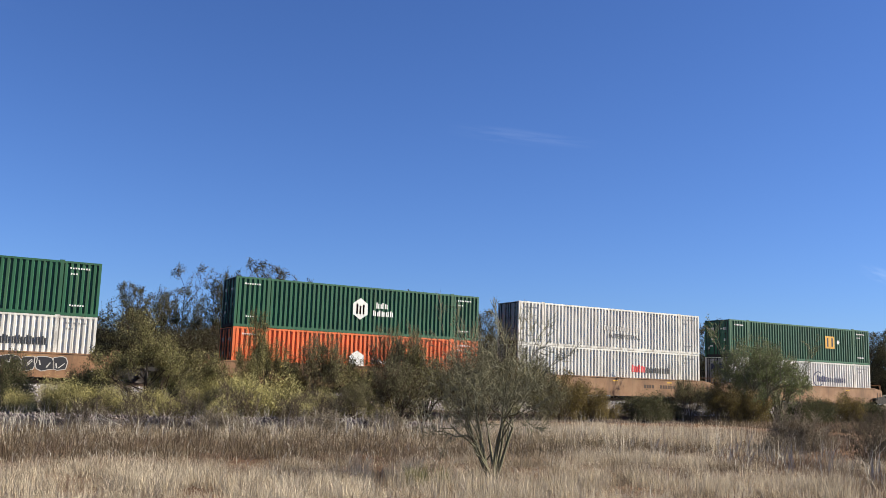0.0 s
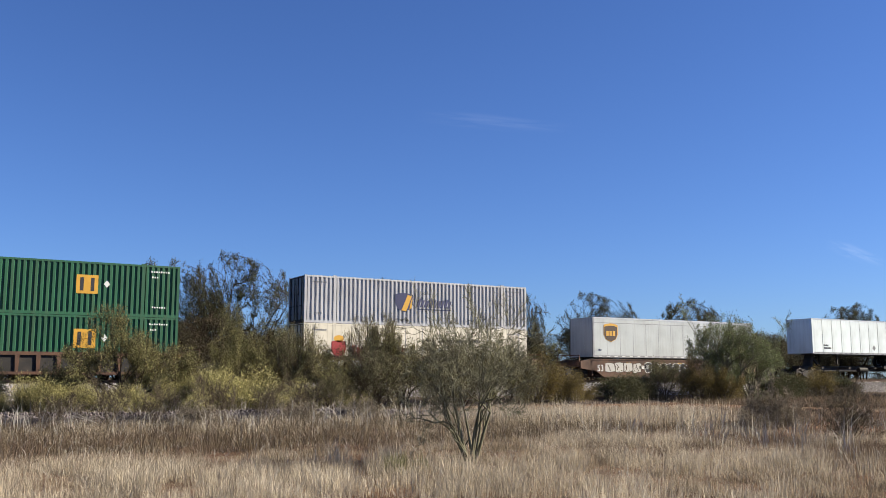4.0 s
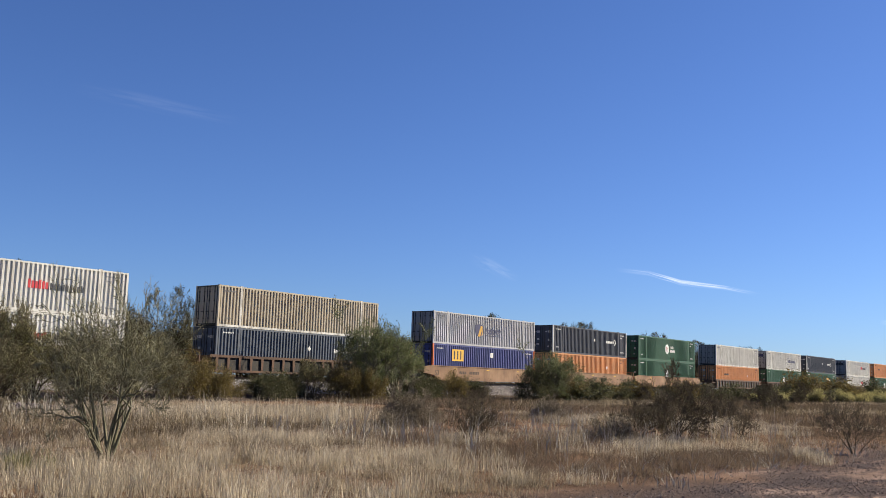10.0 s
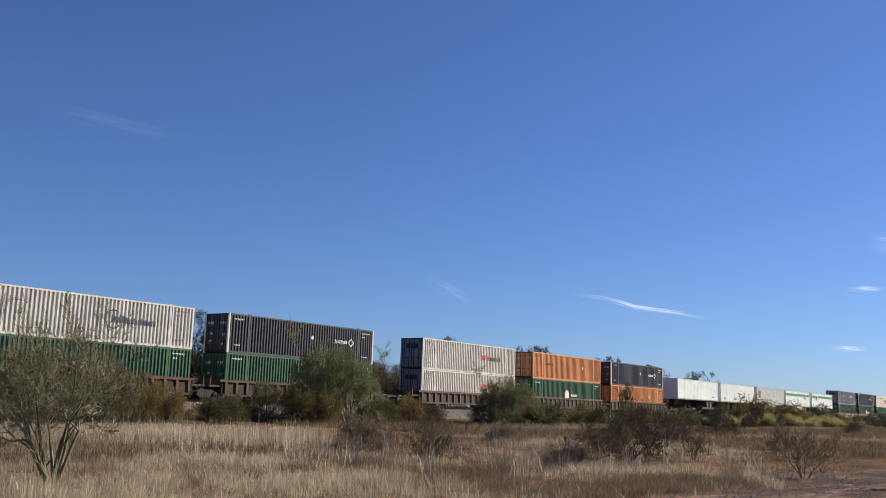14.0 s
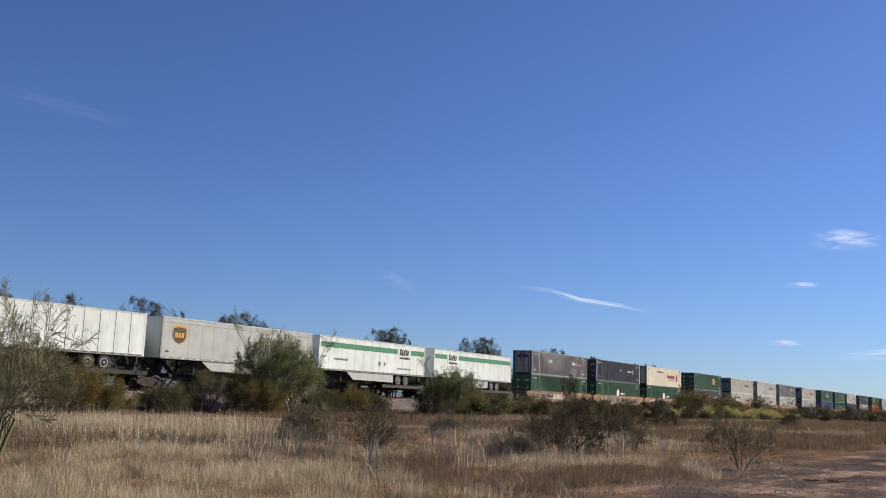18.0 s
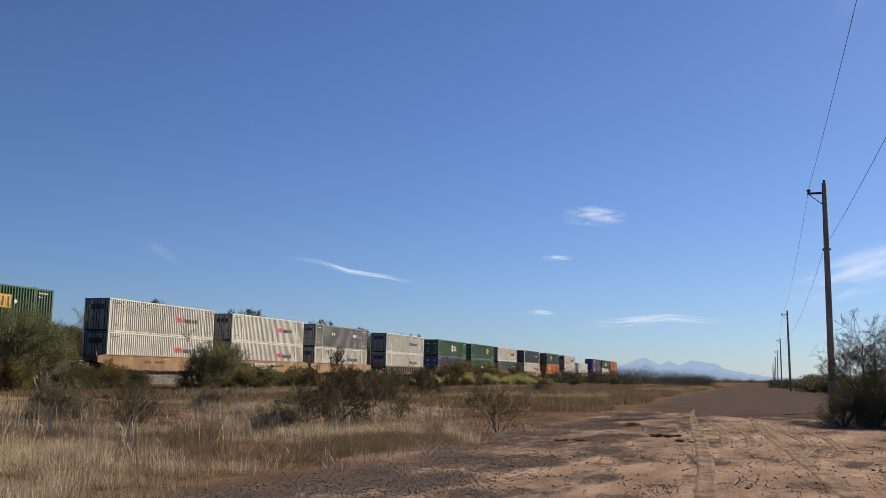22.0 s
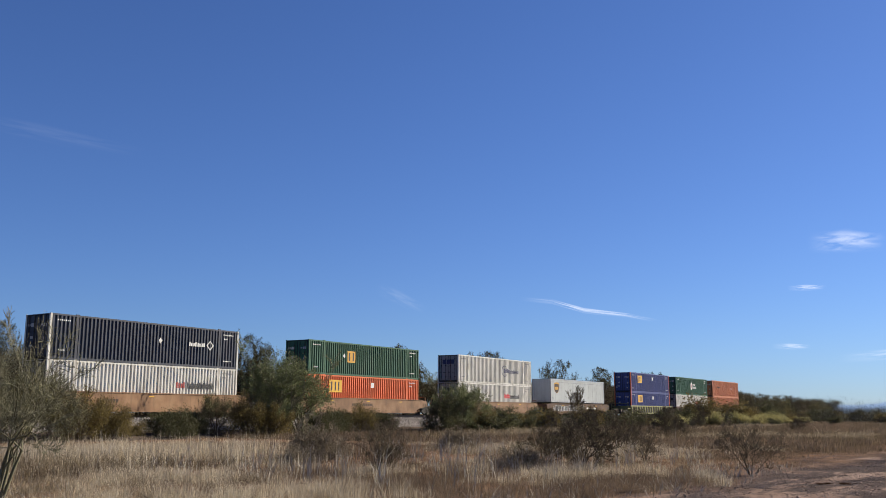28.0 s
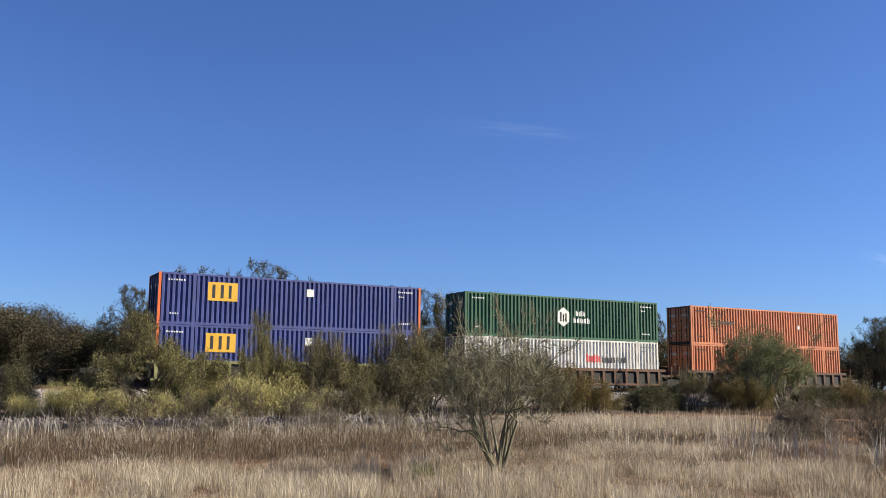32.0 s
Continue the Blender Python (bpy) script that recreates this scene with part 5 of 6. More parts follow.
        part("rear_guard", cached("guard", lambda: Geo().box(7.95, 8.05, -1.1, 1.1, -0.7, -0.6).box(7.95, 8.05, -0.7, -0.6, -0.6, 0).box(7.95, 8.05, 0.6, 0.7, -0.6, 0).mesh("rear_guard", M_BLACK)), t)
        if skirt:
            for s in (-1, 1):
                part("side_skirt", cached(("skirt", s), lambda: Geo().slab([(-3.2, -0.72), (2.9, -0.78), (2.9, -0.04), (-4.2, -0.04)], *sorted((s * 1.22, s * 1.25))).mesh("side_skirt", PAINT["silver"])), t, "pale grey aerodynamic skirt")

    def put(name, geo, ink):
        ob = part(name, geo.mesh(name, INK[ink]), t, kind="stuff" if name in ("lettering", "emblem_bars", "unit_marks") else "")
        ob.location = (0, 0.006, 0)
    if mark == "ups":
        put("emblem_rim", shield(-6.45, 1.72, 1.3, 1.36), "gold")
        put("emblem", shield(-6.45, 1.66, 1.18, 1.16, 0.006), "brown")
        g = Geo()
        for k in range(3):
            g.slab([(-6.88 + k * 0.3, 1.5), (-6.65 + k * 0.3, 1.5), (-6.65 + k * 0.3, 1.85), (-6.88 + k * 0.3, 1.85)], YN - 0.012, YN)
        put("emblem_bars", g, "gold")
        put("unit_marks", bars(-7.6, 0.42, 0.14, [0.1, 0.1], 0.05), "blue")
    elif mark == "averitt":
        put("sign_plate", plate(-7.6, -1.9, 1.85, 2.55), "cobalt")
        g = Geo()
        for x, w in [(-7.4 + 0.42 * k, 0.34) for k in range(7)] + [(-4.2 + 0.29 * k, 0.2) for k in range(7)]:
            g.slab([(x, 2.0), (x + w, 2.0), (x + w + 0.12, 2.4), (x + 0.12, 2.4)], YN - 0.006, YN)
        put("lettering", g, "white")
        put("placard", disc(1.0, 0.75, 0.22, 0.25, 4), "white")
    elif mark == "stripe":
        put("stripe", plate(-7.9, 3.4, 1.95, 2.4), "green")
        put("stripe", plate(5.7, 7.95, 1.95, 2.4), "green")
        put("lettering", bars(3.75, 1.85, 0.62, [0.5, 0.3, 0.45], 0.1, 0.1), "black")
        put("lettering", bars(3.8, 1.5, 0.2, seg(8, 0.16), 0.05), "black")
        put("lettering", bars(3.4, 0.5, 0.14, seg(14, 0.11), 0.06), "grey")
        put("lettering", bars(-6.0, 0.9, 0.2, seg(9, 0.15), 0.06), "grey")
        put("placard", disc(0.6, 0.9, 0.2, 0.22, 10), "grey")
        put("placard", disc(1.4, 0.9, 0.2, 0.22, 4), "grey")
    elif mark == "split":
        put("stripe", plate(-7.95, -5.7, 1.95, 2.4), "green")
        put("stripe", plate(-3.4, 7.9, 1.95, 2.4), "green")
        put("lettering", bars(-5.35, 1.85, 0.62, [0.5, 0.3, 0.45], 0.1, 0.1), "black")
        put("lettering", bars(-5.3, 1.5, 0.2, seg(8, 0.16), 0.05), "black")
        put("lettering", bars(-5.5, 0.5, 0.14, seg(14, 0.11), 0.06), "grey")
    elif mark == "panel":
        put("placard", disc(0.0, 0.55, 0.22, 0.25, 4), "grey")
        put("unit_marks", bars(-6.7, 0.62, 0.15, seg(4, 0.12), 0.04), "black")
        put("unit_marks", bars(-6.7, 0.4, 0.15, seg(6, 0.12), 0.04), "black")
    elif mark == "plain":
        put("unit_marks", bars(5.6, 0.5, 0.16, seg(5, 0.12), 0.05), "grey")
    word = {"ups": "a brown and gold shield emblem", "averitt": "a blue sign plate", "stripe": "a broad green stripe", "split": "a green stripe broken near the front", "panel": "upright panel seams", "plain": "plain weathered sides"}[mark]
    return tagged(t, COLOR_WORD[color] + " highway trailer with " + word, "trailer", "trailers on the train")


def build_train():
    firsts = [u[0] for u in UNITS]
    for i, (s, style, graf, _) in enumerate(UNITS):
        before = s - firsts[i - 1] if i else 99
        after = firsts[i + 1] - s if i + 1 < len(UNITS) else 99
        left = -9.63 if before > 20.2 else None
        right = 9.63 if after > 20.2 else after / 2 + 0.01
        if style == "spine":
            left = -8.4 if before > 18.3 else None
            right = 8.4 if after > 18.3 else after / 2
            car = spine_car(left, right)
        else:
            car = well_car(style, graf or ("graf" if style == "well" else ""), left, right, i)
        MOVING.append((car, s, RAIL_Z))
    for s, up, low, style, graf in STACKS:
        for z, (c, k) in ((RAIL_Z + 0.53, low), (RAIL_Z + 0.53 + HGT + 0.012, up)):
            posts = "white" if k in ("umax", "umaxl") and c == "navy" else "orange" if c == "blue" and k == "emp" else None
            ob = container(c, logo(k), COLOR_WORD[c] + (" smooth-sided container with " if c == "cream" else " corrugated container with ") + MARK_WORD[k], posts, c == "cream")
            tagged(ob, group="containers on the train")
            MOVING.append((ob, s, z))
    for s, c, k, m, q in TRAILERS:
        ob = trailer(c, k, m, q)
        MOVING.append((ob, s, RAIL_Z + (2.19 if m == "spine" else 1.63)))


build_train()

# ---- plants ----
def grow(rng, p, d, length, radius, depth, spread, lift, segs, tips, kids=(2, 4), bend=0.18):
    """Limbs from p along d, forking down to twigs; segs gets (start, end, radii), tips (end, way)."""
    q, r = p, radius
    n = 3 if depth > 0 else 2
    for i in range(n):
        d = (d + Vector((rng.gauss(0, bend), rng.gauss(0, bend), rng.gauss(0, bend) + lift * 0.12))).normalized()
        e = q + d * (length / n)
        r2 = r * 0.86
        segs.append((q, e, r, r2, depth))
        q, r = e, r2
        if depth > 0 and rng.random() < (0.35 if i == 0 else 0.7):
            side = (d + Vector((rng.gauss(0, spread), rng.gauss(0, spread), rng.gauss(0, spread * 0.6) + lift * 0.2))).normalized()
            grow(rng, q, side, length * rng.uniform(0.5, 0.75), r * 0.6, depth - 1, spread, lift, segs, tips, kids, bend)
    if depth > 0:
        for _ in range(rng.randint(*kids)):
            side = (d + Vector((rng.gauss(0, spread), rng.gauss(0, spread), rng.gauss(0, spread * 0.7) + lift * 0.2))).normalized()
            grow(rng, q, side, length * rng.uniform(0.48, 0.78), r * 0.7, depth - 1, spread, lift, segs, tips, kids, bend)
    else:
        tips.append((q, d))


def limb_mesh(name, segs, material, sides=5, least=0.004):
    v, quads = [], []
    for a, b, r0, r1, depth in segs:
        d = b - a
        if d.length < 1e-6:
            continue
        d.normalize()
        u = d.orthogonal().normalized()
        w = d.cross(u)
        n = sides if depth > 1 else 3
        k = len(v)
        for p, r in ((a, max(r0, least)), (b, max(r1, least))):
            v += [tuple(p + (u * math.cos(j * math.tau / n) + w * math.sin(j * math.tau / n)) * r) for j in range(n)]
        quads += [(k + j, k + (j + 1) % n, k + n + (j + 1) % n, k + n + j) for j in range(n)]
    return array_mesh(name, v, quads, np.zeros((0, 3)), material)


def leaf_mesh(name, pts, size, material, seed, long=1.6, droop=0.0):
    """Small pointed leaves or leaf sprays at the points."""
    rng = np.random.default_rng(seed)
    n = len(pts)
    p = np.asarray(pts)
    a = rng.normal(0, 1, (n, 3))
    a[:, 2] = a[:, 2] * 0.7 - droop
    a /= np.linalg.norm(a, axis=1)[:, None] + 1e-9
    b = np.cross(a, rng.normal(0, 1, (n, 3)))
    b /= np.linalg.norm(b, axis=1)[:, None] + 1e-9
    s = rng.uniform(0.5, 1.3, (n, 1)) * size
    v = np.stack([p, p + a * s * long * 0.5 + b * s * 0.42, p + a * s * long, p + a * s * long * 0.5 - b * s * 0.42], 1)
    quads = np.arange(n * 4).reshape(n, 4)
    return array_mesh(name, v.reshape(-1, 3), quads, np.zeros((0, 3)), material)


def spread_on(segs, count, radius, seed, most=1, squash=0.8):
    """Points scattered about the thin limbs."""
    rng = np.random.default_rng(seed)
    thin = [g for g in segs if g[4] <= most]
    a, b = np.array([g[0] for g in thin]), np.array([g[1] for g in thin])
    k = rng.integers(0, len(thin), count)
    p = a[k] + (b[k] - a[k]) * rng.uniform(0, 1.0, (count, 1))
    d = np.clip(rng.normal(0, 1, (count, 3)), -1.2, 1.2) * radius
    d[:, 2] *= squash
    return p + d


def plant(name, label, category, seed, stems, length, radius, depth, spread, lift, bark, leaf=None, count=0, size=0.06, cloud=0.12, splay=0.5, kids=(2, 3), bend=0.18, least=0.004, long=1.6, group="", most=1, dome=0.0):
    rng = random.Random(seed)
    ob = new(name)
    segs, tips = [], []
    for i in range(stems):
        a = math.tau * (i + rng.uniform(-0.3, 0.3)) / stems
        t = rng.uniform(0.25, 1) * splay
        d = Vector((math.cos(a) * t, math.sin(a) * t, 1)).normalized()
        grow(rng, Vector((math.cos(a) * radius * 0.35, math.sin(a) * radius * 0.35, -0.1)), d, length * rng.uniform(0.8, 1.15), radius, depth, spread, lift, segs, tips, kids, bend)
    segs = [g for g in segs if g[1].z > 0.02]
    if dome:
        # keep to a rounded crown
        zt = float(np.percentile([g[1].z for g in segs], 95))
        rt = float(np.percentile([math.hypot(g[1].x, g[1].y) for g in segs], 90))
        mid = Vector((0, 0, 0.5 * zt))

        def drawn(p):
            o = p - mid
            rho = math.sqrt((o.x ** 2 + o.y ** 2) / rt ** 2 + (o.z / (0.52 * zt)) ** 2)
            return p if rho < dome else mid + o * ((dome + 0.3 * (rho - dome)) / rho)
        segs = [(drawn(g[0]), drawn(g[1]), *g[2:]) for g in segs]
    part("trunk", limb_mesh("trunk", segs, bark, 6, least), ob)
    if leaf:
        pts = spread_on(segs, count, cloud, seed, most)
        part("crown", leaf_mesh("crown", pts[pts[:, 2] > 0.05], size, leaf, seed, long), ob)
    return tagged(ob, label, category, group)


def top_of(p):
    """Height of a plant's highest leaf or twig."""
    return float(np.percentile([v.co.z for c in p.children for v in c.data.vertices], 98))


def reach_of(p):
    """Half the width of a plant's crown."""
    r = np.concatenate([[math.hypot(v.co.x, v.co.y) for v in c.data.vertices] for c in p.children])
    return float(np.percentile(r, 96))


def brush(name, label, seed, n, h, r, mats, width=0.012, lean=0.7, dome=0.3, tipn=0, group=""):
    """A low bush of many fine upright stems from one root, with bright tips."""
    rng = np.random.default_rng(seed)
    ob = new(name)
    # several billows of unlike height share the root
    m = 7
    ca, ct = rng.uniform(0, 6.283, m), np.sqrt(rng.uniform(0.05, 1, m)) * 0.72
    ch, cr = rng.uniform(0.6, 1.05, m), rng.uniform(0.38, 0.62, m)
    j = rng.integers(0, m, n)
    a, t = rng.uniform(0, 6.283, n), np.sqrt(rng.uniform(0, 1, n))
    cx, cy = np.cos(ca) * ct * r, np.sin(ca) * ct * r
    base = np.stack([cx[j] * 0.6 + np.cos(a) * t * r * 0.12, cy[j] * 0.6 + np.sin(a) * t * r * 0.12, np.full(n, -0.03)], 1)
    hh = h * ch[j] * (1 - 1.5 * dome * t * t) * rng.uniform(0.6, 1.12, n)
    tip = np.stack([cx[j] + np.cos(a) * t * r * cr[j], cy[j] + np.sin(a) * t * r * cr[j], hh], 1) + rng.normal(0, 0.045 * r, (n, 3))
    mid = (base + tip) / 2 + rng.normal(0, 0.07 * r, (n, 3))
    b = rng.uniform(0, 6.283, n)
    w = np.stack([np.cos(b), np.sin(b), np.zeros(n)], 1) * width
    v = np.stack([base - w, base + w, mid - w, mid + w, tip], 1)
    k = np.arange(n)[:, None] * 5
    part("stem_tuft", array_mesh("stem_tuft", v.reshape(-1, 3), k + np.array([[0, 1, 3, 2]]), k + np.array([[2, 3, 4]]), mats[0]), ob)
    if tipn:
        m = rng.integers(0, n, tipn)
        u = rng.uniform(0.62, 1.06, (tipn, 1))
        pts = mid[m] + (tip[m] - mid[m]) * u + rng.normal(0, 0.04 * h, (tipn, 3))
        part("foliage", leaf_mesh("foliage", pts, 0.014 * max(0.8, h), mats[1], seed, 4.5, -0.9), ob)
    return tagged(ob, label, "bush", group)


def at(x, y, turn=0.0, s=1.0, z=None, sz=None):
    return Matrix.Translation((x, y, ground_height(x, y) if z is None else z)) @ Matrix.Rotation(radians(turn), 4, "Z") @ Matrix.Diagonal((s, s, sz or s, 1))


def make_near_plants():
    rng = random.Random(11)
    # the lone sapling in the field
    t = plant("palo_verde", "nearly bare palo verde sapling with fine grey-green twigs", "tree", 3, 8, 0.66, 0.026, 5, 0.58, 0.22, M_STEM, M_LEAF["grey"], 5500, 0.010, 0.025, 0.85, (1, 3), 0.17, 0.0025)
    k = 2.95 / top_of(t)
    t.matrix_basis = at(9.5, 15.2, 40, 1.32 / reach_of(t), None, k)
    # kinds of bush, each built once
    a = plant("mesquite", "open mesquite bush with small olive leaves and dark stems", "bush", 5, 8, 1.05, 0.045, 4, 0.5, 0.3, M_BARK, M_LEAF["olive"], 34000, 0.032, 0.11, 0.8, (1, 3), 0.2, 0.005, group="mesquites below the bank")
    b = plant("mesquite", "rounded mesquite bush with dense dull green leaves", "bush", 9, 9, 1.0, 0.04, 4, 0.55, 0.2, M_BARK, M_LEAF["olive"], 26000, 0.032, 0.13, 1.0, (1, 3), 0.2, 0.005, group="mesquites below the bank")
    w = plant("mesquite", "airy mesquite bush with pale olive leaves", "bush", 12, 11, 0.95, 0.03, 4, 0.5, 0.3, M_TWIG, M_LEAF["pale"], 18000, 0.028, 0.10, 0.8, (1, 3), 0.2, 0.005, group="mesquites below the bank")
    c = plant("palo_verde", "broad green palo verde bush with fine dense foliage", "bush", 14, 9, 1.25, 0.06, 4, 0.55, 0.22, M_GBARK, M_LEAF["plume"], 25000, 0.032, 0.075, 1.05, (1, 3), 0.18, 0.006, group="palo verdes below the bank", most=1)
    g = plant("creosote", "grey-green creosote bush with thin crowded twigs", "bush", 21, 12, 0.85, 0.025, 3, 0.6, 0.2, M_TWIG, M_LEAF["grey"], 10000, 0.036, 0.12, 1.0, (1, 3), 0.2, 0.005, group="creosotes below the bank")
    r = plant("creosote", "brownish green creosote bush with thin crowded twigs", "bush", 25, 12, 0.8, 0.025, 3, 0.6, 0.2, M_TWIG, M_LEAF["rust"], 14000, 0.04, 0.14, 1.1, (2, 3), 0.2, 0.005, group="creosotes below the bank")
    d = plant("creosote", "dark green low creosote bush beside the bank", "bush", 27, 12, 0.75, 0.025, 3, 0.65, 0.1, M_TWIG, M_LEAF["dark"], 14000, 0.045, 0.15, 1.2, (2, 3), 0.2, 0.005, group="creosotes below the bank", most=2)
    d2 = plant("creosote", "dense dark green bush beside the dirt road", "bush", 29, 14, 0.75, 0.03, 3, 0.7, 0.05, M_TWIG, M_LEAF["dark"], 15000, 0.026, 0.13, 1.4, (1, 3), group="bushes by the road", most=2)
    f1 = plant("field_mesquite", "twiggy grey-green mesquite bush with sparse small leaves", "bush", 33, 6, 0.7, 0.02, 5, 0.5, 0.25, M_TWIG, M_LEAF["grey"], 3500, 0.016, 0.06, 0.95, (1, 3), 0.22, 0.004, group="mesquites in the field")
    s1 = plant("shrub", "bare dark shrub with tangled thin twigs", "shrub", 31, 6, 0.5, 0.013, 4, 0.55, 0.25, M_TWIG, M_LEAF["grey"], 500, 0.016, 0.05, 0.9, (1, 3), 0.2, 0.0035, group="bare shrubs in the field")
    s2 = plant("shrub", "tangled grey dry brush heap", "shrub", 37, 20, 0.42, 0.010, 4, 0.8, 0.0, M_DRYTWIG, M_LEAF["tawny"], 3000, 0.016, 0.06, 1.4, (1, 3), 0.25, 0.004, group="bare shrubs in the field")
    kinds = [brush("rabbitbrush", "low yellow-green rabbitbrush with feathery tips", 50 + i, 2400, 1.35, 1.0, (M_LEAF["olive"], M_LEAF["yellow"]), 0.005, tipn=8000, group="rabbitbrush along the bank") for i in range(5)]
    mat_kind = brush("dead_weed_mat", "low brown mat of dead weeds on the dirt road", 58, 1500, 0.5, 1.0, (M_DEADWEED, M_DEADWEED), 0.006, tipn=2500, group="dead weeds on the road")
    fd = plant("far_shrub", "dark green desert shrub far along the bank", "shrub", 28, 9, 0.8, 0.03, 2, 0.65, 0.1, M_TWIG, M_LEAF["dark"], 4200, 0.065, 0.18, 1.2, (2, 3), 0.2, 0.01, group="far shrubs along the bank", most=2)
    fr = plant("far_shrub", "brownish desert shrub far along the bank", "shrub", 26, 9, 0.8, 0.03, 2, 0.65, 0.1, M_TWIG, M_LEAF["rust"], 4000, 0.065, 0.18, 1.2, (2, 3), 0.2, 0.01, group="far shrubs along the bank", most=2)
    every = (fd, fr, a, b, w, c, g, r, d, d2, f1, s1, s2, mat_kind, *kinds)
    used = {}
    size = {p.name: (top_of(p), reach_of(p)) for p in every}

    def put(p, x, y, s, sz=None, z=None):
        m = at(x, y, rng.uniform(0, 360), s, z, sz)
        if p.name in used:
            copy_thing(p, m).matrix_basis = m
        else:
            used[p.name] = 1
            p.matrix_basis = m

    def sized(p, x, y, h, half):
        """Stands a plant by its height and half its width."""
        put(p, x, y, half / size[p.name][1], h / size[p.name][0])
    for p, x, y, h, half in [
            # mesquites below the bank
            (a, 9.0, 43.6, 4.3, 2.7), (a, 14.3, 44.0, 4.6, 1.7), (w, 17.2, 44.2, 4.0, 1.2), (b, 19.2, 44.4, 3.2, 2.0), (w, 21.8, 44.2, 4.5, 1.6), (b, 23.4, 44.4, 3.6, 2.2), (g, 21.0, 43.0, 2.8, 1.8), (g, 25.4, 43.8, 3.5, 2.0), (g, 27.4, 44.8, 3.3, 1.8),
            (b, 29.6, 45.4, 3.5, 1.9), (g, 31.6, 45.6, 3.0, 1.7), (r, 33.6, 46.2, 2.6, 1.7), (r, 35.8, 46.6, 2.2, 1.6), (r, 11.6, 45.4, 2.6, 1.5), (r, 16.0, 45.2, 2.5, 1.4), (d, 3.4, 46.0, 2.4, 0.9), (d, 6.4, 45.6, 2.0, 1.2), (g, 24.6, 41.6, 1.6, 1.1), (w, 18.4, 42.0, 1.7, 0.9), (w, 11.8, 42.0, 1.4, 0.8), (w, 15.4, 41.8, 1.2, 0.9),
            # palo verdes further along
            (c, 49.2, 46.2, 5.7, 3.1), (c, 52.4, 46.6, 4.7, 3.0), (r, 46.2, 45.6, 2.6, 1.5), (r, 47.8, 44.8, 2.0, 1.5), (w, 44.0, 46.4, 2.6, 1.4), (c, 69.5, 44.0, 4.2, 2.8), (g, 71.4, 44.4, 3.4, 1.6), (d, 67.2, 43.6, 2.8, 1.7), (r, 72.6, 44.0, 2.4, 1.6),
            # shrubs standing in the field
            (f1, 26.2, 12.2, 2.2, 1.3), (f1, 27.6, 14.0, 1.1, 1.3), (s2, 24.9, 13.4, 0.6, 0.9), (s1, 26.8, 7.3, 1.45, 0.95), (s1, 21.0, 15.8, 1.35, 0.95), (s1, 20.2, 15.0, 0.8, 0.7), (s2, 24.2, 21.0, 1.3, 1.05), (s2, 25.6, 21.6, 0.8, 0.9), (s2, 22.8, 20.4, 0.5, 0.8),
            (f1, 48, 20, 1.7, 1.5), (s1, 42, 17, 1.2, 1.0), (f1, 66, 24, 2.0, 1.6), (s1, 40, 30, 1.3, 1.0), (f1, 34, 16.5, 1.1, 1.2), (s2, 57, 27, 1.1, 1.4), (f1, 84, 30, 2.0, 1.8), (f1, 100, 22, 1.6, 1.6), (s1, 31, 12.0, 0.9, 0.7), (s2, 38, 24, 0.9, 1.1), (f1, 112, 36, 2.4, 1.9),
            (s1, 6.0, 31.0, 1.5, 0.9), (s1, 7.6, 32.0, 1.3, 0.9), (s1, 9.6, 31.5, 1.6, 1.0), (s1, 11.6, 32.5, 1.3, 0.9), (s1, 13.6, 33.6, 1.4, 1.0), (s1, 4.4, 31.6, 1.1, 0.8), (s2, 8.4, 30.4, 0.7, 0.9), (s2, 12.4, 31.0, 0.7, 1.0), (s2, 15.5, 32.5, 0.8, 1.1), (s2, 5.4, 35.4, 0.5, 1.0), (s2, 14.4, 36.4, 0.6, 1.0)]:
        sized(p, x, y, h, half)
    for x, y, s, p in [(40.5, 47, 0.85, d), (43, 47.6, 0.9, d), (37.5, 47.5, 0.7, r), (57, 47, 0.85, d), (60, 47.2, 0.95, r), (62.8, 46.9, 0.9, d), (54.5, 46.8, 0.8, d), (78, 46, 0.75, d), (82, 46.5, 0.95, d), (86, 46.6, 0.9, r),
                       (74.5, 46.5, 0.8, r), (92, 46.8, 0.7, d), (99, 47, 0.8, d), (107, 46.5, 1.0, d), (112, 44, 0.75, g), (134, 40, 0.95, g), (150, 42, 1.25, d), (158, 43, 1.1, r), (170, 42, 0.9, d), (139, 45, 0.9, d), (125, 46, 0.75, d),
                       (185, 43, 1.0, d), (200, 44, 1.1, r), (215, 42, 0.9, d), (230, 45, 1.2, d), (250, 42, 1.3, d), (120, 39, 0.6, g), (145, 36, 0.6, d), (176, 33, 0.8, d), (205, 30, 0.8, r), (240, 33, 1.1, d)]:
        sized(p if x < 80 else fr if p is r else fd, x, y, 2.1 * s * rng.uniform(0.8, 1.15), 1.9 * s * rng.uniform(0.8, 1.2))
    x = 72.0
    while x < 300:
        h = rng.uniform(0.6, 2.0) * (1.0 if rng.random() < 0.85 else 1.7) * (1 + x / 500)
        sized(rng.choice((fd, fr, fd)), x, rng.uniform(42.0, 48.4), h, h * rng.uniform(0.7, 1.3))
        x += abs(rng.gauss(0, 1)) * (2.2 + x / 90) + 0.5
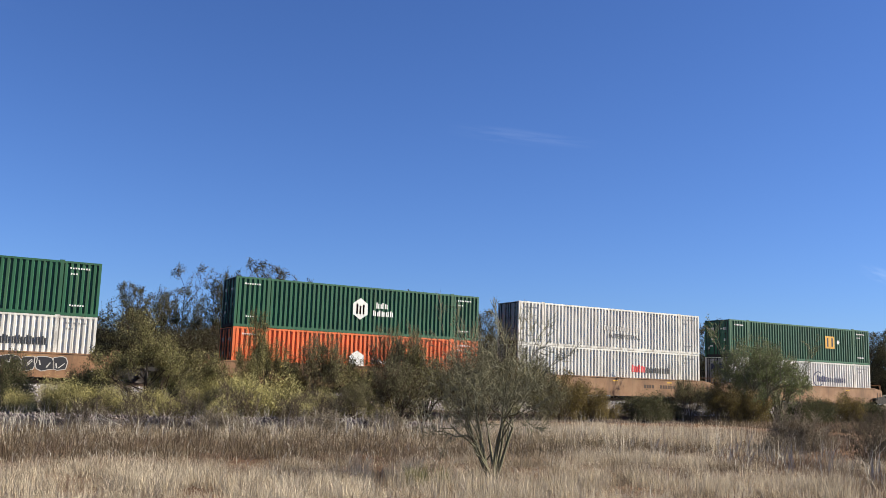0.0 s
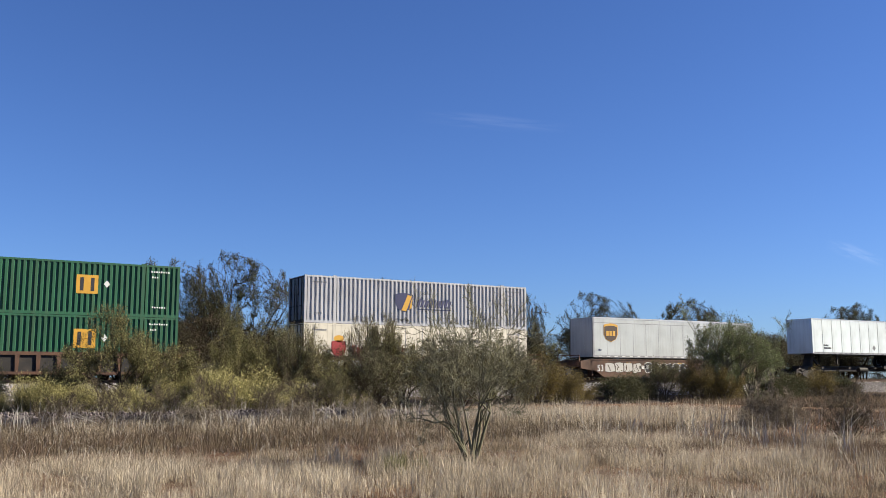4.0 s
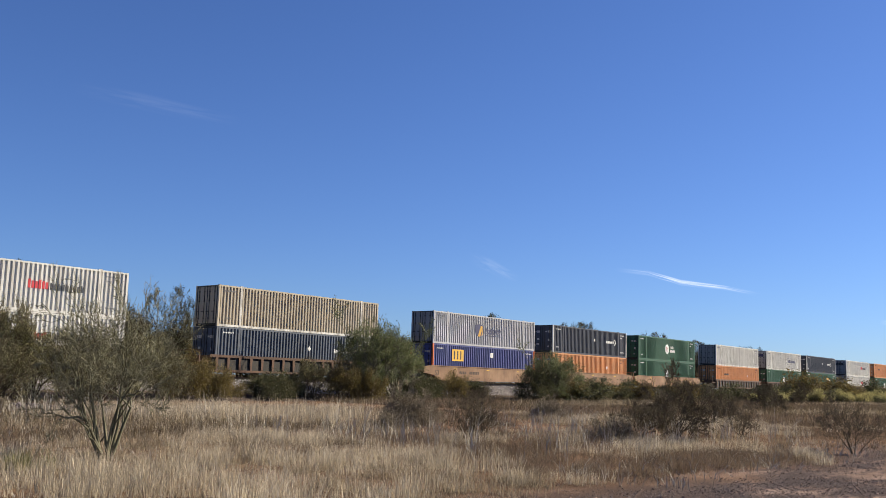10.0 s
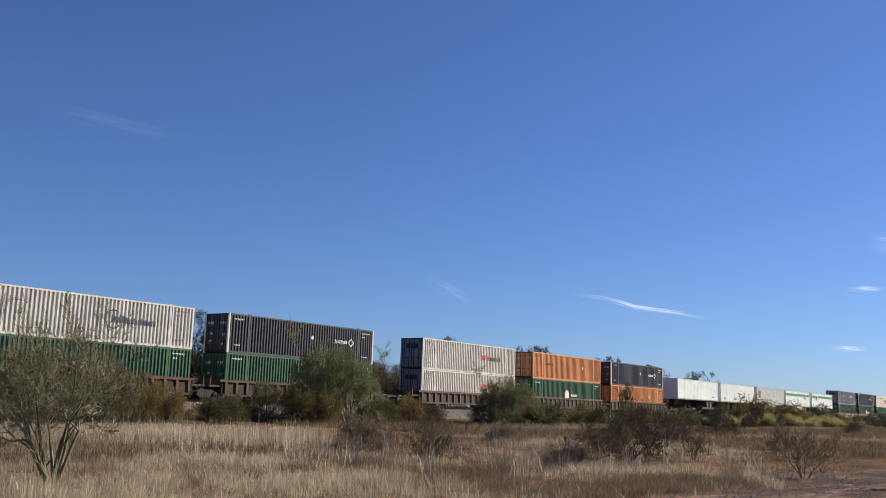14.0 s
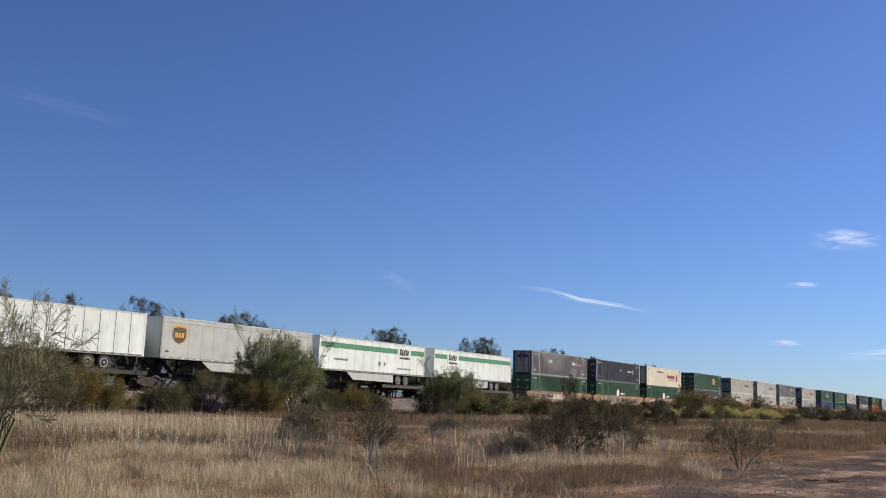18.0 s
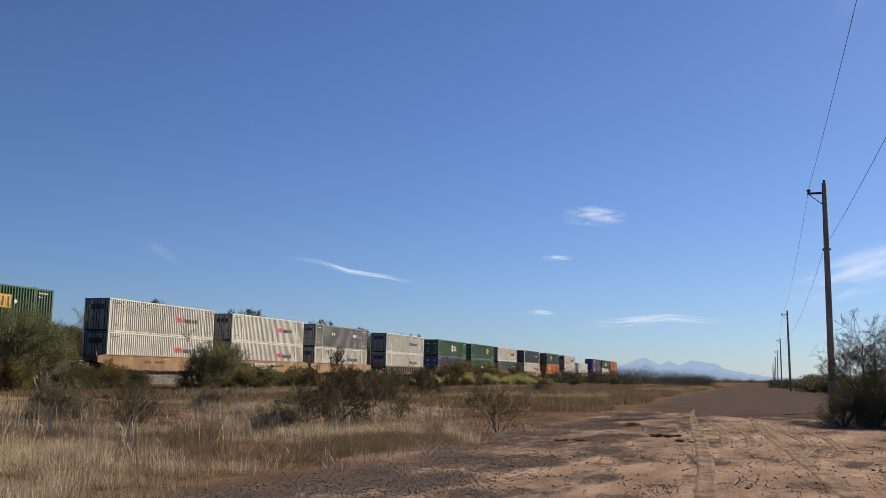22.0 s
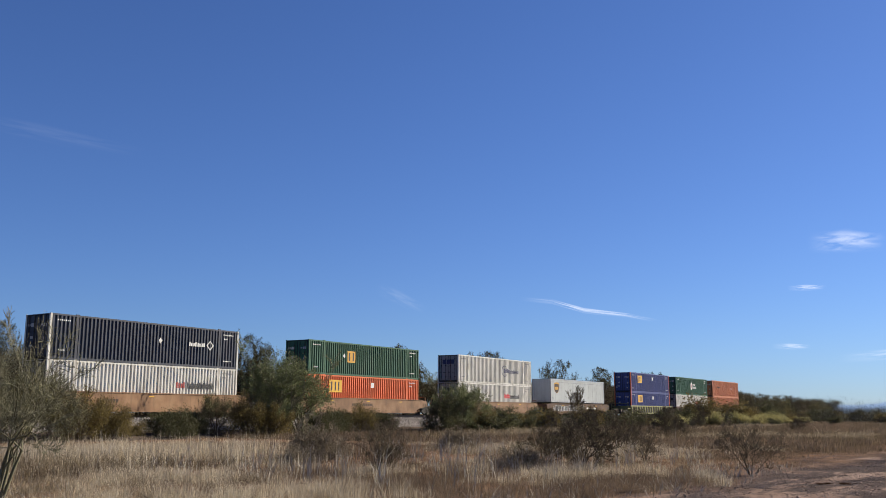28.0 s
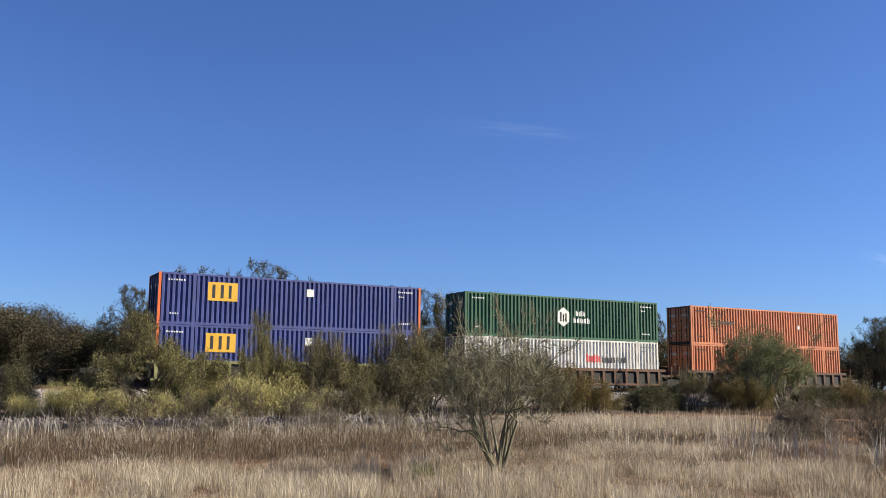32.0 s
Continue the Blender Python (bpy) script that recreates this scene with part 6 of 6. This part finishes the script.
    # the large mesquite by the pole: bare crown over a dark thicket
    for k, (x, y, h, half, seed) in enumerate([(39.8, -4.1, 3.6, 2.6, 41), (41.4, -7.4, 3.7, 2.6, 43), (46.5, -9.0, 4.0, 3.0, 44)]):
        t = plant("mesquite_tree", "large spreading mesquite with a bare grey-brown crown beside the road", "tree", seed, 6, 1.3, 0.06, 5, 0.62, 0.1, M_TWIG, M_LEAF["dark"], 5000, 0.016, 0.06, 1.1, (2, 3), 0.2, 0.0035, group="mesquites by the road")
        t.matrix_basis = at(x, y, 30 * k, half / reach_of(t), None, h / top_of(t))
    for x, y, h, half in [(36.9, -2.8, 1.25, 1.0), (37.2, -3.9, 1.6, 1.2), (38.4, -5.1, 1.9, 1.4), (39.8, -6.6, 2.0, 1.5), (41.4, -8, 2.1, 1.6), (44.4, -8, 2.2, 1.7), (62, -6.5, 1.8, 1.8), (75, -8, 2.2, 2.0), (90, -7.5, 1.9, 2.0), (105, -8.5, 2.0, 2.2), (125, -8, 2.2, 2.4), (140, -7, 1.9, 2.4), (150, -9, 2.4, 2.6), (165, -8, 2.2, 2.6), (180, -10, 2.6, 3.0), (200, -9, 2.4, 3.0), (215, -10, 2.8, 3.2)]:
        sized(d2 if x < 50 else fd, x, y, h, half)
    # rabbitbrush
    for x, y, h in [(-15.2, 45.5, 1.1), (-14.2, 46, 1.3), (-13.1, 45.2, 1.0), (-11.6, 46, 1.25), (-10.8, 45.4, 1.2), (-9.4, 45.8, 1.0), (-8.0, 46.0, 0.7), (-7.2, 45.4, 0.85), (-6.3, 45.0, 0.8), (-5.3, 46, 1.35), (-4.6, 45.2, 1.0), (-3.9, 45.8, 1.9), (-3.0, 45.2, 1.4), (-2.3, 46, 1.75), (-1.5, 45.4, 1.2), (-0.8, 46.1, 1.0), (0.4, 46.4, 0.7),
                    (-8.6, 33.4, 1.0), (-7.7, 32.6, 0.8), (-10.4, 34.2, 0.7), (-2.6, 32.6, 0.85), (-1.6, 32.2, 0.7), (-3.4, 33.6, 0.6), (-18.4, 45, 1.2), (-20.6, 46, 1.3), (-23, 45, 1.1), (-25.5, 46, 1.3),
                    (5.2, 43.4, 1.3), (6.4, 43.0, 1.5), (7.4, 42.6, 1.1), (8.7, 42.2, 1.2), (9.8, 42.8, 1.0), (10.9, 43.0, 1.6), (12.4, 42.6, 1.5), (13.4, 42.4, 1.8), (14.6, 42.8, 1.5), (16.0, 43.4, 1.2), (17.4, 42.8, 1.3), (19.6, 43.4, 0.95), (20.4, 43.2, 0.95), (4.0, 44.6, 1.0), (15.2, 40.6, 0.8), (11.4, 40.2, 0.8), (7.8, 39.6, 0.7)]:
        sized(rng.choice(kinds), x + rng.uniform(-0.2, 0.2), y, h * rng.uniform(0.95, 1.15), max(0.55, 0.8 * h * rng.uniform(0.8, 1.35)))
    for x, y, s in [(132, 41, 1.3), (137, 41.5, 1.4), (143, 41, 1.35), (148, 40, 1.2), (153, 40.5, 1.4), (160, 40, 1.3), (166, 40.5, 1.3), (128, 42, 1.1), (116, 42, 0.9), (122, 43, 1.0), (172, 41, 1.3), (180, 40, 1.4)]:
        sized(rng.choice(kinds), x + rng.uniform(-2, 2), y, 1.3 * s * rng.uniform(0.7, 1.2), 1.4 * s)
    # dead weeds lying on the road
    for x, y, h, half in [(27.0, 2.7, 0.16, 0.6), (24.6, 1.9, 0.10, 0.22), (24.0, 4.8, 0.08, 0.35), (33, 4.2, 0.14, 0.6)]:
        for k in range(4):
            sized(mat_kind, x + rng.gauss(0, 0.5) * half, y + rng.gauss(0, 0.5) * half, 0.6 * h * rng.uniform(0.5, 1.2), half * rng.uniform(0.25, 0.6))
    # bleached sticks and fallen twigs
    for i in range(46):
        x, y = rng.uniform(2, 16), rng.uniform(28, 34)
        if i > 27:
            x, y = rng.uniform(12, 29), rng.uniform(6.4, 10)
        g2 = Geo()
        p = Vector((0, 0, -0.02))
        d = Vector((rng.gauss(0, 0.5), rng.gauss(0, 0.3), 1)).normalized()
        for k in range(4):
            q = p + d * rng.uniform(0.2, 0.4)
            g2.rod(p, q, 0.015 - 0.003 * k, 0.012 - 0.003 * k, 5)
            if k == 1:
                g2.rod(p, p + (d + Vector((rng.gauss(0, 0.6), 0, 0.1))) * 0.5, 0.012, 0.006, 5)
            d = (d + Vector((rng.gauss(0, 0.25), rng.gauss(0, 0.25), -0.05))).normalized()
            p = q
        ob = new("dead_stick", g2.mesh("dead_stick", M_STICK))
        ob.matrix_basis = at(x, y, 0, rng.uniform(0.6, 1.3) if i <= 27 else rng.uniform(0.15, 0.35)) @ Matrix.Rotation(rng.gauss(0, 0.5), 4, "X") @ Matrix.Rotation(rng.gauss(0, 0.6), 4, "Y")
        tagged(ob, "bleached dead stick poking out of the dry grass", "stick", "dead sticks")


make_near_plants()


def make_background():
    rng = random.Random(77)
    kinds = [plant("thicket_tree", "dense dull green desert tree in the thicket behind the track", "tree", 60 + i, 10, 2.3, 0.07, 3, 0.5, 0.2, M_BARK, M_LEAF[leaf], count, 0.046, 0.2, 0.8, (2, 3), 0.18, 0.010, dome=1.1, group="thicket behind the track", most=2)
             for i, (leaf, count) in enumerate((("hedge", 32000), ("olive", 24000), ("hedge", 28000), ("tawny", 12000)))]
    tall = [plant("mesquite_tree", "tall dark mesquite tree with a broken, half-bare crown", "tree", seed, 6, 2.1, 0.07, 5, 0.66, 0.06, M_BARK, M_LEAF["dark"], 26000, 0.034, 0.08, 0.95, (1, 3), 0.22, 0.006, dome=1.0, group="tall trees behind the track") for seed in (71, 74)]
    round_t = plant("palo_verde_tree", "round-crowned palo verde tree with fine pale twigs", "tree", 79, 8, 2.2, 0.08, 5, 0.5, 0.2, M_GBARK, M_LEAF["pale"], 26000, 0.03, 0.08, 0.8, (1, 3), 0.15, 0.008, dome=1.0, group="tall trees behind the track")
    used = set()

    def put(p, x, y, s, sz=None):
        m = Matrix.Translation((x, y, 0)) @ Matrix.Rotation(rng.uniform(0, 6.28), 4, "Z") @ Matrix.Diagonal((s, s, sz or s, 1))
        if p.name in used:
            copy_thing(p, m).matrix_basis = m
            return
        used.add(p.name)
        p.matrix_basis = m
    # heights scaled from each kind's own crown
    tops = {p.name: top_of(p) for p in kinds + tall + [round_t]}
    x = -46.0
    while x < 34:
        p = rng.choice(kinds)
        h = float(np.interp(x, [-46, -8, 0, 8, 22, 34], [6.9, 6.7, 6.3, 5.6, 4.9, 4.9])) * rng.uniform(0.86, 1.08)
        put(p, x, rng.uniform(60, 64), h / tops[p.name] * rng.uniform(1.0, 1.15), h / tops[p.name])
        p = rng.choice(kinds)
        put(p, x + 1.5, rng.uniform(66, 72), 1.1 * h / tops[p.name], 1.02 * h / tops[p.name])
        x += rng.uniform(2.0, 3.2)
    while x < 330:
        p = rng.choice(kinds)
        h = rng.uniform(4.4, 6.6)
        put(p, x, rng.uniform(60, 66), h / tops[p.name] * rng.uniform(1.0, 1.3), h / tops[p.name])
        x += rng.uniform(2.2, 3.8) * (1 + x / 180)
    wide = {p.name: reach_of(p) for p in tall + [round_t]}
    for p, x, y, h, half in [(tall[0], 17.0, 64, 9.3, 3.2), (tall[1], 20.6, 64.5, 10.2, 3.0), (tall[1], 14.6, 64, 7.8, 2.0), (round_t, 27.1, 65, 8.9, 2.6), (tall[1], 33.6, 65, 9.0, 3.0), (tall[0], 37.4, 66, 8.8, 2.6), (tall[1], 40.4, 66, 8.2, 2.2),
                             (tall[1], -21.6, 61, 7.4, 2.4), (round_t, -19, 63, 7.6, 2.2), (tall[0], -1.2, 62, 7.6, 2.4), (tall[1], 2.2, 63, 6.8, 2.2), (tall[1], 11.0, 62, 7.7, 2.4), (tall[0], 43.5, 62, 8.0, 2.2), (tall[1], 50.8, 62, 8.6, 2.8),
                             (tall[0], 62.5, 62, 8.4, 2.8), (tall[1], 86.0, 62, 9.0, 3.2), (tall[0], 104.5, 62, 9.3, 2.8), (tall[1], 107.5, 63, 9.5, 2.8), (tall[0], 128, 63, 9.4, 3.2), (tall[1], 146, 64, 9.2, 3.2), (tall[0], 165, 63, 9.0, 3.2), (tall[0], 59.6, 60, 7.8, 3.0), (tall[1], 82.2, 61, 8.5, 2.8)]:
        put(p, x, y, 1.3 * half / wide[p.name], 0.97 * h / tops[p.name])
    # woods far down the line: one mass of clumps
    g = np.random.default_rng(5)
    n = 1500
    az = g.uniform(77, 101, n)
    r = 190 + 420 * g.uniform(0, 1, n)
    cx, cy = np.sin(np.radians(az)) * r, np.cos(np.radians(az)) * r
    top = (0.85 + 0.45 * np.array([noise.noise(Vector((p * 2.3, q * 0.01, 1))) for p, q in zip(az, r)])) * np.interp(az, [77, 81.5, 84, 86, 88, 90, 92, 95, 101], [1.4, 1.2, 0.88, 0.6, 0.38, 0.2, 0.26, 0.4, 0.6])
    h = (1.6 + r * np.tan(np.radians(top))) * g.uniform(0.45, 1.0, n)
    ok = (np.abs(cy - TRACK_Y) > 8) & ~((az > 87.2) & (az < 90.6) & (r < 520))
    cx, cy, h = cx[ok], cy[ok], h[ok]
    n = len(cx)
    pts = []
    for k in range(n):
        w = h[k] * g.uniform(0.8, 1.3)
        o = np.array([cx[k], cy[k], -0.1])
        m = 190
        q = g.normal(0, 1, (m, 3))
        q /= np.linalg.norm(q, axis=1)[:, None]
        q[:, 2] = np.abs(q[:, 2]) ** 0.7
        q *= g.uniform(0.4, 1.0, (m, 1))
        pts.append(o + q * np.array([w, w, h[k]]))
    tagged(new("far_woods", leaf_mesh("far_woods", np.concatenate(pts), 0.17, M_LEAF["far"], 6, 1.5)), "low dark green desert woods far down the line", "woods", kind="stuff")


make_background()


# ---- dry grass ----
def blades(name, cx, cy, count, hgt, radius, width, material, seed, label, lean=0.35):
    """Clumps of bent blades, one mesh."""
    rng = np.random.default_rng(seed)
    n = len(cx) * count
    x0, y0 = np.repeat(cx, count), np.repeat(cy, count)
    hh = np.repeat(hgt, count) * rng.uniform(0.45, 1.15, n)
    a, t = rng.uniform(0, 6.283, n), np.sqrt(rng.uniform(0, 1, n))
    rr = np.repeat(radius, count) if np.ndim(radius) else radius
    bx, by = x0 + np.cos(a) * t * rr, y0 + np.sin(a) * t * rr
    l1 = lean * rng.uniform(0.0, 1.25, n) ** 1.6 * hh
    b = a + rng.normal(0, 0.8, n)
    z0 = np.full(n, -0.02)
    tip = np.stack([bx + np.cos(b) * l1, by + np.sin(b) * l1, hh], 1)
    mid = np.stack([bx + np.cos(b) * l1 * 0.3, by + np.sin(b) * l1 * 0.3, hh * 0.58], 1)
    base = np.stack([bx, by, z0], 1)
    c = rng.uniform(0, 6.283, n)
    w = np.stack([np.cos(c), np.sin(c), np.zeros(n)], 1) * (np.repeat(width, count)[:, None] if np.ndim(width) else width)
    v = np.stack([base - w, base + w, mid - w * 0.8, mid + w * 0.8, tip], 1).astype(np.float32)
    k = (np.arange(n) * 5)[:, None]
    tagged(new(name, array_mesh(name, v.reshape(-1, 3), k + np.array([[0, 1, 3, 2]]), k + np.array([[2, 3, 4]]), material)), label, "grass", kind="stuff")


def field_noise(x, y, s, o):
    return np.array([noise.noise(Vector((a * s, b * s, o))) for a, b in zip(x, y)])


def make_grass():
    rng = np.random.default_rng(31)

    def scatter(n, rmin, rmax, a0, a1):
        az = np.radians(rng.uniform(a0, a1, n))
        r = np.sqrt(rng.uniform(rmin ** 2, rmax ** 2, n))
        x, y = np.sin(az) * r, np.cos(az) * r
        edge = 7.4 + 2.2 * field_noise(x, y, 0.16, 4) + 0.8 * field_noise(x, y, 0.9, 4)
        path = on_path(x, y)
        ok = (y > edge) & (y < 46.8) & ~(path & (rng.uniform(0, 1, n) < 0.86)) & ~((np.abs(y - 33.2) < 1.4) & (x < 12) & (rng.uniform(0, 1, n) < 0.9))
        # it stands in clumps with gaps between them
        ok &= (field_noise(x, y, 1.1, 17) + 0.6 * field_noise(x, y, 0.45, 23) > -0.12) | (rng.uniform(0, 1, n) < 0.28)
        # bare reddish clearings
        for bx, by, bw, bd in ((8.0, 17.3, 1.9, 0.45), (6.4, 15.4, 0.8, 0.35), (-3.6, 17.0, 0.9, 0.6), (14.0, 21.5, 1.6, 0.5), (21.5, 18.0, 1.4, 0.5), (3.2, 20.5, 1.3, 0.5), (-9.0, 22.0, 2.2, 0.6), (30.0, 19.0, 2.5, 0.7)):
            ok &= ~((((x - bx) / bw) ** 2 + ((y - by) / bd) ** 2 < 1.0 + 0.5 * rng.normal(0, 1, n)) & (rng.uniform(0, 1, n) < 0.9))
        return x[ok], y[ok]

    def on_path(x, y):
        wide = 0.55 + 0.2 * np.sin(y * 1.3)
        return (y < 29) & ((np.abs(x + 2.6 + 0.105 * (y - 15)) < wide) | (np.abs(x + 1.0 + 0.105 * (y - 15)) < wide))

    def kinds_at(x, y):
        stand = np.exp(-((x - 24) / 9) ** 2 - ((y - 26.5) / 6.5) ** 2)
        big = field_noise(x, y, 0.10, 0.5) + 0.6 * field_noise(x, y, 0.42, 7)
        brown = field_noise(x, y, 0.085, 12) + 0.45 * field_noise(x, y, 0.35, 3) - 0.45 * stand + np.clip((x - 16) / 60, -0.15, 0.35) - 0.08
        brown = brown + 0.36 * np.exp(-((y - 24.5) / 6.0) ** 2) * np.clip((17 - x) / 3, 0, 1) * np.clip((x + 0.5) / 3, 0, 1)
        brown = brown + 0.6 * np.exp(-((y - 8.4) / 1.3) ** 2) * (x > 16.5)
        brown = brown + 0.3 * field_noise(x, y, 0.8, 29)
        brown = brown + 0.42 * np.clip((3 - x) / 6, 0, 1) * np.clip((y - 13) / 4, 0, 1)
        return stand, big, brown
    for ring, (r0, r1, a0, a1, n_mat, n_bunch, n_tall, wid, cnt) in enumerate([(11, 26, -34, 80, 42000, 3400, 2400, 0.0027, 56), (26, 52, -34, 83, 36000, 6000, 5400, 0.0055, 28)],):
        # lodged straw and litter
        x, y = scatter(n_mat, r0, r1, a0, a1)
        stand, big, brown = kinds_at(x, y)
        h = np.clip(0.075 + 0.08 * big + 0.05 * rng.uniform(0, 1, len(x)), 0.03, 0.22) * (1 + 0.15 * ring)
        for sel, name, m, lab in (((brown < 0.18) & (big > -0.35), "matted_grass", M_STRAW, "matted dry straw lying over the field"), (brown >= 0.18, "brown_litter", M_WEED, "reddish brown dead weeds matted over the soil")):
            blades(name, x[sel], y[sel], 6, h[sel], 0.22 + 0.12 * ring, wid, m, 100 + ring * 7 + len(name), lab, 1.9)
        # bunch grass
        x, y = scatter(n_bunch, r0, r1, a0, a1)
        stand, big, brown = kinds_at(x, y)
        h = np.clip(0.22 + 0.16 * big + 0.25 * stand + rng.normal(0, 0.05, len(x)), 0.08, 0.6)
        u = rng.uniform(0, 1, len(x))
        pale = (brown < 0.2) & (big + 0.5 * u > 0.30)
        straw = (brown < 0.2) & ~pale & (big > -0.2)
        weed = (brown >= 0.12) & (u < 0.7)
        for sel, name, m, lab, lean in ((pale, "pale_bunch_grass", M_STRAWP, "pale bleached bunch grass in tufts", 0.9), (straw, "dry_bunch_grass", M_STRAW, "dry straw bunch grass in tufts", 1.2), (weed, "brown_weeds", M_WEED, "dead brown weeds standing in the field", 1.4)):
            blades(name, x[sel], y[sel], cnt, h[sel] * (0.8 if m is M_WEED else 1), 0.18 + 0.08 * ring + rng.exponential(0.06, sel.sum()), wid, m, 200 + ring * 7 + len(name), lab, lean)
        # the tall stand
        if n_tall:
            x, y = scatter(n_tall * 3, r0, r1, 22, 75)
            stand, big, brown = kinds_at(x, y)
            sel = (stand + 0.3 * big > rng.uniform(0.35, 1.1, len(x)))
            blades("tall_straw", x[sel], y[sel], 4, np.clip(0.62 + 0.18 * rng.normal(0, 1, sel.sum()), 0.35, 1.0), 0.25, wid, M_STRAWP, 260 + ring, "tall thin straw stalks standing in the field", 0.25)
    # the far field: low matted brown weeds with paler drifts
    n = 15000
    x, y = 44 + 170 * rng.uniform(0, 1, n) ** 1.5, rng.uniform(7.2, 46.8, n)
    edge = 8.2 + 1.6 * field_noise(x, y, 0.09, 4)
    x, y = x[y > edge], y[y > edge]
    tone = np.array([noise.noise(Vector((p * 0.035, q * 0.16, 5))) + 0.5 * noise.noise(Vector((p * 0.15, q * 0.5, 8))) for p, q in zip(x, y)])
    far = 1 + (x - 44) / 130
    h = np.clip(0.20 + 0.16 * tone + rng.exponential(0.09, len(x)), 0.08, 0.8)
    for sel, name, m, lab in ((tone < 0.05, "far_brown_weeds", M_WEED, "dead brown weeds matted over the far field"), ((tone >= 0.05) & (tone < 0.42), "far_dry_grass", M_LEAF["tawny"], "tawny dry grass over the far field"), (tone >= 0.42, "far_pale_grass", M_STRAW, "pale dry grass in drifts over the far field")):
        blades(name, x[sel], y[sel], 13, h[sel], 0.62 * far[sel], 0.015 * far[sel], m, 320 + len(name), lab, 1.3)
    # fallen pale twigs among the grass
    x, y = np.concatenate([rng.uniform(-16, 21, 3400), rng.uniform(-12, 30, 1100), rng.uniform(14, 32, 350)]), np.concatenate([rng.uniform(20, 38, 3400), rng.uniform(11, 22, 1100), rng.uniform(6.6, 9.5, 350)])
    clear = ~on_path(x, y)
    x, y = x[clear], y[clear]
    weeds = y > 20
    blades("fallen_twigs", x, y, 3, rng.uniform(0.05, 0.32, len(x)), 0.3, 0.006, M_STICK, 340, "pale fallen twigs lying in the dry grass", 2.4)
    u, v = np.concatenate([rng.uniform(-1, 21, 520), rng.uniform(16, 34, 260)]), np.concatenate([rng.uniform(26.5, 36, 520), rng.uniform(10, 22, 260)])
    blades("dead_stalks", u, v, 4, rng.uniform(0.35, 1.05, len(u)), 0.16, 0.007, M_STICK, 343, "bleached dead stalks standing among the weeds", 0.75)
    blades("grey_weeds", x[weeds], y[weeds], 18, rng.uniform(0.12, 0.5, weeds.sum()), 0.3, 0.0055, M_LEAF["tawny"], 341, "greyish dead weed stalks tangled in the field", 1.3)
    # the brightest tufts in front
    az, r = np.radians(rng.uniform(-15, 62, 210)), rng.uniform(11.5, 18.5, 210)
    x, y = np.sin(az) * r, np.cos(az) * r
    sel = (y > 8.5) & (field_noise(x, y, 0.35, 21) > -0.05) & ~on_path(x, y)
    blades("bright_tuft", x[sel], y[sel], 110, rng.uniform(0.22, 0.46, sel.sum()), 0.26, 0.0032, M_STRAWP, 290, "bright bleached tufts of bunch grass", 0.55)
    x, y = np.array([7.6, 7.9, 7.4, 7.7, 7.5]), np.array([14.6, 14.4, 14.2, 14.8, 14.5])
    blades("green_tuft", x, y, 60, np.full(5, 0.35), 0.2, 0.005, M_LEAF["pale"], 300, "small tuft of fresh green grass", 0.4)


make_grass()


# ---- movement ----
def motions():
    for thing, s, z in MOVING:
        x = s + 8.075
        walk(thing, [(t, pose(x - SPEED * t, TRACK_Y, z)) for t in (0.0, 16.0, 32.0)])


motions()
